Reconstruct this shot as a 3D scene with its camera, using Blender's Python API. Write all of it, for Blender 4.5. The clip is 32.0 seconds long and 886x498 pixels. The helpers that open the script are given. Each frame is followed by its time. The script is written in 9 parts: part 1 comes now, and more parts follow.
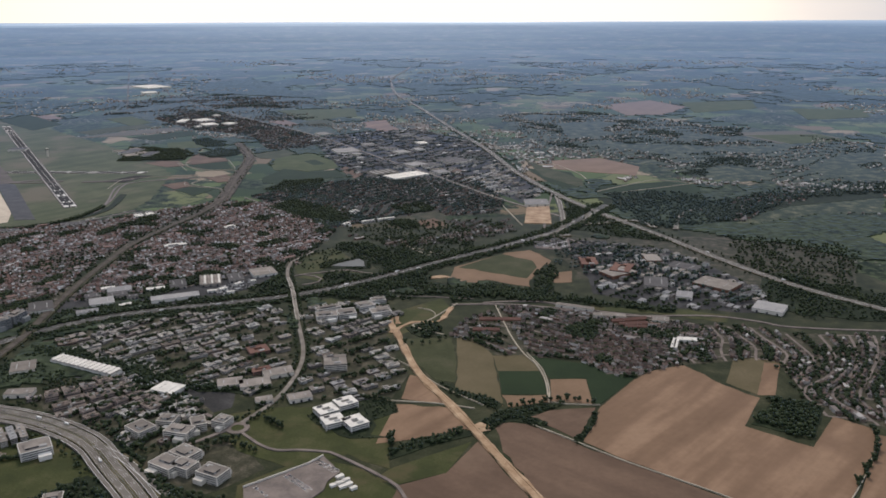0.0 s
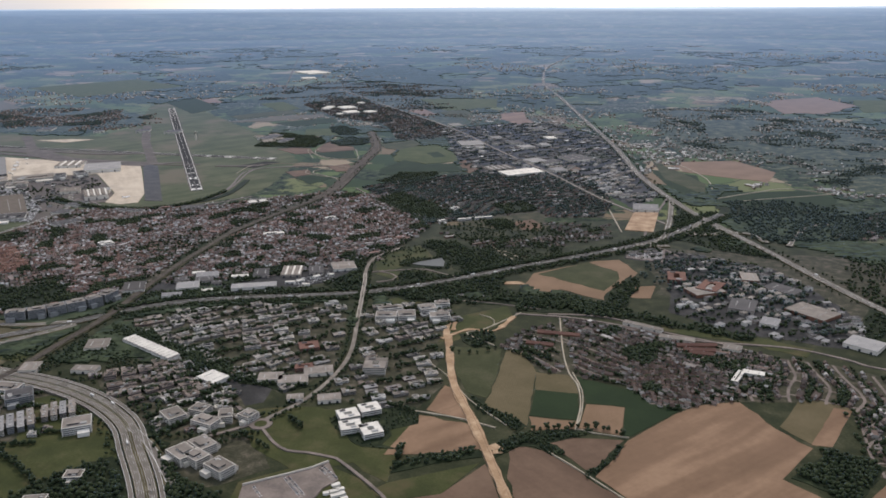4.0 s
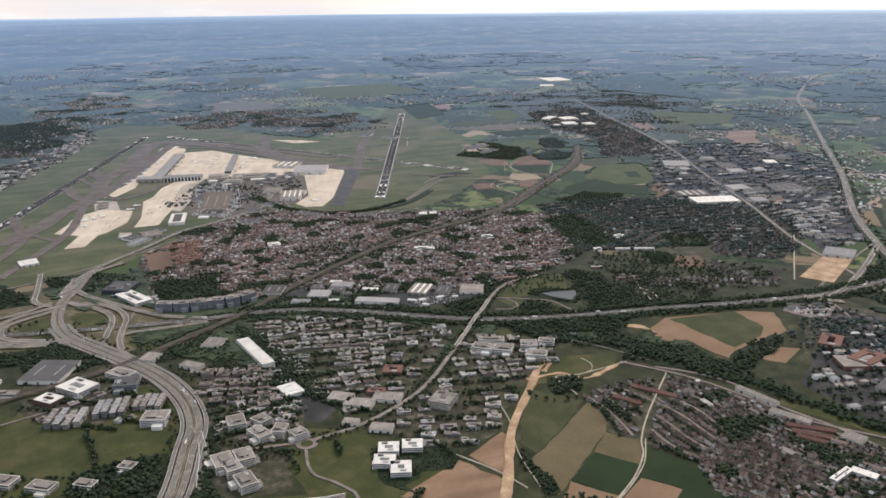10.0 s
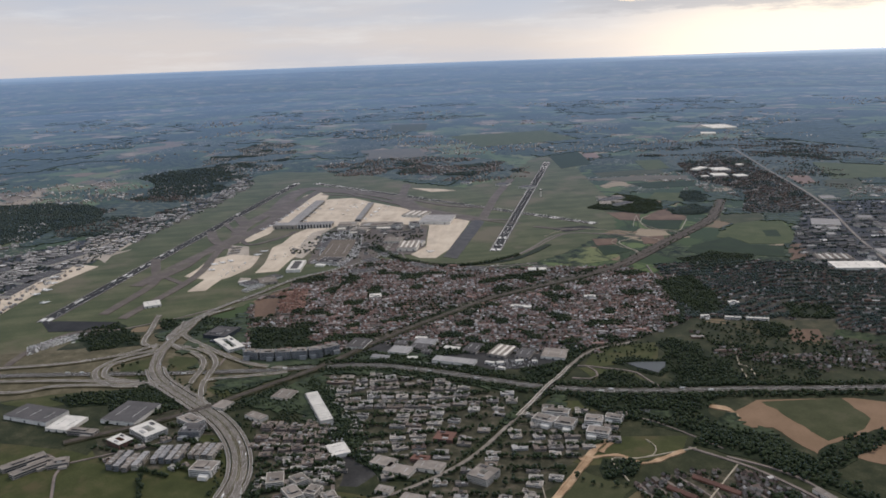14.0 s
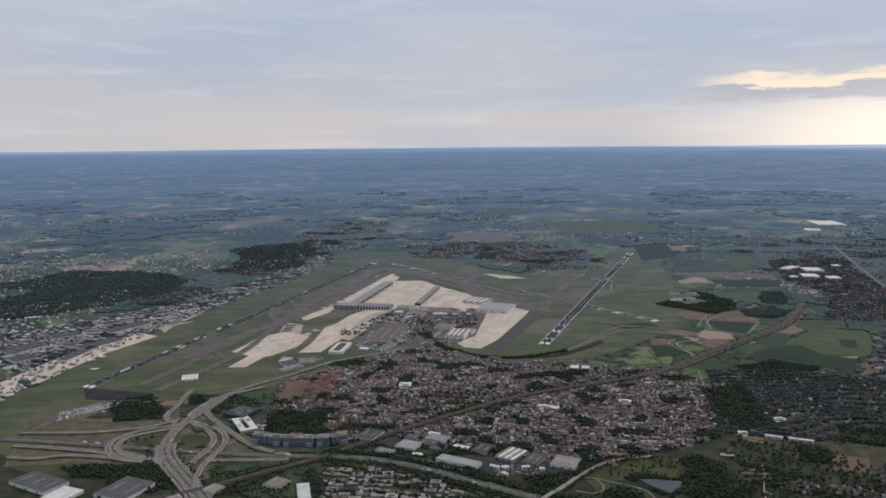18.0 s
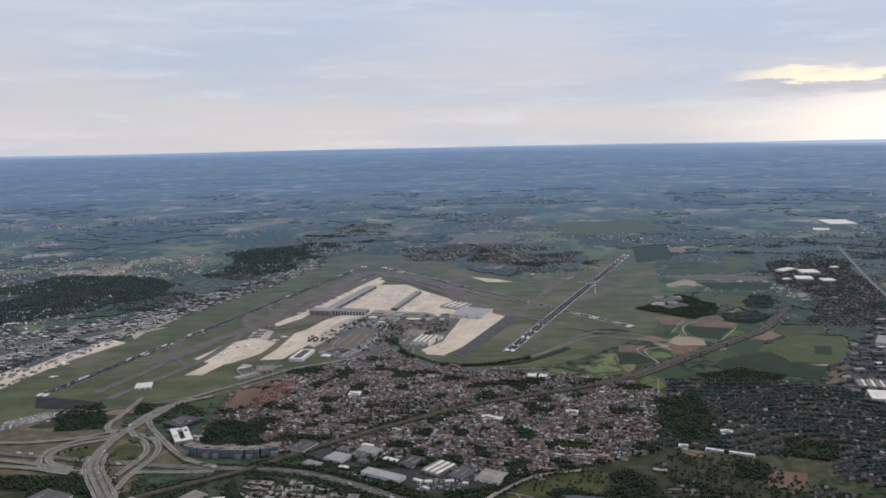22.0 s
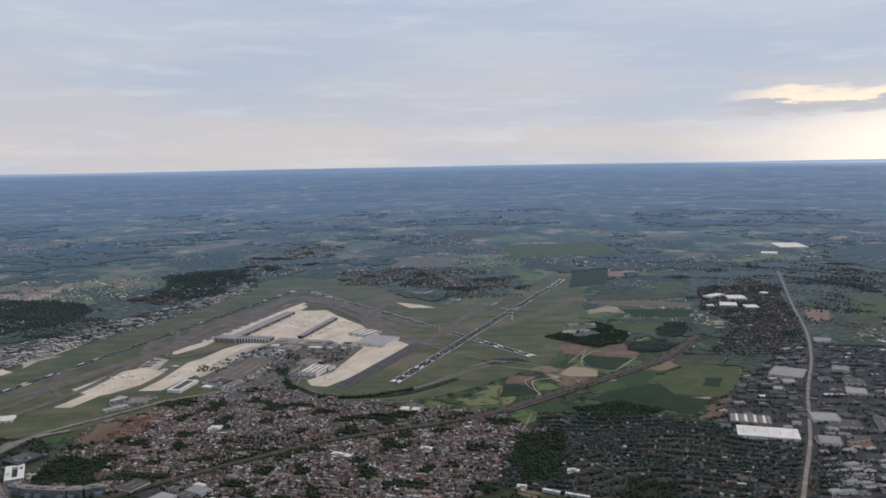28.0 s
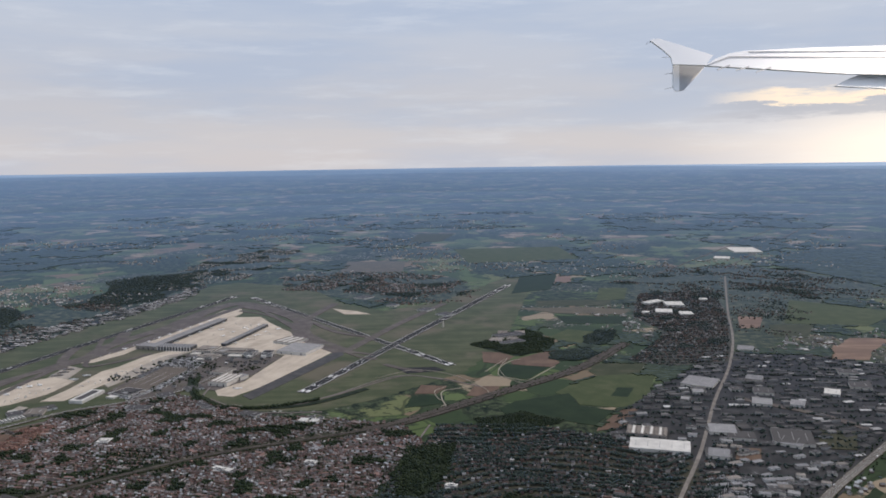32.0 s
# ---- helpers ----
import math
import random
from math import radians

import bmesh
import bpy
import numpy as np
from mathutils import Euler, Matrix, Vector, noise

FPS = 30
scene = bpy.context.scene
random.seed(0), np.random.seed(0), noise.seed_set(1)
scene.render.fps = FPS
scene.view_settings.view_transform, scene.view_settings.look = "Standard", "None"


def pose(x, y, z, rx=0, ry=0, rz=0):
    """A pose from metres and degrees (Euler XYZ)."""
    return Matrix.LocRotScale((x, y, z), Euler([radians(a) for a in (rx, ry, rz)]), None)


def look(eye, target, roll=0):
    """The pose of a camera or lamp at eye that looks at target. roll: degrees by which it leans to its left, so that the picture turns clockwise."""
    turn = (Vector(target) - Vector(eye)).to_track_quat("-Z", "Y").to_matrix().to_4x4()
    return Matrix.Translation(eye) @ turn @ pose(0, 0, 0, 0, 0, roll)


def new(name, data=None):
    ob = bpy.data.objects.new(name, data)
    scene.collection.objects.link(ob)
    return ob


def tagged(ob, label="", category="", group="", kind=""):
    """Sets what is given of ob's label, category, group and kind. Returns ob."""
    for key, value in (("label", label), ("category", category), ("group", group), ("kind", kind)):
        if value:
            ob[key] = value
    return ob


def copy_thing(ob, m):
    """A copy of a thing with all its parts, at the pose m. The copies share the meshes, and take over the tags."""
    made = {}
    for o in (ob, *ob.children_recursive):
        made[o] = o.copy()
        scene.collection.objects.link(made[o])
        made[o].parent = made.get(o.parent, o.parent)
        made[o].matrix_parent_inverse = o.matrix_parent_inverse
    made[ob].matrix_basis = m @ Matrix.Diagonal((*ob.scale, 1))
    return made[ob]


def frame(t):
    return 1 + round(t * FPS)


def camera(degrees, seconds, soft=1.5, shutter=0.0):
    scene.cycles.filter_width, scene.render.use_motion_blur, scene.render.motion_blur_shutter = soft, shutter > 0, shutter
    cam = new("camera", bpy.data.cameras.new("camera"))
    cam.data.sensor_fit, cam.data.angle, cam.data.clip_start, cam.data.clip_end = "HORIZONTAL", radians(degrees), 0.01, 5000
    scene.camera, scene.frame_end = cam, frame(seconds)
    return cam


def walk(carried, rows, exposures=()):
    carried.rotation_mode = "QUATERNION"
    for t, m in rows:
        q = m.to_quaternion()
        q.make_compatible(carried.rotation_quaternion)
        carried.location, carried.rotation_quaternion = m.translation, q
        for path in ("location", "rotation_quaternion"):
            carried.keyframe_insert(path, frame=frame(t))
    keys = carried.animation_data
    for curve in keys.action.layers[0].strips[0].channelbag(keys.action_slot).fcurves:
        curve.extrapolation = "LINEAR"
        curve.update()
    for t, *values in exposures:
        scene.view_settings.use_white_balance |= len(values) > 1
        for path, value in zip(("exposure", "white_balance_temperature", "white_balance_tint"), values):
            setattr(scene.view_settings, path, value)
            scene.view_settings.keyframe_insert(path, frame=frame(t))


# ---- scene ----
# The landscape is laid out at about 1 : 8.5, so that the whole way to the horizon fits the lens's reach.
cam = camera(56.8, 32.0, soft=1.75)
EXPOSURES = [(0.0, 0.12, 6750, 10), (3.0, 0.17, 6700, 10), (6.0, 0.48, 6900, 10), (9.0, 0.57, 6950, 10), (12.0, 0.43, 6850, 10), (13.5, 0.16, 6800, 10), (15.0, -0.05, 6650, 10), (17.5, -0.1, 6450, 10), (20.0, -0.09, 6450, 10), (21.0, 0.12, 6450, 10), (24.0, 0.02, 6450, 10), (32.0, -0.02, 6450, 10)]
METRES, EYE, TILT, LEAN, TURN = 290.0, 91.2, 0.0, 0.0, 0.0
ROWS = [
    (0.0, 0.0, 0.0, 0.0, -0.05, -16.1, 0.18),
    (0.5, 0.014, 0.0012, 0.0008, 1.37, -16.25, 0.36),
    (1.0, 0.0278, 0.0046, 0.0038, 2.87, -16.24, 0.48),
    (1.5, 0.0415, 0.008, 0.006, 4.41, -16.24, 0.32),
    (2.0, 0.0544, 0.0115, 0.0075, 5.85, -16.46, 0.29),
    (2.5, 0.0682, 0.0155, 0.0108, 7.37, -16.67, 0.26),
    (3.0, 0.0815, 0.0195, 0.012, 8.89, -16.77, 0.23),
    (3.5, 0.0951, 0.0253, 0.0148, 10.47, -17.0, 0.24),
    (5.5, 0.1455, 0.0475, 0.0222, 16.84, -16.96, 0.16),
    (6.0, 0.1586, 0.0551, 0.0262, 18.54, -17.09, 0.11),
    (6.5, 0.1701, 0.0597, 0.0222, 20.07, -16.71, 0.03),
    (7.0, 0.1821, 0.0674, 0.0268, 21.67, -16.84, -0.02),
    (7.5, 0.1947, 0.0753, 0.0276, 23.27, -16.64, 0.01),
    (8.0, 0.2069, 0.0844, 0.0322, 24.9, -16.69, 0.14),
    (8.5, 0.219, 0.0926, 0.0334, 26.46, -16.58, 0.23),
    (9.0, 0.2298, 0.1006, 0.0346, 27.97, -16.63, 0.31),
    (9.5, 0.2412, 0.1119, 0.0391, 29.48, -16.98, 0.6),
    (10.0, 0.2522, 0.1198, 0.0378, 30.91, -16.77, 0.82),
    (10.5, 0.2626, 0.1265, 0.0368, 32.3, -16.44, 1.08),
    (11.0, 0.2734, 0.14, 0.0433, 33.91, -16.6, 1.4),
    (11.5, 0.284, 0.149, 0.0423, 35.38, -16.31, 1.69),
    (12.0, 0.2941, 0.159, 0.0439, 36.9, -16.03, 1.94),
    (12.5, 0.3037, 0.1704, 0.0466, 38.47, -15.63, 2.18),
    (13.0, 0.3132, 0.1828, 0.0499, 40.07, -15.19, 2.41),
    (13.5, 0.3228, 0.1944, 0.0512, 41.68, -14.36, 2.39),
    (14.0, 0.3315, 0.2065, 0.0524, 43.27, -13.56, 1.99),
    (14.5, 0.3407, 0.2191, 0.0532, 44.82, -12.73, 1.21),
    (15.0, 0.349, 0.2317, 0.0537, 46.24, -11.81, 0.74),
    (15.5, 0.3572, 0.2443, 0.057, 47.47, -10.78, 0.87),
    (17.5, 0.3908, 0.2965, 0.0604, 50.78, -9.3, 0.38),
    (18.0, 0.3982, 0.3102, 0.0626, 51.68, -7.83, 0.51),
    (18.5, 0.405, 0.324, 0.0642, 52.45, -6.38, 0.54),
    (19.0, 0.4128, 0.338, 0.0649, 52.83, -6.18, 0.49),
    (19.5, 0.4211, 0.3516, 0.0654, 52.89, -7.13, 0.39),
    (20.0, 0.4284, 0.3662, 0.0672, 53.06, -7.89, 0.33),
    (20.5, 0.4361, 0.3796, 0.0676, 53.2, -8.21, 0.57),
    (21.0, 0.444, 0.3937, 0.0685, 53.45, -8.27, 0.9),
    (21.5, 0.4512, 0.4083, 0.0702, 53.7, -8.2, 1.08),
    (22.0, 0.4587, 0.4222, 0.0706, 53.89, -7.88, 1.14),
    (22.5, 0.4664, 0.4374, 0.0722, 54.09, -7.62, 1.15),
    (23.0, 0.4739, 0.4508, 0.0723, 54.15, -7.49, 1.12),
    (23.5, 0.4818, 0.4655, 0.0734, 54.21, -7.18, 1.21),
    (24.0, 0.4892, 0.48, 0.0746, 54.21, -6.81, 1.21),
    (24.5, 0.4973, 0.4949, 0.0757, 54.18, -6.71, 1.22),
    (25.0, 0.505, 0.5099, 0.0763, 54.12, -6.63, 1.26),
    (25.5, 0.5128, 0.5244, 0.0774, 54.02, -6.58, 1.26),
    (27.5, 0.5449, 0.5835, 0.0807, 53.81, -6.61, 1.06),
    (28.0, 0.5531, 0.5984, 0.0818, 53.74, -6.61, 1.03),
    (28.5, 0.5614, 0.614, 0.0827, 53.69, -6.59, 1.0),
    (29.0, 0.5699, 0.629, 0.0841, 53.61, -6.63, 0.92),
    (29.5, 0.5785, 0.6444, 0.085, 53.53, -6.65, 0.9),
    (30.0, 0.5873, 0.6593, 0.0866, 53.43, -6.65, 0.86),
    (30.5, 0.5957, 0.675, 0.0885, 53.34, -6.63, 0.83),
    (31.0, 0.6041, 0.6901, 0.089, 53.25, -6.51, 0.81),
    (31.5, 0.6125, 0.7051, 0.09, 53.14, -6.52, 0.81),
    (32.0, 0.6215, 0.7193, 0.0898, 52.99, -6.53, 0.86),
]
walk(cam, [(t, pose(0, 0, EYE, TILT, LEAN, TURN) @ pose(METRES * x, METRES * y, METRES * z, 90 + pitch, roll, yaw)) for t, x, y, z, yaw, pitch, roll in ROWS], exposures=EXPOSURES)

# ---- world, sun ----
SUN_YAW, SUN_UP = 4.0, 46.0
sun_way = Vector((-math.sin(radians(SUN_YAW)) * math.cos(radians(SUN_UP)), math.cos(radians(SUN_YAW)) * math.cos(radians(SUN_UP)), math.sin(radians(SUN_UP))))


class Nodes:
    """A short way to write node trees."""

    def __init__(self, tree):
        self.tree = tree
        tree.nodes.clear()

    def add(self, kind, inputs=None, **props):
        n = self.tree.nodes.new(kind)
        for k, v in props.items():
            setattr(n, k, v)
        for k, v in (inputs or {}).items():
            if isinstance(v, bpy.types.NodeSocket):
                self.tree.links.new(v, n.inputs[k])
            else:
                n.inputs[k].default_value = v
        return n

    def math(self, op, a, b=0.0, c=0.0, clamp=False):
        n = self.add("ShaderNodeMath", {0: a, 1: b, 2: c}, operation=op)
        n.use_clamp = clamp
        return n.outputs[0]

    def span(self, v, a, b, lo=0.0, hi=1.0):
        return self.add("ShaderNodeMapRange", {0: v, 1: a, 2: b, 3: lo, 4: hi}, interpolation_type="SMOOTHSTEP").outputs[0]

    def mix(self, f, a, b, blend="MIX"):
        n = self.add("ShaderNodeMix", data_type="RGBA", blend_type=blend)
        for k, v in ((0, f), (6, a), (7, b)):
            if isinstance(v, bpy.types.NodeSocket):
                self.tree.links.new(v, n.inputs[k])
            else:
                n.inputs[k].default_value = v if k == 0 else (*v[:3], 1)
        return n.outputs[2]

    def noise(self, at, scale, detail=4.0, rough=0.55):
        return self.add("ShaderNodeTexNoise", {"Vector": at, "Scale": scale, "Detail": detail, "Roughness": rough}).outputs["Fac"]

    def ramp(self, f, stops, hard=False):
        n = self.add("ShaderNodeValToRGB", {0: f})
        e = n.color_ramp.elements
        n.color_ramp.interpolation = "CONSTANT" if hard else "LINEAR"
        while len(e) < len(stops):
            e.new(0.5)
        for s, (p, c) in zip(e, stops):
            s.position, s.color = p, (*c, 1)
        return n.outputs[0]


def make_world():
    world = bpy.data.worlds.new("world")
    scene.world = world
    world.use_nodes = True
    n = Nodes(world.node_tree)
    at = n.add("ShaderNodeTexCoord").outputs["Generated"]
    xyz = n.add("ShaderNodeSeparateXYZ", {0: at})
    up = xyz.outputs[2]
    sky = n.add("ShaderNodeTexSky", sky_type="NISHITA", sun_disc=False, sun_elevation=radians(SUN_UP), sun_rotation=radians(-SUN_YAW), altitude=800.0)
    clear = n.mix(1.0, sky.outputs[0], (0.1, 0.1, 0.1), "MULTIPLY")
    # nearness to the sun behind the cloud
    flat = Vector((sun_way.x, sun_way.y, 0)).normalized()
    to_sun = n.add("ShaderNodeVectorMath", {0: at, 1: flat}, operation="DOT_PRODUCT").outputs["Value"]
    warm = n.span(to_sun, 0.8, 0.998)
    # layered stratus: stretched noise whose streaks lie flat
    flatmap = n.add("ShaderNodeMapping", {"Vector": at, "Scale": (2.2, 2.2, 17.0), "Rotation": (0.05, -0.06, 0.3)}).outputs[0]
    big = n.noise(flatmap, 1.0, 5.0, 0.55)
    fine = n.noise(flatmap, 3.1, 6.0, 0.62)
    high = n.span(up, 0.0, 0.22)
    cloud = n.mix(high, (0.52, 0.50, 0.53), (0.49, 0.54, 0.635))
    cloud = n.mix(n.math("MULTIPLY", n.span(big, 0.36, 0.62, 1.0, 0.0), 0.6), cloud, (0.38, 0.45, 0.59))
    cloud = n.mix(n.math("MULTIPLY", n.span(fine, 0.48, 0.75), 0.42), cloud, (0.66, 0.68, 0.73))
    low = n.math("MULTIPLY", n.span(up, 0.075, 0.0), n.math("MULTIPLY_ADD", warm, 0.9, 0.1))
    cloud = n.mix(low, cloud, (1.12, 0.98, 0.85))
    cloud = n.mix(n.math("MULTIPLY", n.span(up, 0.09, 0.0), n.span(to_sun, 0.88, 0.995)), cloud, (1.22, 1.05, 0.86))
    # the bright rift beside the sun, with a dark bank under it
    rift_way = Vector((-math.sin(radians(18)), math.cos(radians(18)), 0))
    by_rift = n.add("ShaderNodeVectorMath", {0: at, 1: rift_way}, operation="DOT_PRODUCT").outputs["Value"]
    ragged = n.math("MULTIPLY_ADD", n.noise(flatmap, 5.0, 7.0, 0.7), 0.05, -0.025)
    height = n.math("ADD", up, ragged)
    rift = n.math("MULTIPLY", n.span(height, 0.050, 0.054), n.span(height, 0.072, 0.060))
    rift = n.math("MULTIPLY", rift, n.span(by_rift, 0.950, 0.975))
    cloud = n.mix(n.math("MULTIPLY", rift, 0.82), cloud, (1.1, 0.88, 0.64))
    bank = n.math("MULTIPLY", n.span(height, 0.032, 0.044), n.span(height, 0.055, 0.050))
    bank = n.math("MULTIPLY", bank, n.span(by_rift, 0.94, 0.975))
    cloud = n.mix(n.math("MULTIPLY", bank, 0.7), cloud, (0.42, 0.42, 0.47))
    colour = n.mix(0.93, clear, cloud)
    back = n.add("ShaderNodeBackground", {"Color": colour, "Strength": 1.12})
    n.add("ShaderNodeOutputWorld", {0: back.outputs[0]})


make_world()
sun = new("sun", bpy.data.lights.new("sun", "SUN"))
sun.data.energy, sun.data.angle, sun.data.color = 1.8, radians(16), (1.0, 0.855, 0.73)
sun.matrix_world = look((0, 0, 400), Vector((0, 0, 400)) - sun_way)

# ---- materials ----
MATS = {}


def surface(name, stops, scale=0.2, fine=3.0, rough=0.85, vary="", spread=0.35, air=0.0, bump=0.0, stripe=None, metal=0.0, patch=None, streak=None):
    """A procedural surface: a ramp of base colours run by noise at two scales, with variation by island or object,
    optional furrows, and blue gloss at a low angle of sight that stands in for haze."""
    m = bpy.data.materials.new(name)
    m.use_nodes = True
    n = Nodes(m.node_tree)
    geo = n.add("ShaderNodeNewGeometry")
    at = geo.outputs["Position"]
    f = n.math("ADD", n.math("MULTIPLY", n.noise(at, scale), 0.65), n.math("MULTIPLY", n.noise(at, fine, 3.0, 0.7), 0.35))
    f = n.span(f, 0.3, 0.7)
    if vary:
        r = geo.outputs["Random Per Island"] if vary == "island" else n.add("ShaderNodeObjectInfo").outputs["Random"]
        f = n.math("ADD", n.math("MULTIPLY", f, 1 - spread), n.math("MULTIPLY", r, spread), clamp=True)
    if stripe:
        angle, size, share = stripe
        turned = n.add("ShaderNodeMapping", {"Vector": at, "Rotation": (0, 0, radians(-angle))}).outputs[0]
        wave = n.add("ShaderNodeTexWave", {"Vector": turned, "Scale": size, "Distortion": 1.2, "Detail": 3.0, "Detail Scale": 0.6}, bands_direction="Y").outputs["Fac"]
        f = n.math("ADD", n.math("MULTIPLY", f, 1 - share), n.math("MULTIPLY", wave, share))
    if streak:
        angle, size, long, share = streak
        turned = n.add("ShaderNodeMapping", {"Vector": at, "Rotation": (0, 0, radians(-angle))}).outputs[0]
        turned = n.add("ShaderNodeVectorMath", {0: turned, 1: (size / long, size, size)}, operation="MULTIPLY").outputs[0]
        f = n.math("ADD", n.math("MULTIPLY", f, 1 - share), n.math("MULTIPLY", n.span(n.noise(turned, 1.0, 4.0, 0.55), 0.3, 0.7), share))
    colour = n.ramp(f, stops)
    if patch:
        size, lo, hi, tone = patch
        colour = n.mix(n.span(n.noise(at, size, 5.0, 0.6), lo, hi), colour, tone)
    shade = n.add("ShaderNodeBsdfPrincipled", {"Base Color": colour, "Roughness": rough, "Metallic": metal, "Specular IOR Level": 0.12 if rough > 0.65 else 0.5})
    if bump:
        shade.inputs["Normal"].default_value = (0, 0, 0)
        b = n.add("ShaderNodeBump", {"Height": n.noise(at, fine * 1.7, 4.0, 0.6), "Strength": 0.5, "Distance": bump})
        n.tree.links.new(b.outputs[0], shade.inputs["Normal"])
    out = shade.outputs[0]
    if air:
        out = haze_gloss(n, out, air)
    n.add("ShaderNodeOutputMaterial", {0: out})
    MATS[name] = m
    return m


def haze_gloss(n, out, amount, power=10.2, tone=(0.235, 0.375, 0.61), rough=1.0):
    """Stands in for haze: blue-tinted gloss that shines the sky back at a low angle of sight."""
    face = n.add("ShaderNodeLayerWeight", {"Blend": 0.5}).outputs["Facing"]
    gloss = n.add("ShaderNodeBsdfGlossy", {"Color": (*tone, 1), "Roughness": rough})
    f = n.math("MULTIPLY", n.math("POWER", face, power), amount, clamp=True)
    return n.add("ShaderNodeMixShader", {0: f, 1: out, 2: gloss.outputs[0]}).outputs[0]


def countryside():
    """Farmland and woods out to the horizon: a patchwork of fields, woods, hedges and hamlets."""
    m = bpy.data.materials.new("countryside")
    m.use_nodes = True
    n = Nodes(m.node_tree)
    at = n.add("ShaderNodeNewGeometry").outputs["Position"]
    bend = n.add("ShaderNodeTexNoise", {"Vector": at, "Scale": 0.02, "Detail": 2.0}).outputs["Color"]
    moved = n.add("ShaderNodeVectorMath", {0: n.add("ShaderNodeVectorMath", {0: bend, "Scale": 30.0}, operation="SCALE").outputs[0], 1: at}, operation="ADD").outputs[0]
    cell = n.add("ShaderNodeTexVoronoi", {"Vector": moved, "Scale": 0.036}, distance="CHEBYCHEV")
    kind = n.add("ShaderNodeSeparateColor", {0: cell.outputs["Color"]}).outputs[0]
    fields = n.ramp(kind, [(0.0, (0.045, 0.07, 0.028)), (0.2, (0.085, 0.12, 0.045)), (0.36, (0.15, 0.165, 0.075)), (0.5, (0.028, 0.048, 0.022)), (0.68, (0.2, 0.145, 0.1)), (0.78, (0.11, 0.148, 0.06)), (0.91, (0.33, 0.26, 0.19))], hard=True)
    fields = n.mix(n.math("MULTIPLY", n.noise(at, 0.35, 3.0), 0.35), fields, (0.08, 0.1, 0.045))
    # the near-black end of the noise paints shadows between the tree crowns
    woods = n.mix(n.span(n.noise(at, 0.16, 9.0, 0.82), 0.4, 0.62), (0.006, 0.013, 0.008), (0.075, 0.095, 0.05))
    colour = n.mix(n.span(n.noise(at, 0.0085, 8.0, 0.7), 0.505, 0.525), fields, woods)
    hedge = n.add("ShaderNodeTexVoronoi", {"Vector": moved, "Scale": 0.036}, feature="DISTANCE_TO_EDGE").outputs["Distance"]
    colour = n.mix(n.math("MULTIPLY", n.span(hedge, 0.035, 0.015), 0.6), colour, (0.022, 0.032, 0.016))
    built = n.span(n.noise(at, 0.010, 5.0, 0.62), 0.54, 0.60)
    colour = n.mix(n.math("MULTIPLY", built, 0.85), colour, woods)
    spot = n.add("ShaderNodeTexVoronoi", {"Vector": at, "Scale": 0.4})
    roofs = n.math("MULTIPLY", n.span(spot.outputs["Distance"], 0.36, 0.26), built)
    colour = n.mix(n.math("MULTIPLY", roofs, 0.8), colour, n.ramp(n.add("ShaderNodeSeparateColor", {0: spot.outputs["Color"]}).outputs[1], [(0.0, (0.13, 0.09, 0.075)), (0.4, (0.2, 0.17, 0.155)), (0.75, (0.33, 0.31, 0.3)), (1.0, (0.7, 0.7, 0.7))]))
    shade = n.add("ShaderNodeBsdfPrincipled", {"Base Color": colour, "Roughness": 0.95, "Specular IOR Level": 0.1})
    # two layers of gloss imitate haze; the second pales the land at the horizon
    n.add("ShaderNodeOutputMaterial", {0: haze_gloss(n, haze_gloss(n, shade.outputs[0], 0.97, 11.5), 1.0, 60.0, (0.66, 0.80, 0.92), 0.45)})
    MATS["countryside"] = m


def far_canopy():
    """Crowns of far woods, closed and dark, with haze put in by gloss as on the land round them."""
    m = bpy.data.materials.new("far_canopy")
    m.use_nodes = True
    n = Nodes(m.node_tree)
    at = n.add("ShaderNodeNewGeometry").outputs["Position"]
    # dark flecks put the shade between crowns into the colour
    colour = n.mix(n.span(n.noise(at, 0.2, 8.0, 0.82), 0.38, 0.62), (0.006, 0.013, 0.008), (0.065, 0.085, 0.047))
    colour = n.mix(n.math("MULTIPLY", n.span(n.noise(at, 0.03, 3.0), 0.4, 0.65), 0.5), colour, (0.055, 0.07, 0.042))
    shade = n.add("ShaderNodeBsdfPrincipled", {"Base Color": colour, "Roughness": 0.95, "Specular IOR Level": 0.1})
    n.add("ShaderNodeOutputMaterial", {0: haze_gloss(n, haze_gloss(n, shade.outputs[0], 0.85, 10.0), 1.0, 60.0, (0.66, 0.80, 0.92), 0.45)})
    MATS["far_canopy"] = m


countryside()
far_canopy()
# usual share of the gloss that imitates haze
AIR = 0.9
surface("garden_ground", [(0.0, (0.026, 0.03, 0.018)), (0.5, (0.05, 0.049, 0.032)), (0.8, (0.085, 0.077, 0.056)), (1.0, (0.125, 0.108, 0.086))], 0.35, 2.2, air=AIR)
surface("yard_ground", [(0.0, (0.0234, 0.0243, 0.0243)), (0.5, (0.0398, 0.0398, 0.0404)), (1.0, (0.0702, 0.0679, 0.0682))], 0.15, 1.5, air=AIR)
surface("park_grass", [(0.0, (0.031, 0.04, 0.014)), (0.6, (0.05, 0.058, 0.021)), (1.0, (0.08, 0.078, 0.036))], 0.12, 2.0, air=AIR, patch=(0.09, 0.5, 0.68, (0.078, 0.069, 0.034)))
surface("airfield_grass", [(0.0, (0.045, 0.057, 0.026)), (0.5, (0.07, 0.082, 0.04)), (1.0, (0.118, 0.119, 0.067))], 0.06, 0.9, air=0.6, streak=(58, 0.12, 9.0, 0.45), patch=(0.02, 0.5, 0.66, (0.128, 0.112, 0.076)))
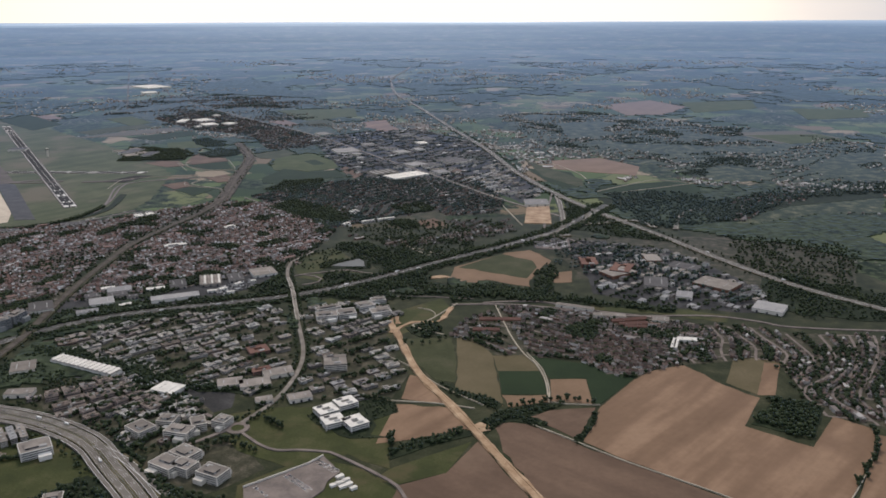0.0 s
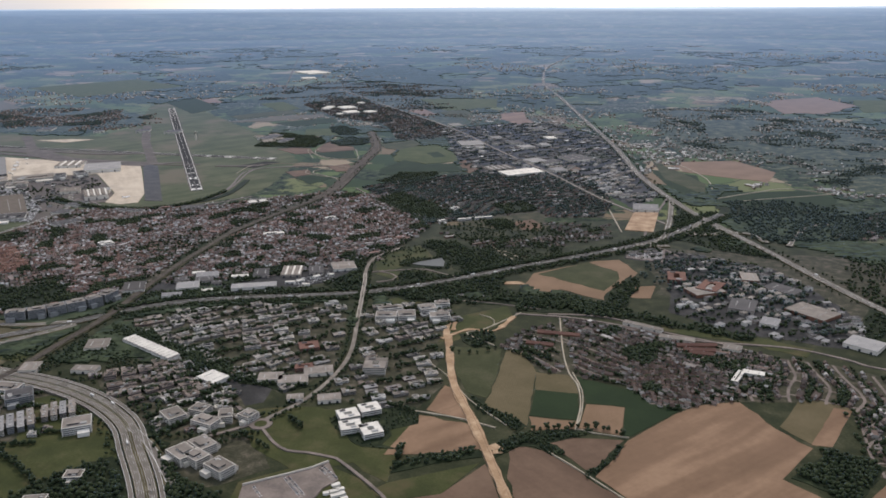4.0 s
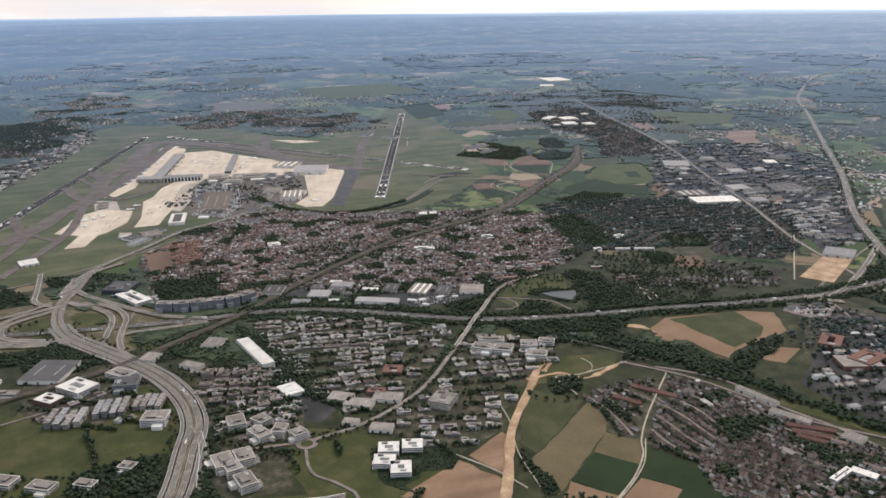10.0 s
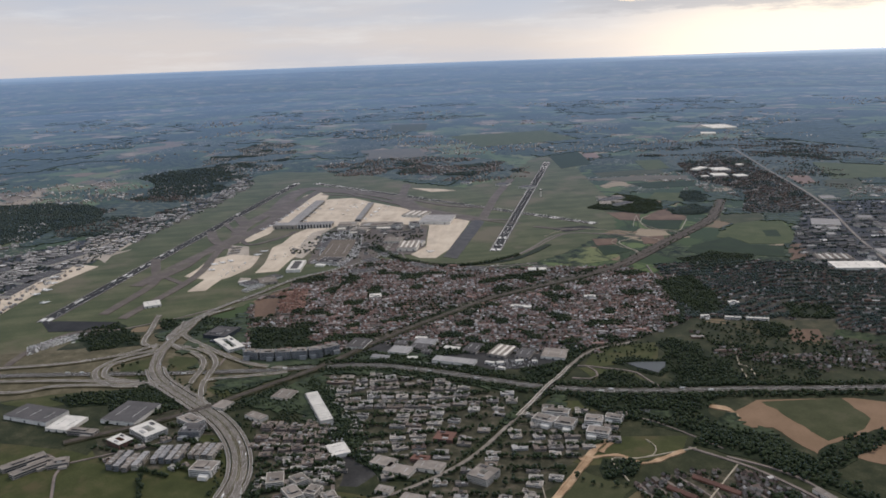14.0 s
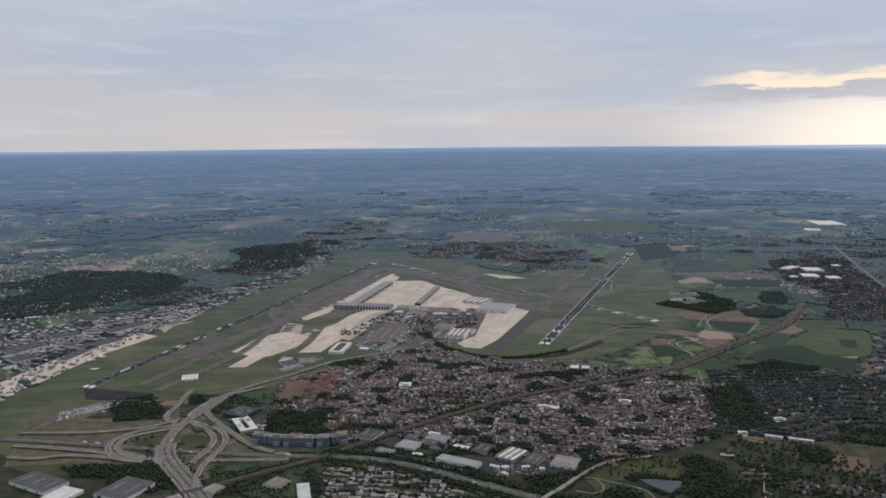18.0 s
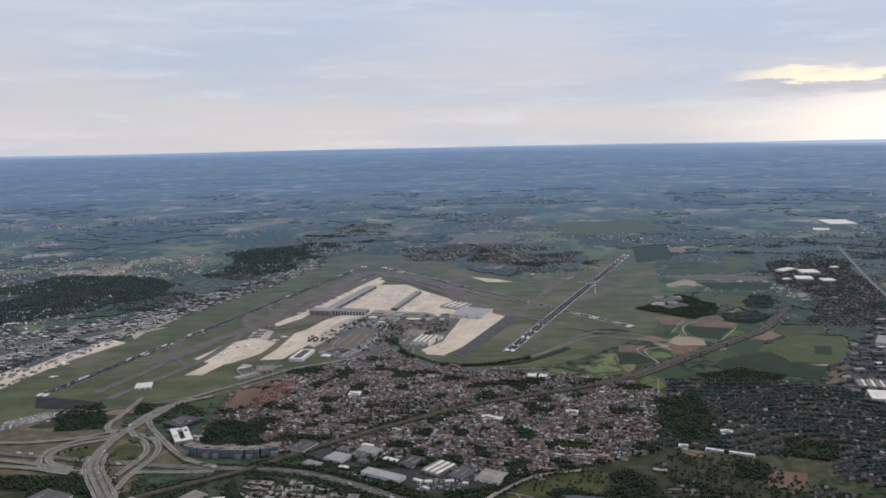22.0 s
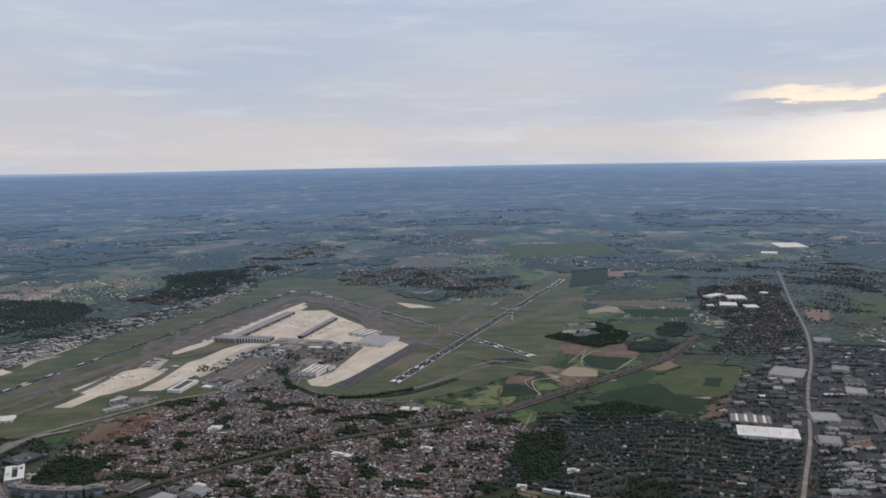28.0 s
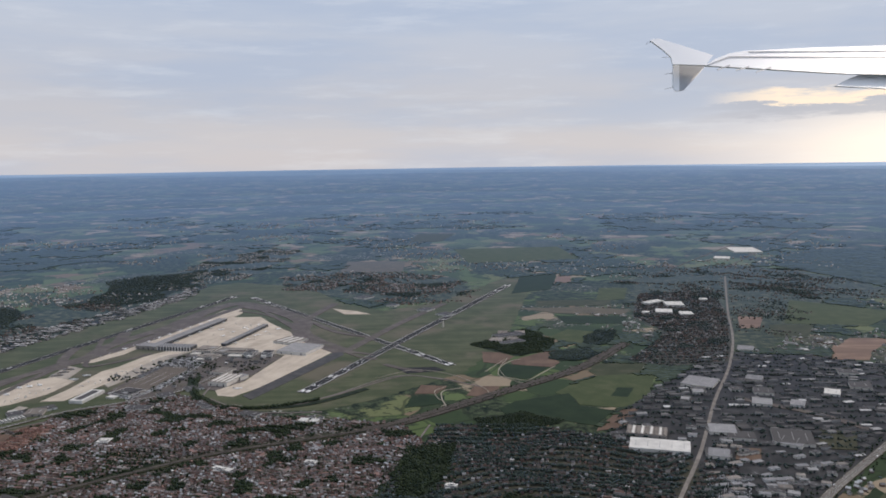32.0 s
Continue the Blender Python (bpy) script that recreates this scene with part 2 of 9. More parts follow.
# near-black, so that shade under the crowns is part of the colour
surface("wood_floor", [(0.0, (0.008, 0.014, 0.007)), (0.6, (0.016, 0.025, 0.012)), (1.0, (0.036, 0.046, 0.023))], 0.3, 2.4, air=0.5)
surface("slope_ground", [(0.0, (0.012, 0.021, 0.011)), (0.4, (0.03, 0.042, 0.02)), (0.7, (0.07, 0.08, 0.042)), (1.0, (0.16, 0.15, 0.095))], 0.16, 0.9, air=AIR)
surface("brown_stubble", [(0.0, (0.142, 0.091, 0.059)), (0.45, (0.198, 0.127, 0.083)), (0.7, (0.244, 0.159, 0.105)), (1.0, (0.304, 0.205, 0.137))], 0.05, 0.6, air=AIR, stripe=(52, 0.9, 0.06), streak=(47, 0.16, 7.0, 0.6), patch=(0.03, 0.5, 0.72, (0.17, 0.108, 0.072)))
surface("dark_soil", [(0.0, (0.092, 0.061, 0.044)), (0.5, (0.128, 0.085, 0.061)), (1.0, (0.172, 0.115, 0.081))], 0.06, 0.7, air=0.6, stripe=(-40, 0.8, 0.06), streak=(-40, 0.18, 6.0, 0.45), patch=(0.05, 0.52, 0.7, (0.165, 0.113, 0.08)))
surface("olive_stubble", [(0.0, (0.0725, 0.0634, 0.0323)), (0.5, (0.111, 0.0915, 0.0516)), (1.0, (0.152, 0.121, 0.0742))], 0.08, 1.1, air=AIR, stripe=(105, 0.7, 0.4))
surface("pale_stubble", [(0.0, (0.159, 0.105, 0.0652)), (1.0, (0.24, 0.159, 0.105))], 0.09, 1.3, air=AIR, stripe=(85, 0.9, 0.25))
surface("green_crop", [(0.0, (0.034, 0.042, 0.019)), (0.6, (0.052, 0.058, 0.028)), (1.0, (0.074, 0.073, 0.043))], 0.12, 1.5, air=0.6)
surface("dark_crop", [(0.0, (0.012, 0.025, 0.011)), (1.0, (0.021, 0.038, 0.016))], 0.1, 1.3, air=0.5)
surface("light_crop", [(0.0, (0.046, 0.063, 0.025)), (0.6, (0.062, 0.078, 0.033)), (1.0, (0.085, 0.094, 0.046))], 0.1, 1.3, air=0.5)
surface("asphalt", [(0.0, (0.0536, 0.0496, 0.0458)), (0.5, (0.0687, 0.0647, 0.0599)), (1.0, (0.0952, 0.0896, 0.0824))], 0.2, 1.4, air=AIR)
surface("pale_asphalt", [(0.0, (0.112, 0.101, 0.09)), (0.5, (0.15, 0.136, 0.121)), (1.0, (0.205, 0.187, 0.168))], 0.2, 1.4, air=0.5, streak=(0, 0.5, 3.0, 0.3))
surface("runway_asphalt", [(0.0, (0.019, 0.021, 0.025)), (1.0, (0.038, 0.04, 0.045))], 0.12, 0.8, air=0.08)
surface("taxiway_asphalt", [(0.0, (0.086, 0.073, 0.066)), (0.6, (0.12, 0.102, 0.092)), (1.0, (0.168, 0.145, 0.13))], 0.12, 0.8, air=0.5, patch=(0.09, 0.5, 0.7, (0.104, 0.095, 0.07)))
surface("street_paving", [(0.0, (0.133, 0.114, 0.105)), (1.0, (0.239, 0.2, 0.179))], 0.3, 2.0, air=AIR)
surface("pale_road", [(0.0, (0.15, 0.133, 0.116)), (0.5, (0.2, 0.179, 0.158)), (1.0, (0.29, 0.262, 0.235))], 0.3, 2.0, air=0.5)
surface("dark_scrub", [(0.0, (0.015, 0.021, 0.01)), (0.5, (0.029, 0.035, 0.017)), (0.8, (0.046, 0.049, 0.026)), (1.0, (0.075, 0.068, 0.044))], 0.16, 1.5, air=AIR)
surface("verge", [(0.0, (0.06, 0.055, 0.03)), (0.6, (0.105, 0.092, 0.056)), (1.0, (0.165, 0.142, 0.094))], 0.2, 1.4, air=AIR)
surface("concrete_apron", [(0.0, (0.37, 0.312, 0.25)), (0.5, (0.52, 0.447, 0.36)), (1.0, (0.62, 0.55, 0.455))], 0.07, 1.1, air=0.35, patch=(0.06, 0.52, 0.72, (0.41, 0.352, 0.292)), streak=(128, 0.25, 6.0, 0.35))
surface("sand", [(0.0, (0.25, 0.165, 0.10)), (0.5, (0.36, 0.245, 0.155)), (1.0, (0.50, 0.37, 0.25))], 0.25, 2.2, air=AIR)
surface("gravel_track", [(0.0, (0.30, 0.26, 0.20)), (1.0, (0.46, 0.41, 0.33))], 0.3, 2.0, air=AIR)
surface("ballast", [(0.0, (0.048, 0.041, 0.034)), (0.6, (0.075, 0.064, 0.054)), (1.0, (0.11, 0.094, 0.078))], 0.4, 2.5, air=0.4)
surface("rusty_rail", [(0.0, (0.05, 0.04, 0.034)), (1.0, (0.1, 0.082, 0.07))], 0.4, 2.5, 0.6)
surface("scrub", [(0.0, (0.024, 0.03, 0.014)), (0.5, (0.05, 0.05, 0.026)), (1.0, (0.09, 0.08, 0.048))], 0.22, 1.7, air=AIR)
surface("pale_metal_roof", [(0.0, (0.17, 0.172, 0.182)), (0.5, (0.24, 0.238, 0.245)), (1.0, (0.36, 0.355, 0.35))], 0.3, 3.0, 0.75, "object", 0.6)
surface("cargo_concrete", [(0.0, (0.269, 0.241, 0.207)), (0.5, (0.358, 0.319, 0.274)), (1.0, (0.448, 0.403, 0.347))], 0.08, 0.9, air=0.35, patch=(0.05, 0.5, 0.7, (0.22, 0.2, 0.18)))
surface("white_paint", [(0.0, (0.55, 0.55, 0.54)), (1.0, (0.8, 0.8, 0.78))], 0.6, 4.0, 0.6)
surface("clay_roof", [(0.0, (0.051, 0.043, 0.041)), (0.18, (0.135, 0.088, 0.077)), (0.4, (0.232, 0.143, 0.122)), (0.56, (0.139, 0.124, 0.122)), (0.7, (0.238, 0.194, 0.18)), (0.84, (0.284, 0.27, 0.268)), (0.95, (0.46, 0.455, 0.455)), (1.0, (0.66, 0.66, 0.66))], 0.4, 5.0, 0.8, "island", 0.95, air=0.6)
surface("grey_roof", [(0.0, (0.022, 0.021, 0.022)), (0.25, (0.044, 0.039, 0.039)), (0.45, (0.084, 0.06, 0.053)), (0.6, (0.126, 0.08, 0.066)), (0.75, (0.08, 0.074, 0.074)), (0.88, (0.145, 0.134, 0.131)), (0.95, (0.3, 0.292, 0.288)), (1.0, (0.5, 0.49, 0.485))], 0.4, 5.0, 0.8, "island", 0.95, air=0.6)
surface("tile_roof", [(0.0, (0.048, 0.038, 0.035)), (0.3, (0.107, 0.073, 0.062)), (0.5, (0.092, 0.079, 0.075)), (0.7, (0.172, 0.120, 0.101)), (0.9, (0.195, 0.176, 0.165)), (1.0, (0.336, 0.321, 0.306))], 0.4, 5.0, 0.8, "object", 0.92, air=0.4)
surface("brown_roof", [(0.0, (0.043, 0.037, 0.035)), (0.25, (0.102, 0.079, 0.070)), (0.5, (0.156, 0.113, 0.098)), (0.68, (0.102, 0.093, 0.090)), (0.82, (0.183, 0.160, 0.150)), (0.94, (0.315, 0.301, 0.291)), (1.0, (0.515, 0.501, 0.487))], 0.4, 5.0, 0.8, "island", 0.95, air=0.4)
surface("red_roof", [(0.0, (0.11, 0.065, 0.054)), (0.5, (0.19, 0.105, 0.083)), (0.9, (0.27, 0.165, 0.13)), (1.0, (0.4, 0.35, 0.32))], 0.4, 5.0, 0.8, "island", 0.9, air=0.6)
surface("rose_wall", [(0.0, (0.24, 0.185, 0.155)), (1.0, (0.38, 0.31, 0.27))], 0.4, 3.5, 0.85, "object", 0.5)
surface("house_wall", [(0.0, (0.12, 0.073, 0.055)), (0.3, (0.2, 0.155, 0.126)), (0.6, (0.32, 0.29, 0.26)), (1.0, (0.5, 0.48, 0.45))], 0.5, 5.0, 0.9, "island", 0.9)
surface("brick_wall", [(0.0, (0.16, 0.096, 0.072)), (0.35, (0.264, 0.208, 0.168)), (0.65, (0.44, 0.408, 0.368)), (1.0, (0.64, 0.624, 0.6))], 0.5, 5.0, 0.9, "object", 0.9)
surface("shed_roof", [(0.0, (0.02, 0.021, 0.022)), (0.3, (0.038, 0.037, 0.037)), (0.55, (0.065, 0.061, 0.06)), (0.75, (0.105, 0.1, 0.098)), (0.88, (0.2, 0.195, 0.19)), (0.94, (0.42, 0.415, 0.41)), (1.0, (0.7, 0.695, 0.68))], 0.3, 3.0, 0.7, "island", 0.95, air=0.5)
surface("pale_shed_roof", [(0.0, (0.119, 0.113, 0.108)), (0.4, (0.255, 0.243, 0.234)), (0.75, (0.425, 0.407, 0.387)), (1.0, (0.629, 0.624, 0.613))], 0.3, 3.0, 0.7, "island", 0.92, air=0.5)
surface("shed_wall", [(0.0, (0.09, 0.09, 0.09)), (0.5, (0.18, 0.172, 0.165)), (1.0, (0.4, 0.39, 0.375))], 0.3, 3.0, 0.7, "island", 0.85)
surface("grey_gravel_roof", [(0.0, (0.139, 0.124, 0.112)), (0.5, (0.212, 0.191, 0.172)), (1.0, (0.339, 0.304, 0.278))], 0.35, 3.0, 0.9, "object", 0.45)
surface("dark_bitumen_roof", [(0.0, (0.05, 0.05, 0.053)), (1.0, (0.12, 0.116, 0.12))], 0.35, 3.0, 0.85, "object", 0.45)
surface("brown_gravel_roof", [(0.0, (0.085, 0.074, 0.064)), (0.5, (0.13, 0.112, 0.098)), (1.0, (0.205, 0.178, 0.158))], 0.5, 4.0, 0.9, "object", 0.6)
surface("white_membrane_roof", [(0.0, (0.47, 0.454, 0.422)), (0.6, (0.599, 0.58, 0.539)), (1.0, (0.68, 0.658, 0.613))], 0.35, 3.0, 0.6)
surface("red_tile_roof", [(0.0, (0.116, 0.063, 0.0528)), (1.0, (0.197, 0.109, 0.088))], 0.35, 3.0, 0.8, "object", 0.3)
surface("pale_wall", [(0.0, (0.5, 0.465, 0.415)), (1.0, (0.68, 0.64, 0.58))], 0.4, 3.5, 0.8, "object", 0.4)
surface("white_wall", [(0.0, (0.53, 0.513, 0.483)), (1.0, (0.701, 0.679, 0.642))], 0.4, 3.5, 0.7)
surface("grey_wall", [(0.0, (0.201, 0.184, 0.165)), (1.0, (0.391, 0.356, 0.323))], 0.4, 3.5, 0.8, "object", 0.4)
surface("red_brick_wall", [(0.0, (0.137, 0.0701, 0.0489)), (1.0, (0.224, 0.122, 0.088))], 0.4, 3.5, 0.9)
surface("blue_glass_wall", [(0.0, (0.16, 0.172, 0.185)), (1.0, (0.28, 0.285, 0.29))], 0.5, 3.5, 0.35, "object", 0.3)
surface("dark_glass", [(0.0, (0.025, 0.03, 0.04)), (1.0, (0.06, 0.07, 0.085))], 0.5, 4.0, 0.18, "object", 0.4)
surface("metal_unit", [(0.0, (0.24, 0.24, 0.24)), (1.0, (0.44, 0.44, 0.43))], 0.5, 4.0, 0.75, "object", 0.5)
surface("leaf", [(0.0, (0.0125, 0.0215, 0.0105)), (0.5, (0.025, 0.037, 0.0175)), (1.0, (0.056, 0.070, 0.032))], 0.15, 2.0, 0.8, "island", 0.5, air=0.35)
# leaf for far trees: haze is mixed into its paler, bluer colour
surface("hazed_leaf", [(0.0, (0.03, 0.045, 0.039)), (0.6, (0.05, 0.066, 0.055)), (1.0, (0.082, 0.1, 0.08))], 0.05, 1.0, 0.9, "island", 0.5, air=0.8)
surface("pale_leaf", [(0.0, (0.03, 0.046, 0.018)), (1.0, (0.085, 0.10, 0.038))], 0.15, 2.0, 0.8, "island", 0.5)
surface("bark", [(0.0, (0.04, 0.03, 0.022)), (1.0, (0.09, 0.07, 0.052))], 0.8, 6.0, 0.9)
surface("aircraft_white", [(0.0, (0.86, 0.86, 0.86)), (1.0, (0.9, 0.9, 0.9))], 0.8, 5.0, 0.35)
surface("aircraft_grey", [(0.0, (0.30, 0.31, 0.33)), (1.0, (0.42, 0.43, 0.45))], 0.8, 5.0, 0.4)
surface("car_paint", [(0.0, (0.03, 0.03, 0.035)), (0.3, (0.16, 0.16, 0.17)), (0.6, (0.5, 0.5, 0.5)), (0.8, (0.8, 0.8, 0.8)), (1.0, (0.25, 0.03, 0.03))], 0.8, 5.0, 0.35, "object", 0.97)
surface("parked_paint", [(0.0, (0.03, 0.03, 0.035)), (0.3, (0.2, 0.2, 0.21)), (0.6, (0.55, 0.55, 0.55)), (1.0, (0.82, 0.82, 0.82))], 0.8, 5.0, 0.35, "island", 0.97)
surface("truck_box", [(0.0, (0.3, 0.32, 0.36)), (0.5, (0.75, 0.75, 0.74)), (1.0, (0.85, 0.85, 0.85))], 0.8, 5.0, 0.5, "object", 0.9)
surface("water", [(0.0, (0.02, 0.025, 0.024)), (1.0, (0.035, 0.04, 0.038))], 0.3, 2.0, 0.28)

# ---- builders ----
rnd = random.Random(7)


def link_mesh(name, verts, faces, mats, parent=None, slots=None, label=""):
    """One mesh object from plain lists or arrays."""
    me = bpy.data.meshes.new(name)
    me.from_pydata([tuple(v) for v in verts] if isinstance(verts, list) else verts.tolist(), [], faces if isinstance(faces, list) else faces.tolist())
    for k in mats if isinstance(mats, (list, tuple)) else [mats]:
        me.materials.append(MATS[k])
    if slots is not None:
        me.polygons.foreach_set("material_index", np.array(slots, dtype=np.int32))
    me.update()
    ob = new(name, me)
    if parent is not None:
        ob.parent = parent
    if label:
        ob["label"] = label
    return ob


def inside(p, poly):
    x, y = p[0], p[1]
    hit = False
    j = len(poly) - 1
    for i in range(len(poly)):
        (xi, yi), (xj, yj) = poly[i][:2], poly[j][:2]
        if (yi > y) != (yj > y) and x < (xj - xi) * (y - yi) / (yj - yi) + xi:
            hit = not hit
        j = i
    return hit


def off_line(p, line):
    """The distance of a point from a polyline."""
    best = 1e9
    for (ax, ay), (bx, by) in zip(line, line[1:]):
        dx, dy = bx - ax, by - ay
        k = max(0.0, min(1.0, ((p[0] - ax) * dx + (p[1] - ay) * dy) / (dx * dx + dy * dy + 1e-9)))
        best = min(best, math.hypot(p[0] - ax - k * dx, p[1] - ay - k * dy))
    return best


def curve_through(pts, step=2.0):
    """A smooth line through the given corners (Catmull-Rom), in even steps."""
    p = [Vector(q).to_2d() for q in pts]
    p = [p[0] * 2 - p[1], *p, p[-1] * 2 - p[-2]]
    out = []
    for a, b, c, d in zip(p, p[1:], p[2:], p[3:]):
        k = max(1, int((c - b).length / step))
        for i in range(k):
            t = i / k
            out.append(0.5 * (2 * b + (c - a) * t + (2 * a - 5 * b + 4 * c - d) * t * t + (3 * b - a - 3 * c + d) * t ** 3))
    out.append(p[-2])
    return [(v.x, v.y) for v in out]


def shifted(line, off):
    """The line moved sideways: to its left for a positive distance."""
    out = []
    for i, q in enumerate(line):
        a, b = Vector(line[max(0, i - 1)]), Vector(line[min(len(line) - 1, i + 1)])
        t = (b - a).normalized()
        out.append((q[0] - t.y * off, q[1] + t.x * off))
    return out


def ribbon(name, line, width, z, mat, parent=None, thick=0.0, ragged=0.0, label=""):
    """A band of surface along a line, with a skirt down to the ground where it has thickness."""
    l, r = shifted(line, width / 2), shifted(line, -width / 2)
    v, f = [], []
    for i, (a, b) in enumerate(zip(l, r)):
        j = 1 + ragged * noise.noise((i * 0.37, width, 1.7))
        m = ((a[0] + b[0]) / 2, (a[1] + b[1]) / 2)
        a, b = ((m[0] + (q[0] - m[0]) * j, m[1] + (q[1] - m[1]) * j) for q in (a, b))
        h = z[i] if isinstance(z, list) else z
        v += [(*a, h), (*b, h), (*a, h - thick), (*b, h - thick)]
        if i:
            k = 4 * i
            f.append((k - 4, k - 3, k + 1, k))
            if thick:
                f += [(k - 2, k - 4, k, k + 2), (k - 3, k - 1, k + 3, k + 1)]
    return link_mesh(name, v, f, mat, parent, label=label)


def dashes(name, line, width, z, mat, on, off, parent):
    """Broken line markings."""
    v, f, run = [], [], 0.0
    for a, b in zip(line, line[1:]):
        run += math.dist(a, b)
        if run % (on + off) < on:
            t = Vector((b[0] - a[0], b[1] - a[1])).normalized() * width / 2
            k = len(v)
            v += [(a[0] - t.y, a[1] + t.x, z), (a[0] + t.y, a[1] - t.x, z), (b[0] + t.y, b[1] - t.x, z), (b[0] - t.y, b[1] + t.x, z)]
            f.append((k, k + 1, k + 2, k + 3))
    return link_mesh(name, v, f, mat, parent)


LEVEL = [0.02]


def lift_next():
    """The next layer: no two pieces of ground lie in one plane."""
    LEVEL[0] += 0.001
    return LEVEL[0]


def patch_of(name, poly, mat, label="", kind="structure", category="", wobble=0.0):
    """A flat piece of ground with a low edge, its outline broken up a little."""
    z = lift_next()
    pts = []
    for i, a in enumerate(poly):
        b = poly[(i + 1) % len(poly)]
        n = max(1, int(math.dist(a, b) / 3.0)) if wobble else 1
        for k in range(n):
            x, y = a[0] + (b[0] - a[0]) * k / n, a[1] + (b[1] - a[1]) * k / n
            w = wobble * noise.noise((x * 0.3, y * 0.3, 3.1)) if k else 0
            pts.append((x + w, y + w))
    bm = bmesh.new()
    top = [bm.verts.new((x, y, z)) for x, y in pts]
    low = [bm.verts.new((x, y, -0.02)) for x, y in pts]
    bm.faces.new(top)
    for i in range(len(pts)):
        j = (i + 1) % len(pts)
        bm.faces.new((top[j], top[i], low[i], low[j]))
    bmesh.ops.triangulate(bm, faces=[f for f in bm.faces if len(f.verts) > 4])
    bmesh.ops.recalc_face_normals(bm, faces=bm.faces)
    me = bpy.data.meshes.new(name)
    bm.to_mesh(me)
    bm.free()
    me.materials.append(MATS[mat])
    ob = new(name, me)
    # the top must face up
    if sum(p.normal.z * p.area for p in me.polygons) < 0:
        me.flip_normals()
    return tagged(ob, label, category, kind=kind)


def box_data(cx, cy, z0, lx, ly, h, ang=0.0, taper=0.0):
    """Eight corners and five or six faces of a block."""
    c, s = math.cos(ang), math.sin(ang)
    v = []
    for z, k in ((z0, 1.0), (z0 + h, 1.0 - taper)):
        for u, w in ((-1, -1), (1, -1), (1, 1), (-1, 1)):
            x, y = u * lx / 2 * k, w * ly / 2 * k
            v.append((cx + x * c - y * s, cy + x * s + y * c, z))
    return v, [(0, 1, 5, 4), (1, 2, 6, 5), (2, 3, 7, 6), (3, 0, 4, 7), (4, 5, 6, 7), (3, 2, 1, 0)]


def gather(pieces):
    """Several (verts, faces) as one."""
    v, f = [], []
    for pv, pf in pieces:
        k = len(v)
        v += pv
        f += [tuple(i + k for i in q) for q in pf]
    return v, f


def house_data(cx, cy, ang, w, d, h, rise, over=0.06):
    """Walls with gables, and a pitched roof with eaves, as two sets."""
    c, s = math.cos(ang), math.sin(ang)

    def at(x, y, z):
        return (cx + x * c - y * s, cy + x * s + y * c, z)

    a, b = w / 2, d / 2
    walls = [at(-a, -b, 0), at(a, -b, 0), at(a, b, 0), at(-a, b, 0), at(-a, -b, h), at(a, -b, h), at(a, b, h), at(-a, b, h), at(-a, 0, h + rise), at(a, 0, h + rise)]
    wf = [(0, 1, 5, 4), (2, 3, 7, 6), (1, 2, 6, 9, 5), (3, 0, 4, 8, 7)]
    a, b = a + over, b + over
    e, t = h - over * rise / (d / 2), 0.05
    roof = [at(-a, -b, e), at(a, -b, e), at(a, 0, h + rise + t), at(-a, 0, h + rise + t), at(a, b, e), at(-a, b, e)]
    roof += [(x, y, z + t) for x, y, z in (roof[0], roof[1])] + [(x, y, z + t) for x, y, z in (roof[4], roof[5])]
    rf = [(6, 7, 2, 3), (3, 2, 8, 9), (0, 1, 7, 6), (4, 5, 9, 8), (0, 6, 3, 5), (5, 3, 9), (1, 4, 8, 2), (1, 2, 7)]
    return (walls, wf), (roof, rf)


ICO = None


def ico():
    global ICO
    if ICO is None:
        bm = bmesh.new()
        bmesh.ops.create_icosphere(bm, subdivisions=1, radius=1.0)
        ICO = (np.array([v.co for v in bm.verts]), np.array([[v.index for v in f.verts] for f in bm.faces]))
        bm.free()
    return ICO


def clumps(name, spots, mat, label, parent=None, kind="stuff", seed=1, category="trees"):
    """A wood or hedge: uneven leafy clumps at (x, y, z, radius, height)."""
    if not spots:
        return None
    base, faces = ico()
    g = np.random.default_rng(seed)
    s = np.array(spots)
    n, k = len(s), len(base)
    turn = g.uniform(0, 6.28, n)
    jit = g.uniform(0.62, 1.25, (n, k, 1))
    b = base[None] * jit
    c, sn = np.cos(turn)[:, None], np.sin(turn)[:, None]
    x = (b[..., 0] * c - b[..., 1] * sn) * s[:, 3, None] + s[:, 0, None]
    y = (b[..., 0] * sn + b[..., 1] * c) * s[:, 3, None] + s[:, 1, None]
    z = b[..., 2] * s[:, 4, None] + s[:, 2, None]
    v = np.stack([x, y, z], -1).reshape(-1, 3)
    f = (faces[None] + (np.arange(n) * k)[:, None, None]).reshape(-1, 3)
    me = bpy.data.meshes.new(name)
    me.vertices.add(len(v))
    me.vertices.foreach_set("co", v.astype(np.float32).ravel())
    me.loops.add(f.size)
    me.loops.foreach_set("vertex_index", f.astype(np.int32).ravel())
    me.polygons.add(len(f))
    me.polygons.foreach_set("loop_start", np.arange(0, f.size, 3, dtype=np.int32))
    me.update(calc_edges=True)
    me.validate()
    me.materials.append(MATS[mat])
    ob = new(name, me)
    if parent is not None:
        ob.parent = parent
    if label:
        tagged(ob, label, category, kind=kind)
    return ob


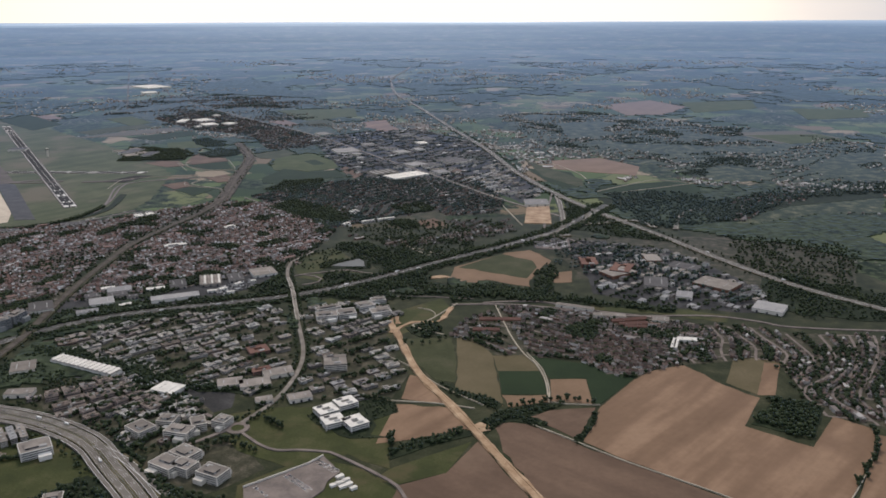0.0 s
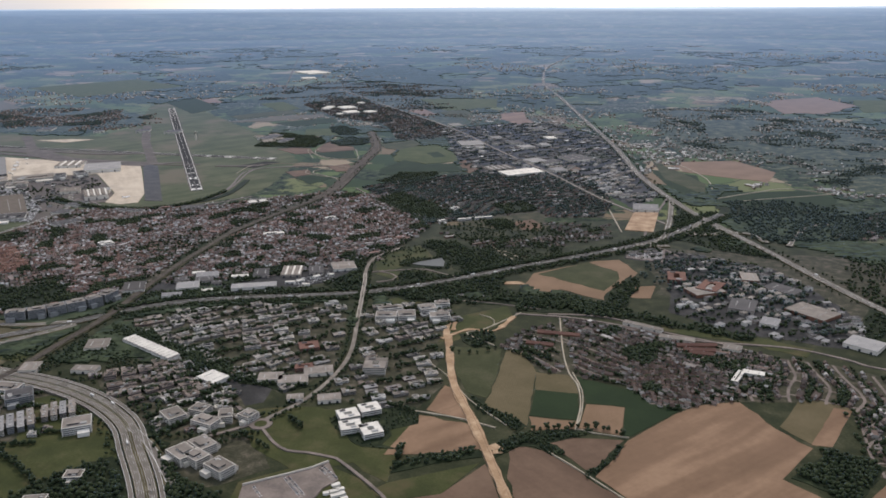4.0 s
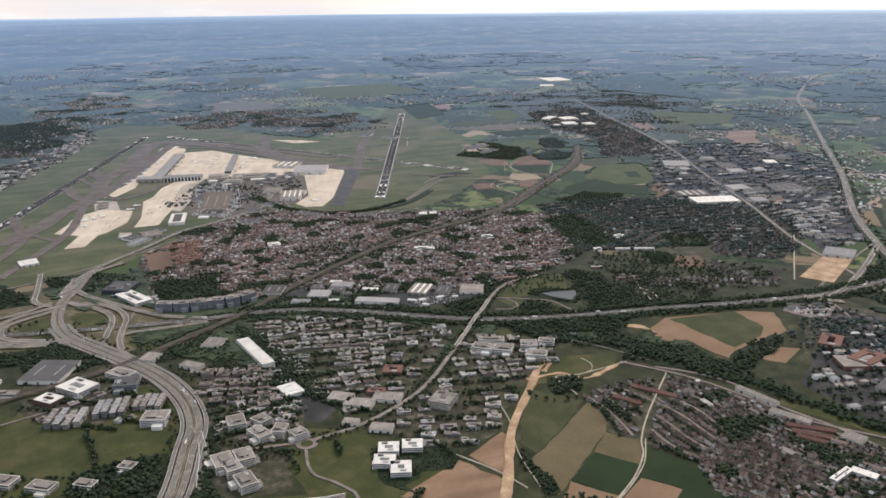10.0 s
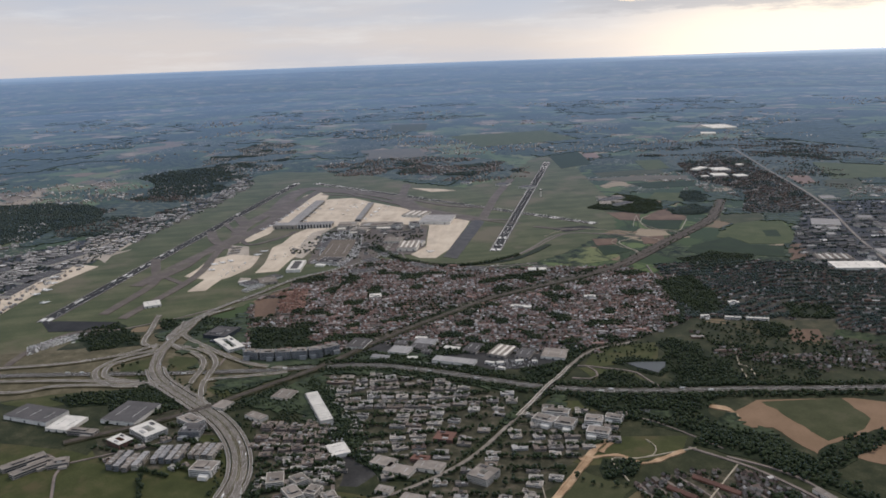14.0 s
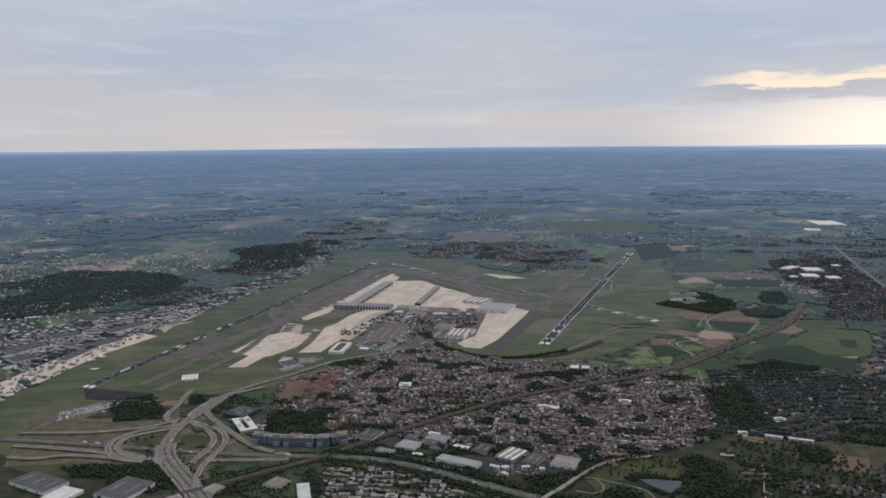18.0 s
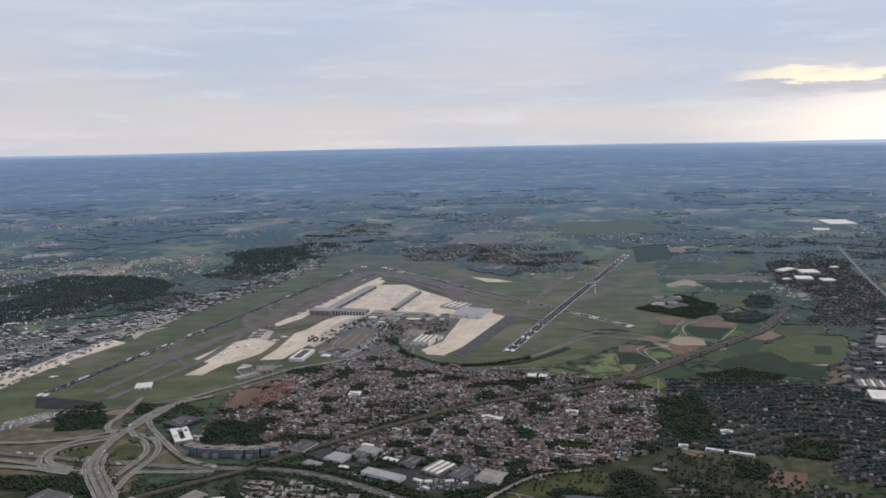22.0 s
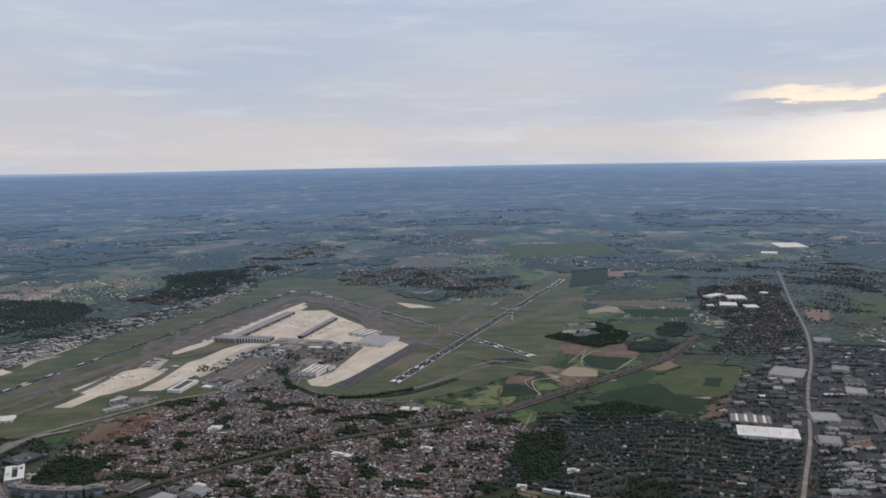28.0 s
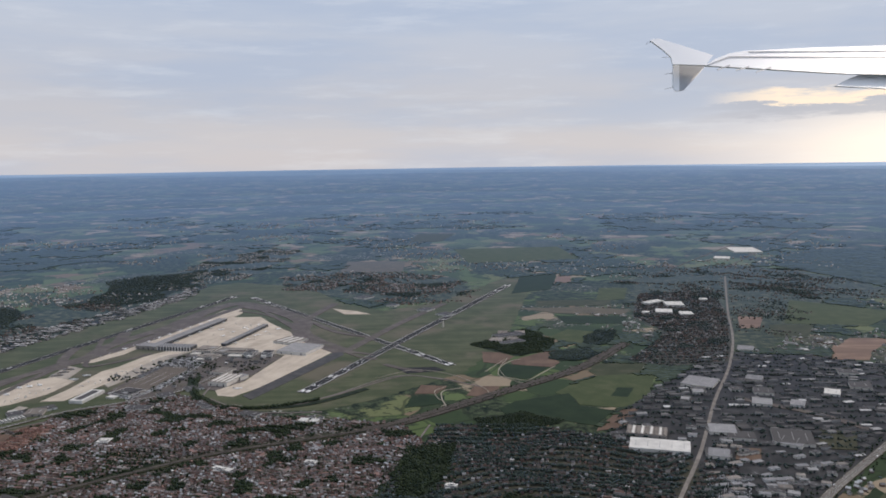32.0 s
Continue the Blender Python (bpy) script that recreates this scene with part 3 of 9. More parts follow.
def tree_spots(x, y, r, size=1.0):
    """Two or three clumps that make one crown."""
    h = r.uniform(0.8, 1.5) * size
    w = r.uniform(0.38, 0.62) * size
    out = [(x, y, h * 0.62, w, h * 0.42)]
    for _ in range(r.choice((1, 1, 2))):
        a = r.uniform(0, 6.28)
        out.append((x + math.cos(a) * w * 0.6, y + math.sin(a) * w * 0.6, h * r.uniform(0.4, 0.75), w * r.uniform(0.5, 0.75), h * 0.28))
    return out


def wood_in(poly, gap, r, size=1.0, keep=1.0, clear=None):
    """Trees all over an outline."""
    xs, ys = [p[0] for p in poly], [p[1] for p in poly]
    out = []
    y = min(ys)
    while y < max(ys):
        x = min(xs)
        while x < max(xs):
            q = (x + r.uniform(-0.45, 0.45) * gap, y + r.uniform(-0.45, 0.45) * gap)
            k, s = (4 * size, 0.11) if gap < 1.6 else (26.0, 0.025)
            e = (q[0] + k * noise.noise((q[0] * s, q[1] * s, 0.3)), q[1] + k * noise.noise((q[0] * s, q[1] * s, 9.3)))
            if r.random() < keep * (0.55 + 0.9 * noise.noise((q[0] * 0.12, q[1] * 0.12, 6.1)) + 0.35) and inside(e, poly) and (clear is None or clear(q)):
                out += tree_spots(*q, r, size)
            x += gap
        y += gap
    return out


def trees_along(line, width, gap, r, size=1.0, keep=1.0):
    out = []
    for q in curve_through(line, gap):
        for _ in range(max(1, int(width / gap))):
            if r.random() < keep:
                out += tree_spots(q[0] + r.uniform(-1, 1) * width / 2, q[1] + r.uniform(-1, 1) * width / 2, r, size)
    return out

# ---- ground ----
def make_ground():
    """One sheet out to the horizon, which rises a little towards the far hills."""
    v, f, n = [(80, 100, 0)], [], 96
    rings = [150, 300, 450, 600, 800, 1000, 1300, 1600, 2000, 2500, 3000, 3500, 4000, 4400, 4700, 5000, 5600, 6500]
    for r in rings:
        k = max(0.0, min(1.0, (r - 1800) / 3000))
        for i in range(n):
            a = i * 2 * math.pi / n
            x, y = 80 + r * math.cos(a), 100 + r * math.sin(a)
            h = 38 * k * k * (3 - 2 * k) + 5 * k * noise.noise((x * 0.0012, y * 0.0012, 0.5))
            v.append((x, y, h))
    for i in range(n):
        f.append((0, 1 + i, 1 + (i + 1) % n))
    for k in range(len(rings) - 1):
        for i in range(n):
            a, b = 1 + k * n + i, 1 + k * n + (i + 1) % n
            f.append((a, a + n, b + n, b))
    ob = link_mesh("ground", v, f, "countryside")
    tagged(ob, "hazy patchwork of fields, woods and hamlets reaching the horizon", "ground", kind="structure")


make_ground()

# main lines of the plan
MOTORWAY = [(-216.9, 137.4), (-200, 153.1), (-180.9, 169.8), (-162.1, 185.7), (-141.3, 204.8)] + [(-134, 211.3), (-122.2, 225.5), (-107.7, 237.8), (-89.7, 245.9), (-70.6, 252), (-52.3, 258.5), (-35.8, 268.1), (-20.1, 280.3), (-4.5, 294.5)] + [(3.4, 301.1), (26.7, 320.6), (47.7, 340.9)] + [(62, 362), (80, 392)]
DIAGONAL = [(-51, 1576.9), (-60.3, 1374), (-72.5, 1217), (-67.2, 1099.7), (-53, 960), (-24.5, 829.6), (7.7, 670.6), (29.9, 563.8), (45, 471.2), (62.2, 407.5), (77.3, 367.8), (90.7, 337.5), (101.6, 310), (114.9, 280.2), (126.5, 260.4)] + [(150, 232), (172, 205)]
CURVE = [(-204.2, 221.9), (-197.6, 214), (-189.2, 202.8), (-179.3, 193.3), (-168.6, 186.2), (-155.1, 181.6)] + [(-128.5, 179.1), (-109.6, 176.7), (-92.6, 170.9), (-78.9, 162.3), (-69.7, 151.7), (-57.5, 136.7)] + [(-46, 118), (-34, 98)]
ACCESS = [(-194.3, 204.5), (-205.2, 218.7), (-213.5, 239.4), (-218.5, 263.4), (-225, 290.4), (-222.9, 314.9), (-224.4, 343.7), (-242.3, 371.4)]
RAIL = [(-135, 140), (-127, 165)] + [(-124, 181.4), (-123.5, 201), (-122.8, 223.4), (-126.2, 254.2), (-127.7, 284.5), (-127.3, 321.6), (-121.3, 351.3), (-114.5, 378.7), (-112.2, 406.4), (-118.7, 466.3), (-126.6, 531.9), (-149.3, 595.7)]
AVENUE = [(-46.7, 171.1), (-41.5, 181.7), (-38.7, 196.3), (-39.2, 212.3), (-44.8, 236.4), (-51.8, 265.9), (-55.3, 278.0), (-57.4, 289.0), (-57.3, 298.5), (-54.0, 306.0), (-51.0, 313.0)]
TRENCH = [(-14.3, 228.5), (-11.7, 217.6), (-6.7, 198.4), (2, 179), (8.2, 164), (13.5, 151), (18.2, 140.2), (21.4, 131.4)]
NROAD = [(2.9, 250.5), (21.2, 250.3), (38.9, 245.9), (55.6, 239.7), (82, 239.4), (96, 234.5), (104.4, 229.7), (131.1, 226.3)] + [(180, 222)]
VILLAGE_ROAD = [(16.9, 249.7), (19.8, 223.7), (22.4, 210.1), (24.9, 203.8), (26.2, 193.3), (25.6, 180.4)]
STREET = [(60, 362), (30, 405)] + [(14.3, 432.9), (-7.9, 475), (-44, 536.2), (-75.8, 594.9), (-114.2, 656.2), (-170.4, 734.3), (-269.3, 876.7)]
RUNWAYS = [[(-258.4, 181.8), (-478.6, 482)], [(-463.9, 490.1), (-176.1, 481.7)], [(-183.1, 392.4), (-363.7, 687)]]
RUNWAY_ENDS = [(-182, 391), (-369, 694)]
CLEAR_LINES = [(curve_through(l, 6.0), w) for l, w in ((MOTORWAY, 3.2), (DIAGONAL, 2.8), (CURVE, 4.0), (RAIL, 2.9), (AVENUE, 1.9), (TRENCH, 2.5), (NROAD, 1.6), (VILLAGE_ROAD, 1.4), (STREET, 1.8), (ACCESS, 2.4))]


KEPT_CLEAR = set()
for l, w in CLEAR_LINES:
    for p in curve_through(l, 1.5):
        if p[1] < 1100:
            n = int(w) + 1
            for i in range(-n, n + 1):
                for j in range(-n, n + 1):
                    if math.hypot(i, j) < w + 0.3:
                        KEPT_CLEAR.add((round(p[0]) + i, round(p[1]) + j))


def free(q):
    return (round(q[0]), round(q[1])) not in KEPT_CLEAR


# ---- ground patches: built-up areas, airfield, parks ----
TOWN = [(-224.4, 277.4), (-220.8, 306.8), (-220.5, 342.3), (-184.7, 352.3), (-157.8, 363.3), (-131.8, 386.9), (-110.6, 403.1), (-72.6, 393.7), (-46.6, 343.4), (-54.3, 294.6), (-83.1, 272.7), (-100, 260.6), (-127.2, 252.3), (-128.5, 229.6), (-156.8, 215.1), (-181.6, 233.2), (-201.8, 246.7)]
EAST_SUBURB = [(-99, 413.1), (-78.5, 442.2), (-43.1, 460), (12.9, 473.6), (31.9, 407.4), (26.8, 376.2), (-2, 370.6), (-46.2, 352.9), (-48.7, 342.3), (-71.1, 382.5)]
INDUSTRY = [(-101.3, 613.7), (-64.8, 651.2), (-18.5, 665.4), (18.9, 603.9), (40.4, 504.9), (55.8, 429.9), (40, 396.7), (32.5, 412.8), (10.2, 454.5), (-8.6, 465.6), (-43.1, 460), (-60.2, 486.7)]
BUSINESS = [(-117.5, 220.3), (-99.9, 234), (-76.9, 244.1), (-53, 247.9), (-44.1, 222.6), (-40.3, 201.8), (-46.6, 184.1), (-61.2, 189.1), (-93.6, 206.4)]
CAMPUS = [(-46.3, 244.9), (-21.7, 258.6), (-12.2, 239.1), (-16.2, 223.3), (-9.2, 196.8), (-13, 182.6), (-29.1, 183.3), (-39.7, 184.3), (-35.7, 206.1), (-38.9, 225.3)]
VILLAGE = [(1.7, 224.6), (7.3, 237.1), (18.8, 248.5), (33, 248.8), (47.5, 241.6), (64.2, 238.2), (77.9, 231.3), (78.1, 215.1), (68.7, 205.7), (48.3, 194.1), (41.5, 198.1), (36.5, 206.9), (25.3, 206.3), (14.3, 210), (8.2, 217)]
VILLAGE_EAST = [(60.4, 230.1), (88.3, 232.2), (102.6, 225.2), (129.3, 222.8), (120.1, 190.7), (100.4, 167.2), (88.3, 174.1), (91.2, 204.9), (77.5, 205), (67.7, 203.3), (53.2, 199.7)]
GARDENS = [(-40.1, 335.9), (-19.7, 355.2), (6.5, 363.2), (30.6, 365.1), (31.7, 342.2), (12, 326.3), (-19.8, 317.3)]
WORKS = [(38.4, 333.6), (55.5, 328.9), (89.3, 314.1), (104.3, 279), (109.1, 254.9), (98.7, 241.8), (71.7, 247.2), (50.6, 261.1), (51.5, 289.7), (50.7, 312.1), (36.5, 316.4)]
OFFICES_WEST = [(-148.3, 160.1), (-128.9, 175.3), (-112.4, 175.2), (-97.3, 170.4), (-82.9, 158.6), (-91.4, 151), (-106.4, 140.1), (-123.2, 142.7)]
OFFICES_SOUTH = [(-94.7, 183.6), (-85.1, 201.5), (-59.8, 182.5), (-50.6, 170.6), (-57.8, 162.3), (-70.6, 158.7)]
BLOCKS = [(-103.3, 184.3), (-88.7, 194.9), (-77.2, 190.5), (-66.8, 184.1), (-67.4, 177.8), (-78.5, 176.3), (-82.3, 168.7)]
OFFICES_NEAR = [(-66.8, 154.7), (-61.7, 158.8), (-44.9, 163.2), (-37.2, 151.3), (-44.6, 143.4), (-52.7, 139.2)]
FAR_TOWN_NORTH = [(-521.3, 534.2), (-494.4, 616.7), (-409.2, 648.1), (-359.7, 654.3), (-334.3, 598.4), (-379.2, 551.9), (-454.2, 537.8)]
HAREN = [(-400, 176), (-402, 222), (-414, 282), (-458, 352), (-495, 416), (-538, 462), (-550, 484), (-504.9, 454.7), (-439.4, 376.6), (-380.5, 288.8), (-346.9, 243.2), (-332.5, 200.6), (-303.1, 164.1)]
KAMP = [(-261.8, 744), (-230.1, 800.4), (-157.6, 716.6), (-81, 607.9), (-97.5, 569.4), (-119.5, 562.6), (-151.2, 638.6), (-202.2, 665.9)]
EAST_STRIP = [(-304.2, 954.7), (-241, 962), (-142.2, 919), (-117.3, 865), (-172.2, 823.2), (-172.2, 749.3)]
HILLSIDE = [(50.2, 757.2), (118.8, 800.7), (204, 712.6), (272.8, 641.5), (303.9, 558.2), (240.1, 435.7), (192.1, 444.1), (151.2, 452.7), (125.9, 506.9), (98, 550.5), (67.8, 588.4)]
HILLSIDE_B = [(151.7, 408.8), (236.3, 428.4), (203.9, 366.1), (175.8, 372), (136.7, 351.4), (115.8, 356.7)]
VILLAGE_WEST = [(-534.0, 286.9), (-516.1, 330.3), (-548.1, 404.7), (-484.9, 390.1), (-395.9, 316.2), (-409.4, 280.6), (-431.3, 257.8)]
VILLAGE_NORTHWEST = [(-629.3, 471.6), (-739.3, 560.4), (-804.2, 675.1), (-743.0, 683.3), (-570.3, 535.7), (-556.8, 484.2), (-488.4, 409.1)]
VILLAGE_NORTH = [(-548.3, 557.0), (-543.2, 611.5), (-501.6, 668.8), (-423.8, 685.4), (-369.5, 640.0), (-363.1, 596.7), (-406.8, 571.4), (-456.6, 542.4)]
FAR_TOWN_WEST = [(-345.9, 839), (-314.3, 955.3), (-209.5, 951.8), (-116.6, 761.7), (-82.1, 649.7), (-127.1, 606.1), (-159.5, 635.9), (-228.3, 686.6)]
patch_of("rough_ground", [(-230, 155), (-200, 120), (-160, 100), (-60, 92), (60, 96), (140, 125), (160, 250), (140, 330), (60, 380), (-40, 350), (-120, 385), (-132, 245), (-200, 235)], "dark_scrub", "rough dark grass and hedges between the built-up plots", category="ground", wobble=1)
patch_of("scrub_ground", [(-135, 178), (-128, 222), (-100, 245), (-60, 262), (-20, 282), (12, 292), (8, 252), (-8, 235), (-10, 182), (-46, 165), (-75, 150), (-100, 170)], "dark_scrub", "rough ground between the motorway and the office parks", category="ground", wobble=2)
patch_of("scrub_ground", [(-80, 290), (-62, 330), (-40, 350), (36, 372), (38, 340), (14, 319), (-16, 289), (-50, 268)], "dark_scrub", "rough ground and gardens north of the motorway", category="ground", wobble=2)
patch_of("town_ground", TOWN, "garden_ground", "back gardens and courts between town houses", category="ground", wobble=3)
patch_of("suburb_ground", EAST_SUBURB, "garden_ground", "gardens and lanes of a leafy suburb", category="ground", wobble=3)
patch_of("industrial_ground", INDUSTRY, "yard_ground", "grey paved yards of an industrial estate", category="ground", wobble=3)
patch_of("office_ground", [(-130, 180), (-122, 217), (-104, 219), (-50, 202), (-38, 192), (-38, 176), (-46, 170), (-60, 160), (-72, 158), (-100, 176)], "dark_scrub", "rough planted ground round offices and works", category="ground", wobble=2)
patch_of("works_yard", [(-109, 203), (-106, 211), (-84.7, 203), (-64.5, 192.2), (-52.1, 187.4), (-51, 179), (-55.2, 176), (-64.1, 181), (-82, 189)], "yard_ground", "dark paved yard beside the long white hall", category="yard", wobble=0.5)
patch_of("works_yard", [(-213.1, 258.5), (-204.9, 266), (-185, 249), (-190.5, 242.2)], "dark_soil", "brown cleared ground beside red terraces", category="yard", wobble=0.6)
patch_of("works_yard", [(-220.9, 267.8), (-222.4, 284.8), (-214.4, 279.3), (-208.6, 266.6), (-212.4, 262.8)], "dark_soil", "bare brown plot beside the airport road", category="yard", wobble=0.6)
patch_of("business_ground", BUSINESS, "garden_ground", "planted plots between low office blocks", category="ground", wobble=2)
patch_of("campus_ground", CAMPUS, "garden_ground", "paved and planted plots of an office park", category="ground", wobble=2)
patch_of("village_ground", VILLAGE, "garden_ground", "gardens between rows of village houses", category="ground", wobble=1.5)
patch_of("village_ground", VILLAGE_EAST, "garden_ground", "large green gardens of scattered houses", category="ground", wobble=1.5)
patch_of("works_ground", [(-124.5, 226.2), (-126.1, 255.8), (-119, 273.5), (-98.6, 286.9), (-66.6, 299.5), (-55.8, 275.2), (-81.2, 255.5), (-110, 239.9)], "yard_ground", "paved yards between the town and the motorway", category="ground", wobble=2)
patch_of("works_ground", [(44, 332.4), (118.5, 333.9), (167.5, 322.3), (132.7, 246.2), (103.5, 245.4), (81.3, 260.4), (48.4, 277.1)], "garden_ground", "rough ground and scrub round the works", category="ground", wobble=2)
patch_of("works_ground", WORKS, "yard_ground", "paved yards between works buildings", category="ground", wobble=2)
patch_of("office_ground", OFFICES_SOUTH, "garden_ground", "planted plots round pale office blocks", category="ground", wobble=1)
patch_of("office_ground", BLOCKS, "garden_ground", "hedged plots between rows of office blocks", category="ground", wobble=1)
patch_of("office_ground", OFFICES_WEST, "garden_ground", "car parks and hedges round office blocks", category="ground", wobble=1)
patch_of("office_ground", OFFICES_NEAR, "garden_ground", "paved court round office blocks", category="ground", wobble=1)
patch_of("cargo_ground", HAREN, "yard_ground", "paved yards of the cargo area along the runway", category="ground", wobble=2)
for poly in (HILLSIDE, HILLSIDE_B, VILLAGE_WEST, VILLAGE_NORTHWEST, VILLAGE_NORTH, EAST_STRIP, FAR_TOWN_NORTH, FAR_TOWN_WEST):
    patch_of("slope_ground", poly, "slope_ground", "hedged gardens and scrub round scattered houses", category="ground", wobble=14)
patch_of("suburb_ground", KAMP, "garden_ground", "gardens of a far suburb along a straight road", category="ground", wobble=4)
AIRFIELD = [(-207.7, 138.4), (-254.2, 144.1), (-273.7, 159.6), (-287.1, 175.8), (-314.8, 204.9), (-344.1, 242.3), (-378.4, 280.7), (-419.8, 336.4), (-457.6, 385.5), (-521.3, 455.3), (-548.9, 488.4), (-551.8, 515.1), (-508.2, 538.3), (-447.9, 545.7), (-386.6, 533.7), (-339.6, 540.4), (-341.1, 599), (-397, 704.3), (-401.7, 742.8), (-349.9, 704), (-197.3, 538.7), (-159.6, 476), (-149.1, 408.9), (-150.1, 386), (-170.4, 360.1), (-185.7, 340.5), (-217.8, 339.1), (-218.9, 287.1), (-208.8, 245.3), (-210.3, 220.5), (-219.2, 204.4), (-226.2, 183.6), (-211.6, 161.6), (-181.8, 138.6)]
patch_of("airfield", AIRFIELD, "airfield_grass", "mown green airfield grass between the runways", category="grass", wobble=2)
GRASS = []
GRASS += [("meadow beside the roundabout with rough tufts", [(-41.7, 173.6), (-30, 174.9), (-25.1, 168.1), (-12, 164.1), (-11.2, 151.1), (-22.6, 158.1), (-37.6, 159.4), (-43.3, 165.6)])]
GRASS += [("green verge inside the bend of the motorway", [(-103.5, 172.7), (-89.7, 168.5), (-73.7, 151.5), (-67, 139.2), (-92.8, 139.3), (-109.2, 168.6)])]
GRASS += [("wide olive lawn between offices and the motorway", [(-154.7, 125.9), (-128.7, 139.8), (-102.7, 147.8), (-83.6, 159.5), (-73.5, 153.2), (-70.3, 145.6), (-79, 134.6), (-80.1, 123.9), (-107.3, 104.5)])]
GRASS += [("meadow round the roundabout", [(-55.8, 173.1), (-43.6, 178.5), (-30.9, 179.3), (-16.9, 173.5), (-16.2, 159.9), (-30.7, 150.8), (-45.1, 158.9)])]
GRASS += [("grass slope beside the junction", [(-141.1, 191.9), (-132.5, 209.8), (-123.9, 208.7), (-128.8, 192.2)])]
GRASS += [("lawn between office blocks", [(-98.9, 147.1), (-84.7, 159.3), (-75, 151.9), (-70.8, 142.8), (-84.6, 135.6)])]
GRASS += [("lawn in front of offices", [(-124.6, 143.7), (-106.4, 140.1), (-96.5, 145.2), (-85.8, 135), (-98.6, 125.7)])]
GRASS += [("green parkland with paths and trees", [(-16.5, 224), (-14.4, 244.8), (-0.6, 256.8), (2.6, 246.7), (-4.8, 233.3), (-12, 225.5)])]
GRASS += [("rough grass below the trench", [(-11.2, 151.1), (6.2, 162.2), (0.5, 149.3), (-9.1, 145.2), (-14.4, 146.9)])]
GRASS += [("green verge by the lower lane", [(-41.5, 145), (-27.3, 156.9), (-17.1, 151.2), (-7.2, 140.8), (-15.2, 131.6), (-40.4, 131.7)])]
GRASS += [("grass island inside the junction", [(-176.3, 174.4), (-181.6, 185.7), (-158.2, 181), (-166.7, 175.8)])]
GRASS += [("grass island between the slip roads", [(-163, 187.3), (-174.5, 194.9), (-170.6, 199.9), (-158.9, 197), (-155.9, 188.1)])]
GRASS += [("green bank below the junction", [(-137.8, 187.8), (-138, 193.3), (-132.4, 203), (-126.3, 205.4), (-127.1, 188.1)])]
GRASS += [("green bank under the motorway", [(-181.7, 138.7), (-174.3, 153.3), (-162.1, 168.2), (-148.7, 174.8), (-158.8, 160.8), (-167.8, 143.3)])]
GRASS += [("grass island in the long loop", [(-181.8, 178.5), (-182, 192.8), (-165.3, 183.5), (-168.2, 175.5)])]
GRASS += [("grass island in the short loop", [(-175.6, 197.1), (-166.5, 201.9), (-158.2, 197.7), (-167.5, 193.3)])]
GRASS += [("green meadow between works and village", [(46.8, 252.4), (66.7, 248.2), (89.5, 240.5), (86.4, 233.8), (67.4, 241.5), (48, 245.4)])]
GRASS += [("dark grass between avenue and pond", [(-56.2, 292.7), (-57.2, 300.5), (-44.6, 317.8), (-34.0, 301.9), (-41.9, 293.6), (-47.4, 284.6), (-52.3, 283.4)])]
GRASS += [("grass between the slip roads and the motorway", [(-52.5, 279.5), (-43.0, 275.0), (-24.0, 281.8), (-36.0, 287.0), (-50.0, 282.5)])]
GRASS += [("grass bank south of the motorway", [(-44, 252), (-20, 270.5), (-4, 276), (-8, 261), (-24, 257.6), (-38, 248)])]
GRASS += [("lawn round the courtyard offices", [(-20.2, 183.7), (-10.2, 179.1), (-11, 168), (-15.5, 160.4), (-23.5, 165.5)])]
patch_of("junction_ground", [(-232.3, 154.1), (-211.7, 178.4), (-205.3, 205), (-206.2, 220.6), (-185.7, 217.9), (-147.9, 214.4), (-131.8, 222), (-128.7, 202.6), (-131, 185.4), (-136.4, 179.6), (-156.4, 171.1), (-169.7, 158.6), (-184.8, 136.5)], "verge", "dry olive grass inside the motorway junction", category="grass", wobble=1)
for label, poly in GRASS:
    patch_of("grass", poly, "park_grass", label, category="grass", wobble=1)

# ---- fields ----
FIELDS = []
FIELDS += [("green_crop", "bright green meadow beside the trench", [(-11.9, 221.8), (2.5, 222.6), (3.6, 205.6), (2.9, 192.2), (-2.2, 194.2), (-7.1, 203.9)])]
FIELDS += [("olive_stubble", "striped olive and tan field with tractor lines", [(3.9, 222.6), (7.8, 222.5), (13.6, 209.4), (14.2, 185), (14.3, 179), (9, 182), (2.9, 188.3), (3.8, 201.9)])]
FIELDS += [("olive_stubble", "olive brown strip of stubble", [(13.6, 209.4), (23, 209.3), (25.4, 199.3), (14.5, 199.3)])]
FIELDS += [("dark_crop", "dark green root crop", [(14.5, 199.3), (25.4, 199.3), (26, 185.6), (14.5, 185.6)])]
FIELDS += [("pale_stubble", "pale tan stubble strip", [(14.4, 185), (25.9, 184.9), (25.7, 181.3), (15.6, 178.4)])]
FIELDS += [("pale_stubble", "square of pale tan stubble", [(27.6, 194), (36.8, 194), (36.2, 180), (26.2, 181.6)])]
FIELDS += [("dark_crop", "large dark green root crop below the village", [(24.3, 209.3), (33.1, 205.4), (41.7, 202.4), (52.1, 198), (37.9, 180), (36.5, 180), (37, 194.3), (27.7, 194.4), (26.6, 200)])]
FIELDS += [("brown_stubble", "very large pale brown harvested field with drill lines", [(37.5, 178.2), (48.8, 193.2), (54.5, 198.7), (64.5, 202.6), (71.1, 190.4), (77.7, 183), (68.9, 168.8), (80.5, 159.3), (91.2, 173.3), (97.9, 166.7), (92.5, 157.3), (78.5, 138.4), (70.1, 126.1), (66.2, 131.2), (55.7, 140.4), (37.8, 154.9), (30.8, 162.1)])]
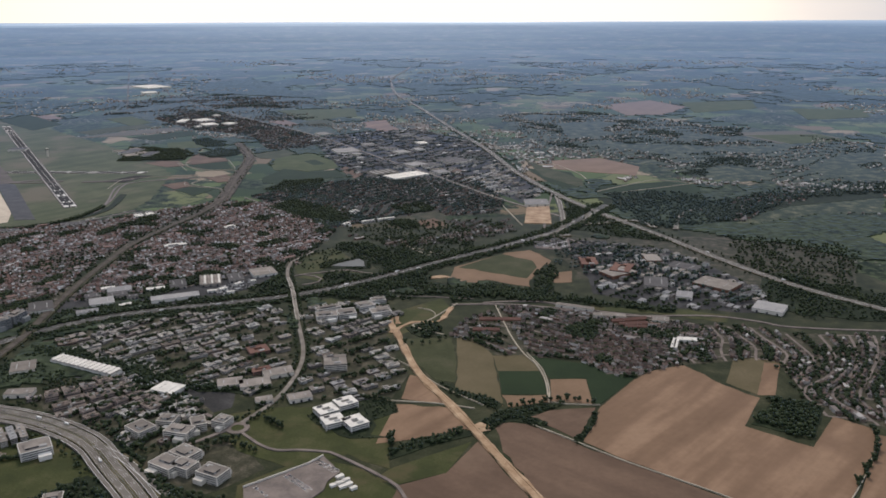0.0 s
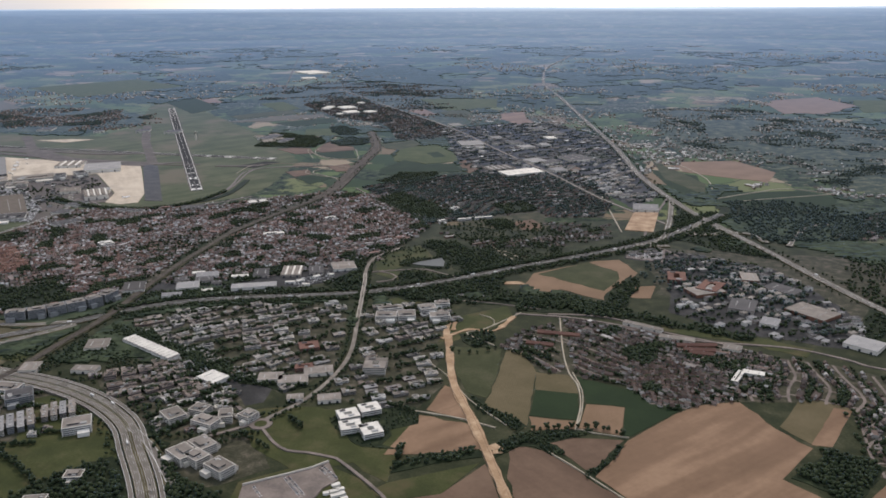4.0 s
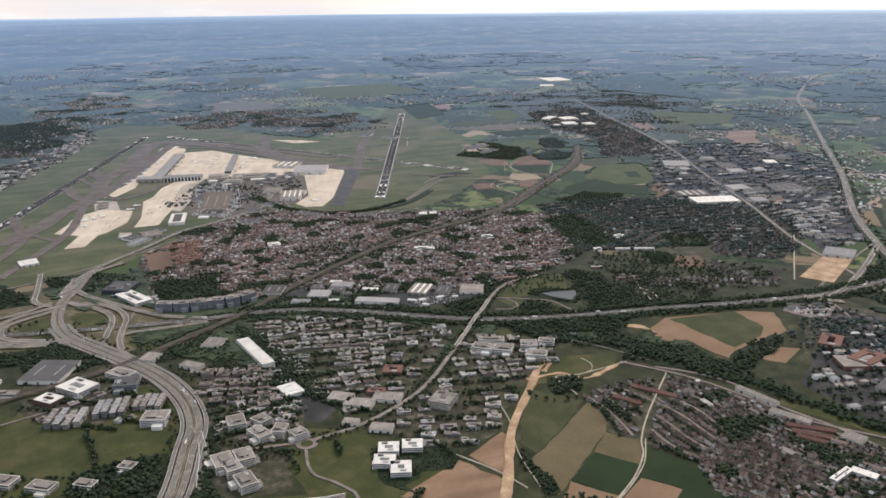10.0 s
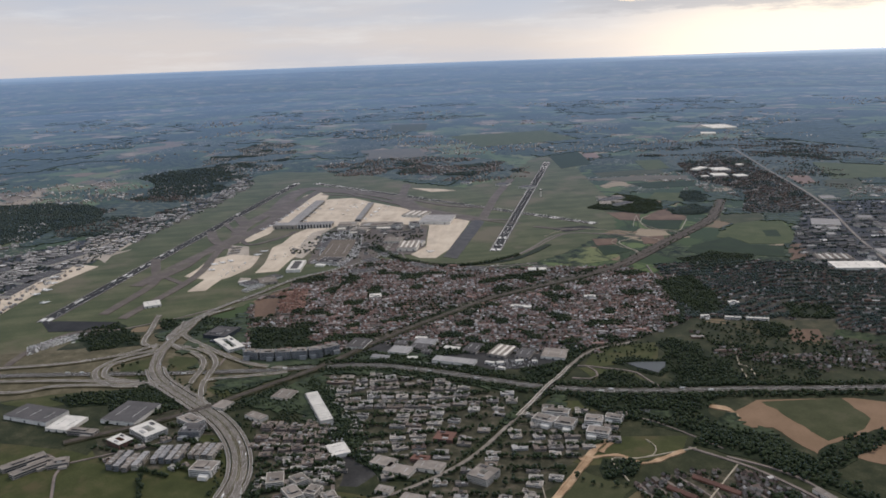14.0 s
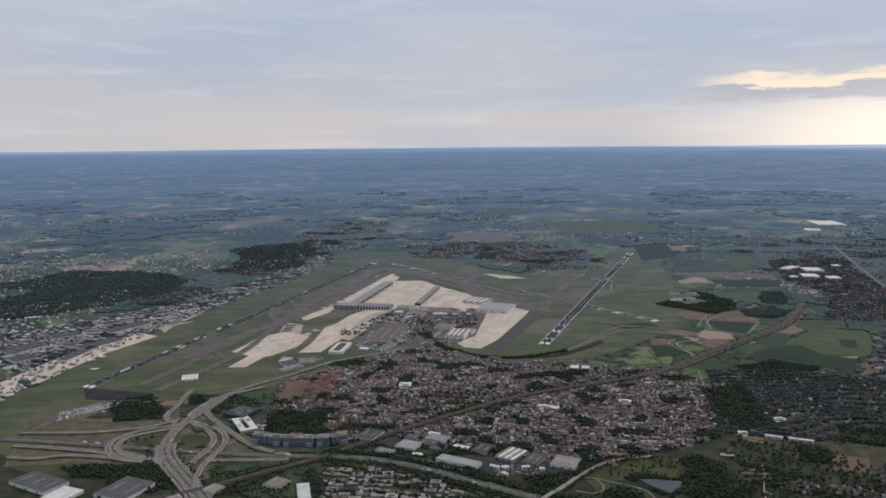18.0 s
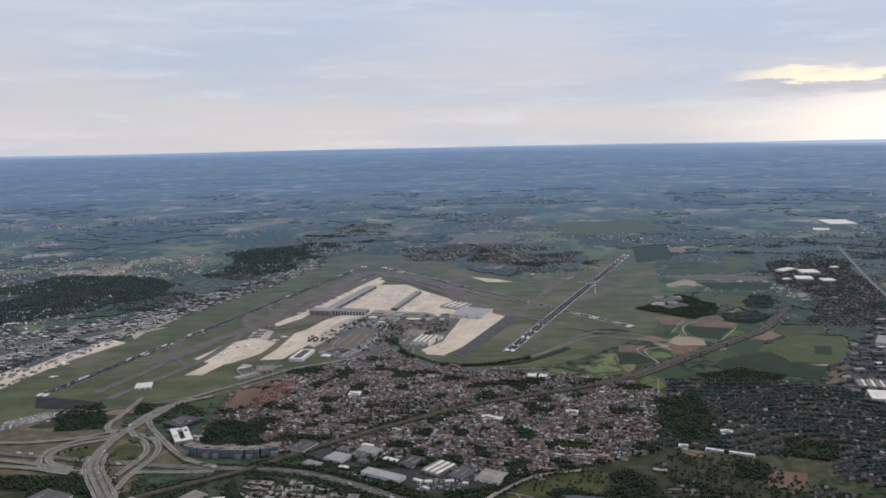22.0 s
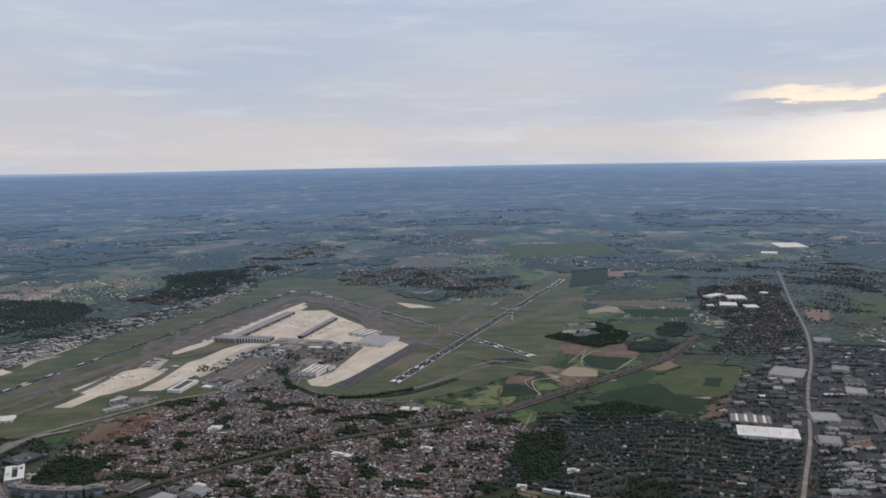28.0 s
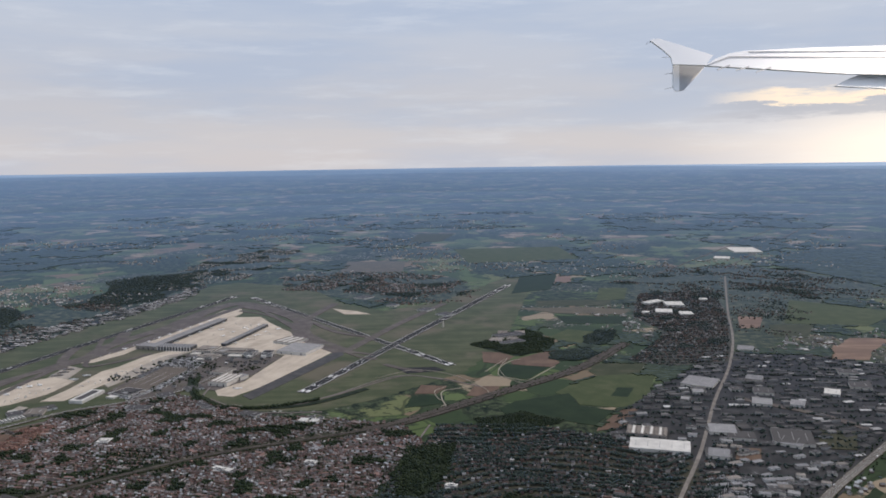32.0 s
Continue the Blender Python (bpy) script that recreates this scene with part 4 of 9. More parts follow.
FIELDS += [("dark_soil", "bare brown ploughed field beside the trench", [(11.4, 171.9), (19.9, 169.9), (30.2, 160.1), (47.4, 146.1), (55.5, 139.6), (64.1, 131.2), (58.5, 122.2), (22.1, 122.4), (19.2, 139.7), (12.8, 157.8)])]
FIELDS += [("brown_stubble", "small brown field behind the trench", [(-10.4, 183.3), (-8.7, 197.1), (-6.3, 195.6), (2.1, 180.2), (-2.1, 181.2)])]
FIELDS += [("brown_stubble", "brown field beside the courtyard offices", [(-11.6, 180.3), (2, 177.9), (6.1, 168.4), (-5.1, 163.8), (-14.9, 161.4)])]
FIELDS += [("dark_soil", "brown field between hedges", [(16.5, 176), (36.6, 178.2), (29.7, 163.1), (23.4, 169.9)])]
FIELDS += [("dark_soil", "dark brown ploughed field below the hedge", [(0.5, 149.3), (7.5, 162.2), (16.8, 139.7), (19.6, 122.4), (-14.4, 122.6), (-9.1, 144.8)])]
FIELDS += [("olive_stubble", "narrow olive field below houses", [(80.3, 208.8), (90.9, 204.2), (78.7, 183.9), (72.2, 191.7)])]
FIELDS += [("brown_stubble", "brown field between gardens", [(86.7, 204.2), (90.5, 203.1), (82, 184.5), (77.6, 184.6)])]
FIELDS += [("brown_stubble", "brown field past the lane", [(97.1, 164.7), (101.7, 162.1), (90, 136.4), (80.1, 138.4), (92.8, 157.3)])]
FIELDS += [("pale_stubble", "tan field beside the motorway wood", [(2.4, 276), (4.2, 291.4), (25.6, 310.4), (34.7, 313.8), (41.3, 299.3), (32.9, 274.4), (31.9, 267.2), (15.3, 276.4), (8, 270)])]
FIELDS += [("green_crop", "green middle of a tan field", [(5.8, 291), (23, 308.4), (34.2, 299), (34.9, 291), (29.8, 277.5)])]
FIELDS += [("pale_stubble", "small tan field in the woods", [(39.2, 283.7), (47.2, 286.3), (45.2, 273.2), (38, 272.7)])]
FIELDS += [("pale_stubble", "tan field beside the far motorway", [(62.2, 506), (99.6, 517.5), (120.4, 495.3), (111.5, 466.6), (90.8, 488.3), (73.8, 488.6)])]
FIELDS += [("dark_crop", "dark green field beside the far motorway", [(50.4, 492.7), (75.9, 479.4), (77.2, 435.3), (62.5, 431.1)])]
FIELDS += [("dark_crop", "dark green field between lanes", [(84.4, 426.4), (128.8, 440.5), (133.4, 409.1), (103.9, 401.7)])]
FIELDS += [("olive_stubble", "rough brown field at the wood's edge", [(-10, 360.4), (4.1, 358.2), (1.5, 348.2), (-8.4, 349.3)])]
FIELDS += [("scrub", "rough olive field below the suburb", [(-36.4, 354.5), (-20.1, 368.7), (-2.7, 380.4), (0.6, 374.1), (3.6, 354.2), (-6.3, 345.9), (-24.5, 348.4)])]
FIELDS += [("dark_soil", "brown corner of the rough field", [(-13.5, 359.8), (-4.0, 367.0), (2.8, 354.7), (-5.9, 348.2)])]
FIELDS += [("olive_stubble", "far brown strip field", [(-282, 623.4), (-247.6, 668.2), (-219.1, 684.4), (-210.9, 665.2), (-246.6, 633.1)])]
FIELDS += [("green_crop", "far green strip field", [(-293.8, 657.2), (-259.5, 706.2), (-240.6, 687), (-275.3, 641.9)])]
FIELDS += [("dark_crop", "far dark strip field", [(-240.8, 625.7), (-204.3, 662.3), (-189.6, 640.2), (-215.2, 611.8)])]
FIELDS += [("light_crop", "far light green field", [(-303.4, 741.6), (-287.1, 759.6), (-251.9, 714.8), (-263.4, 694.2)])]
FIELDS += [("brown_stubble", "far brown field", [(-375.7, 761.7), (-371.7, 776.8), (-342.2, 746.5), (-347.9, 730.5)])]
FIELDS += [("dark_crop", "far dark green field", [(-399.4, 736), (-388.9, 774.9), (-327.1, 706.5), (-332.7, 665.5)])]
FIELDS += [("brown_stubble", "reddish brown field among houses", [(-153.7, 721.1), (-139.8, 730.7), (-122, 698.8), (-128.5, 686)])]
FIELDS += [("brown_stubble", "tan field beside the far estate", [(-65, 685.3), (-48, 698.5), (-34.3, 666.6), (-50.5, 651.5)])]
FIELDS += [("green_crop", "green meadow beyond the estate", [(-123.4, 711.1), (-103.9, 733.5), (-85.8, 694), (-100.3, 679.7)])]
FIELDS += [("olive_stubble", "far olive fields", [(-614.1, 671.5), (-571.7, 720.9), (-503.1, 670.1), (-548.9, 623.4)])]
FIELDS += [("light_crop", "far light green fields", [(-626.2, 831.8), (-559.2, 944.8), (-454.6, 874.4), (-510.4, 762)])]
FIELDS += [("green_crop", "far green fields behind the runway", [(-825.4, 918.2), (-785.8, 956.9), (-711.5, 875), (-741.7, 843.7)])]
FIELDS += [("light_crop", "far green meadow", [(-164.2, 806.9), (-87, 820.7), (-78.2, 754.4), (-119, 723.3)])]
FIELDS += [("brown_stubble", "far reddish field", [(-69.2, 711.8), (-50.5, 731.2), (-40.6, 671.8), (-57, 663.8)])]
FIELDS += [("pale_stubble", "far tan fields on the hillside", [(172.3, 850), (222.2, 887.8), (242.6, 821.7), (199.7, 753.2), (168.4, 776)])]
FIELDS += [("pale_stubble", "tan field on the slope beside a lane", [(69.1, 518.1), (101.6, 528), (120.2, 497.2), (110.6, 470), (85.9, 479.3), (68.7, 488.7)])]
FIELDS += [("dark_crop", "dark green field inside the lane", [(85, 438.2), (125.1, 449.9), (139.3, 434.3), (130.2, 409.1), (89.7, 401.9), (78.2, 416.7)])]
FIELDS += [("green_crop", "green field under the slope", [(52.9, 518.4), (68.2, 485), (78.9, 457.1), (76.1, 430.9), (57.7, 467.5)])]
FIELDS += [("pale_stubble", "far tan ridge field", [(164.4, 824), (204.9, 865.4), (242.7, 832), (215.9, 774.7), (168.9, 754)])]
FIELDS += [("light_crop", "far green ridge field", [(245.9, 864.2), (330, 884.4), (308.5, 809.8), (236.9, 774.1)])]
FIELDS += [("light_crop", "far green meadow on the hill", [(341.3, 808.9), (405.2, 792.5), (382.1, 735.7), (320.3, 721.3)])]
FIELDS += [("olive_stubble", "far olive field among villages", [(224.5, 642.6), (285.6, 650.7), (298.3, 610.9), (241.5, 584.7)])]
FIELDS += [("light_crop", "far green slope", [(232.3, 627), (290.7, 631.8), (295.9, 596.9), (249.5, 584.5)])]
FIELDS += [("light_crop", "pale green field among dark woods", [(-192.9, 572.6), (-201.8, 599.0), (-185.5, 606.7), (-166.1, 574.2), (-178.2, 569.8)])]
FIELDS += [("dark_soil", "brown field between woods", [(-163.0, 512.9), (-165.7, 534.5), (-165.4, 552.2), (-156.4, 536.8), (-142.7, 532.5), (-137.6, 521.4), (-156.2, 508.9)])]
FIELDS += [("dark_soil", "brown strip beside the airfield", [(-190.1, 514.9), (-181.7, 522.0), (-169.3, 521.9), (-160.0, 504.5), (-170.9, 499.7)])]
FIELDS += [("dark_crop", "dark green field inside a white track", [(-158.8, 505.8), (-138.7, 520.2), (-127.8, 494.2), (-142.5, 487.9), (-154.1, 497.6)])]
FIELDS += [("dark_soil", "brown plot below the airfield", [(-155.5, 445.3), (-145.1, 454.4), (-137.5, 442.6), (-144.8, 433.8)])]
FIELDS += [("dark_crop", "dark green plot beside the houses", [(-143.6, 431.0), (-133.0, 443.6), (-122.6, 435.5), (-128.9, 416.8)])]
FIELDS += [("dark_soil", "brown plot beside a lane", [(-136.2, 464.9), (-127.4, 475.4), (-116.2, 457.8), (-126.4, 451.5)])]
FIELDS += [("light_crop", "yellow-green verge beside the railway", [(-127.4, 475.4), (-120.6, 483.5), (-114.0, 466.3), (-114.7, 445.0), (-123.3, 449.3), (-115.7, 457.2)])]
FIELDS += [("light_crop", "broad green field beside the railway", [(-108.0, 508.2), (-111.0, 533.6), (-89.8, 550.1), (-70.6, 521.2), (-63.5, 495.4), (-80.5, 483.3), (-88.1, 488.4), (-102.0, 488.5)])]
FIELDS += [("dark_crop", "dark square in the green field", [(-88.3, 518.7), (-82.5, 524.2), (-74.2, 509.7), (-80.5, 504.6)])]
FIELDS += [("dark_crop", "large dark green field above the suburb", [(-103.7, 463.9), (-96.8, 492.9), (-79.5, 481.7), (-64.4, 488.9), (-55.8, 466.4), (-70.1, 460.3), (-79.4, 442.7), (-100.8, 450.5)])]
FIELDS += [("green_crop", "dark band of crop below the far suburb", [(-127.8, 546.1), (-110.0, 566.8), (-98.5, 546.9), (-109.3, 527.1), (-118.8, 530.2)])]
FIELDS += [("dark_soil", "brown plot beside the estate", [(-63.5, 490.0), (-59.3, 500.5), (-46.5, 475.3), (-50.1, 461.6)])]
FIELDS += [("pale_stubble", "tan strip above the suburb", [(-82.4, 451.6), (-72.0, 460.0), (-67.5, 449.9), (-77.3, 442.8)])]
for mat, label, poly in FIELDS:
    patch_of("field", poly, mat, label, category="field", wobble=0.7)

# ---- woods: their outlines, and a floor coloured dark as shade under the denser ones ----
WOODS = []
AIRFIELD_HEDGE = [(-246.7, 362.3), (-232.0, 355.3), (-215.1, 349.2), (-200.3, 348.6), (-187.9, 350.1), (-178.7, 356.1), (-172.2, 363.8), (-167.9, 375.9), (-166.5, 392.1)]
WOODS += [("dark wood north of the motorway", [(-45.5, 319.4), (-32.2, 303.3), (-25.1, 291.0), (-18.3, 286.8), (-2.8, 299.8), (-15.8, 316.1), (-26.6, 321.5), (-39.0, 324.4)], 1.0, 1.0, 0.9)]
WOODS += [("dark wood inside the slip roads", [(-43.9, 284.0), (-41.5, 273.0), (-25.5, 281.5), (-34.2, 285.6)], 1.0, 0.9, 0.75)]
WOODS += [("dark wood west of the avenue", [(-66.5, 264.5), (-57.2, 259.0), (-53.4, 268.0), (-57.3, 281.0), (-60.5, 297.5), (-68.2, 297.1), (-61.7, 280.0)], 1.0, 1.0, 0.95)]
WOODS += [("dark belt of trees between sheds and motorway", [(-127.8, 241.5), (-119.2, 236.8), (-106.3, 245.2), (-96.4, 252.0), (-74.4, 257.4), (-66.7, 261.0), (-79.9, 259.6), (-99.0, 254.6), (-110.4, 249.0)], 0.9, 0.95, 1.0)]
WOODS += [("trees along the allotments", [(-34, 330), (-8, 338), (12, 330), (13, 317), (-3, 300), (-16, 316)], 1.1, 0.9, 0.5)]
WOODS += [("ring of trees round the pond", [(-45.5, 290.5), (-36.0, 289.0), (-27.0, 290.0), (-28.0, 300), (-31.8, 305.2), (-41.0, 299.8), (-46.5, 295.0)], 0.8, 0.75, 0.8)]
WOODS += [("dark wood south of the motorway", [(-44.8, 260.5), (-18.4, 275.8), (-4.8, 288.8), (-3.8, 275.9), (3.7, 266.4), (16.8, 270.7), (30, 264.5), (23.7, 255.4), (4, 259.1), (-11.3, 256.2), (-34, 254.9)], 1.1, 1.1, 0.85)]
WOODS += [("belt of trees below the tan field", [(14.7, 272.1), (31, 263.6), (30.5, 275.2), (38.5, 294.9), (41.6, 291.1), (38, 265), (32.9, 257.9), (15.9, 260.4)], 1.1, 1.1, 0.8)]
WOODS += [("strip of dark trees between works and offices", [(-116.6, 218), (-104.2, 216.1), (-80.6, 203.8), (-55.7, 191.9), (-44.8, 192), (-41.8, 190), (-48.8, 184.7), (-66, 190.4), (-87.3, 200.3), (-110.7, 212.8)], 1.0, 1.0, 0.85)]
WOODS += [("small dark wood in the brown field", [(70.7, 169.6), (81.3, 182.7), (91.3, 177.8), (82.3, 163.3)], 0.85, 0.95, 1.0)]
WOODS += [("dark trees behind the courtyard offices", [(-20.4, 185.9), (-11.7, 181.5), (-10.7, 176.2), (-16.4, 172.1), (-16.5, 165.4), (-12, 164.1), (-23.5, 165), (-29.3, 170.2), (-31.9, 174.1), (-25.9, 185.3)], 0.9, 0.5, 0.56)]
WOODS += [("hedge wood along the brown fields", [(7.8, 170), (12.7, 176.1), (20.3, 178.3), (29.8, 182.4), (29.4, 180), (20.5, 173.7), (13.7, 170.5), (8.8, 164.7)], 0.7, 0.7, 0.95)]
WOODS += [("hedge wood above the meadow", [(-11.6, 158), (-5.7, 164.1), (7.1, 167.9), (7.6, 165.3), (-3.1, 160.3), (-11.4, 154.5)], 0.7, 0.8, 0.95)]
WOODS += [("dark hedge by the striped field", [(-0.7, 192.9), (7.7, 185.7), (14.4, 180.1), (12.8, 177.2), (7.6, 181.4), (-0.7, 189.9)], 0.7, 0.7, 0.9)]
WOODS += [("hedge between fields", [(29, 161.4), (35.4, 175.3), (37.1, 175.9), (30.3, 160.6)], 0.7, 0.7, 0.9)]
WOODS += [("hedge along the field edge", [(13.3, 174.6), (16.1, 176.6), (24, 169.9), (21.3, 168.3)], 0.7, 0.6, 0.9)]
WOODS += [("dark trees in the park", [(-11.5, 230.7), (-3.6, 234.8), (-0.4, 228.2), (-5.4, 221.7), (-9.4, 225.6)], 0.9, 1.0, 0.85)]
WOODS += [("dark wood by the airfield", [(-208.5, 520.8), (-221.4, 576.8), (-206.6, 577.6), (-176.1, 562.7), (-166.9, 546.1), (-167.8, 523.7), (-192.2, 521.2)], 0.95, 0.9, 0.95)]
WOODS += [("dark wood by the farm field", [(-163.6, 545.6), (-157.6, 570.2), (-142.1, 566.1), (-134.4, 550.2), (-144.3, 534.7), (-152.4, 533.3)], 0.95, 0.9, 0.95)]
WOODS += [("dark wood at the farm", [(-177.3, 590.3), (-186.7, 610.7), (-177.7, 620.8), (-158.1, 592.8), (-154.4, 578.4), (-163.5, 572.5)], 0.95, 0.9, 0.95)]
WOODS += [("trees between the tower blocks", [(-180.6, 233.7), (-159.8, 248.1), (-142.7, 232), (-159.6, 220.1)], 1.1, 1.0, 0.75)]
WOODS += [("dark wood in the town", [(-155.4, 297.4), (-147.5, 311.3), (-131, 305.1), (-121.1, 275.6), (-135.3, 272.3)], 1.2, 1.0, 0.6)]
WOODS += [("trees of the old park", [(-89.5, 391.3), (-72.6, 393.7), (-49.6, 393.4), (-37.3, 372.3), (-52.1, 354.7), (-68.3, 361.8)], 1.2, 1.0, 0.45)]
WOODS += [("wood beside the suburb", [(-44.8, 348.9), (-24.6, 363.9), (-2.3, 361.4), (8, 345.4), (-2.1, 332.4), (-29.6, 326.3)], 1.3, 1.0, 0.4)]
WOODS += [("wood below the offices", [(-159.4, 167.7), (-141.8, 177.8), (-131.3, 175.4), (-133, 159.7), (-138.2, 153.1)], 1.0, 1.0, 0.8)]
WOODS += [("wood under the motorway bend", [(-77.9, 145.2), (-71.9, 147.2), (-65.7, 143.1), (-55.1, 131.8), (-76.1, 131.9)], 1.0, 1.1, 0.8)]
WOODS += [("trees between offices", [(-77, 165.8), (-67.6, 160.8), (-59.2, 147.1), (-51.1, 143), (-50.9, 131.8), (-63.1, 139.2), (-73.7, 156)], 1.0, 1.0, 0.7)]
WOODS += [("dark trees along the office road", [(-60.8, 145.1), (-50, 143), (-42.2, 139), (-43, 133.5), (-55.7, 133.6)], 1.0, 1.0, 0.7)]
WOODS += [("wood between works and village", [(3.1, 270.5), (22.5, 267.3), (40.7, 258.4), (54.7, 252.7), (75.3, 247.1), (72.1, 242), (48.6, 250), (21.5, 254.6), (2.9, 253.2)], 1.1, 1.1, 0.75)]
WOODS += [("wood by the motorway crossing", [(62.5, 410.1), (75.9, 360.4), (94.3, 324.1), (75.3, 333.1), (56, 347.5), (57.3, 373.6)], 1.3, 1.1, 0.6)]
WOODS += [("woods on the slope", [(78.2, 416.7), (132.5, 402.5), (195.1, 436.4), (244, 443.3), (225.5, 407.7), (169.8, 389.5), (116.7, 351.6), (100.4, 346.9), (80.7, 384.8)], 2.0, 1.3, 0.7)]
WOODS += [("woods past the works", [(116.9, 285.5), (131.7, 272.3), (148.8, 260.1), (135.2, 234.1), (111.8, 239.2), (102.5, 252.2)], 1.3, 1.0, 0.72)]
WOODS += [("trees of green gardens", [(89.7, 204.9), (128.2, 220.6), (113.8, 184.3), (90.3, 175.5), (85.8, 187.7)], 1.4, 1.0, 0.5)]
WOODS += [("dark wood west of the runway", [(-581.8, 207.1), (-606.4, 261.5), (-564.1, 323.1), (-495.9, 324), (-452, 275), (-440, 218), (-436, 180)], 1.61, 1.0, 0.95)]
WOODS += [("far wood behind the airfield", [(-644.6, 433.4), (-657.7, 522.8), (-546.2, 462.9), (-498.5, 395.2), (-521.8, 375.4)], 2.2, 1.2, 0.6)]
WOODS += [("trees at the junction", [(-218.6, 213.7), (-208.8, 232.4), (-185.3, 232.7), (-180.7, 216.7), (-195.5, 208.3)], 1.0, 0.9, 0.6)]
WOODS += [("trees beside the cargo road", [(-231.6, 184.8), (-231.5, 203.3), (-196.5, 196.4), (-206.2, 178.7)], 1.0, 0.9, 0.7)]
WOODS += [("wood below the cutting", [(-172.4, 150.8), (-153.7, 178.8), (-132.8, 179.9), (-144, 169), (-159.9, 151.9)], 1.0, 1.0, 0.8)]
WOODS += [("dark wood round the park pond", [(-83.8, 388.5), (-75.5, 406.2), (-51.8, 383.2), (-40.9, 364.1), (-48.0, 358.1), (-62.1, 364.2)], 1.0, 1.0, 0.9)]
WOODS += [("dark trees in the suburb", [(-26.2, 387.9), (-9.6, 397.4), (-3.2, 383.7), (-17.2, 374.8)], 1.1, 1.0, 0.8)]
WOODS += [("dark grove in the rough field", [(-24.6, 357.1), (-16.6, 364.0), (-8.0, 350.7), (-14.5, 347.0)], 1.0, 1.0, 0.9)]
WOODS += [("trees behind the green field", [(-96.9, 433), (-88.3, 456), (-68.4, 461.3), (-65.9, 435.4), (-75.3, 418.5)], 0.95, 0.8, 0.9)]
WOODS += [("trees on the grass by the avenue", [(-55.5, 293.0), (-56.5, 301.0), (-44.6, 317.8), (-36.0, 304.0), (-47.4, 286.5)], 1.3, 0.8, 0.34)]
WOODS += [("trees behind the motorway sheds", [(-115.3, 260), (-105.2, 271.1), (-95.7, 283.4), (-87, 272.3), (-98.8, 257.5), (-108.5, 255.9)], 1.0, 0.9, 0.6)]
WOODS += [("dark scrub past the works", [(120.8, 333.9), (165.6, 318.3), (136.2, 253.8), (116.4, 261.3), (111.8, 298.5)], 1.4, 1.05, 0.54)]
WOODS += [("trees between the works", [(42.7, 319.7), (81, 320.5), (101.5, 278.4), (101.7, 250.3), (69.9, 250.5), (45.6, 270.9)], 1.6, 0.85, 0.4)]
WOODS += [("dark trees behind the long hall", [(-115.8, 211.4), (-111.9, 214.1), (-83.7, 202.2), (-63.5, 194.3), (-63.7, 190.1), (-86.5, 200.2)], 0.9, 0.85, 0.85)]
WOODS += [("trees between the sheds and the bend", [(-132.6, 187.5), (-125.5, 204.8), (-113.7, 207.2), (-98.3, 196.9), (-79.2, 187.3), (-94.6, 185.3), (-112, 192.3), (-112.4, 182.1)], 1.0, 0.85, 0.55)]
WOODS += [("dark trees below the lawn", [(-84.7, 131.1), (-79.5, 141.1), (-73.1, 148.9), (-63.2, 142.2), (-60.6, 136), (-76.9, 124.6)], 0.95, 0.95, 0.75)]
WOODS += [("trees round the small offices", [(-110.4, 117.1), (-95.4, 125), (-84.1, 129.3), (-79, 124.6), (-97.5, 110.6)], 1.1, 0.85, 0.45)]
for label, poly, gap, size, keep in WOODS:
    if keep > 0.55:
        patch_of("wood_floor", poly, "wood_floor", "undergrowth coloured dark as shade, of a " + label.replace("dark ", "").replace("small ", ""), category="ground", wobble=2.2)

# ---- airfield surfaces ----
APRONS = []
APRONS += [("main apron of pale concrete round the piers", [(-319.4, 319.3), (-338.2, 343.8), (-349.9, 360.8), (-385.5, 403.7), (-422.4, 448.3), (-420.5, 461.7), (-402.9, 455), (-391.6, 442.9), (-379.6, 459.5), (-356.3, 455.2), (-325.8, 452.1), (-291.2, 451.3), (-253.3, 453.1), (-240.6, 434.7), (-205.5, 379.7), (-198, 361.5), (-205, 356.4), (-214.3, 358.9), (-221.1, 377.6), (-245.7, 404.6), (-259.6, 419.7), (-283.7, 408.6), (-306.6, 387.2), (-307.3, 381.6), (-337.8, 359.1), (-325.9, 345.9), (-316.2, 325.1)])]
APRONS += [("concrete apron with parked aircraft by the freight sheds", [(-251.8, 284.5), (-245.3, 293.9), (-256.1, 307.8), (-266.6, 322.3), (-284.6, 338.4), (-305.2, 362.7), (-305.9, 380.8), (-318.1, 369.3), (-310.5, 351.9), (-296.9, 334.5), (-292.1, 323.6), (-273.2, 307.1), (-264.6, 299.4)])]
APRONS += [("concrete apron with a tail of taxiway", [(-249.5, 245.1), (-244.2, 251.5), (-255.7, 267.3), (-255.7, 271.9), (-262.9, 289.4), (-272.2, 299.3), (-280.9, 307.4), (-296.8, 300.2), (-296.1, 283.9), (-285, 271.8), (-276.2, 258.8), (-262.6, 262.2)])]
APRONS += [("apron in front of the hangars", [(-372.6, 516.1), (-352, 524.9), (-334.4, 526.7), (-346.6, 511.6)])]
CARGO_APRONS = []
CARGO_APRONS += [("grey concrete cargo apron beside the long runway", [(-287.1, 175.8), (-275.5, 159.9), (-267.3, 150), (-291.4, 153.2), (-301.1, 163.8), (-317, 181.4), (-335.7, 209.9), (-349.2, 235.9), (-335, 241.1), (-315.4, 207.7), (-299, 188)])]
CARGO_APRONS += [("far grey cargo apron beside the runway", [(-345.8, 235.9), (-366.9, 245.3), (-385.2, 261.7), (-397.1, 287.4), (-383.4, 290.7), (-361.7, 266.1)])]
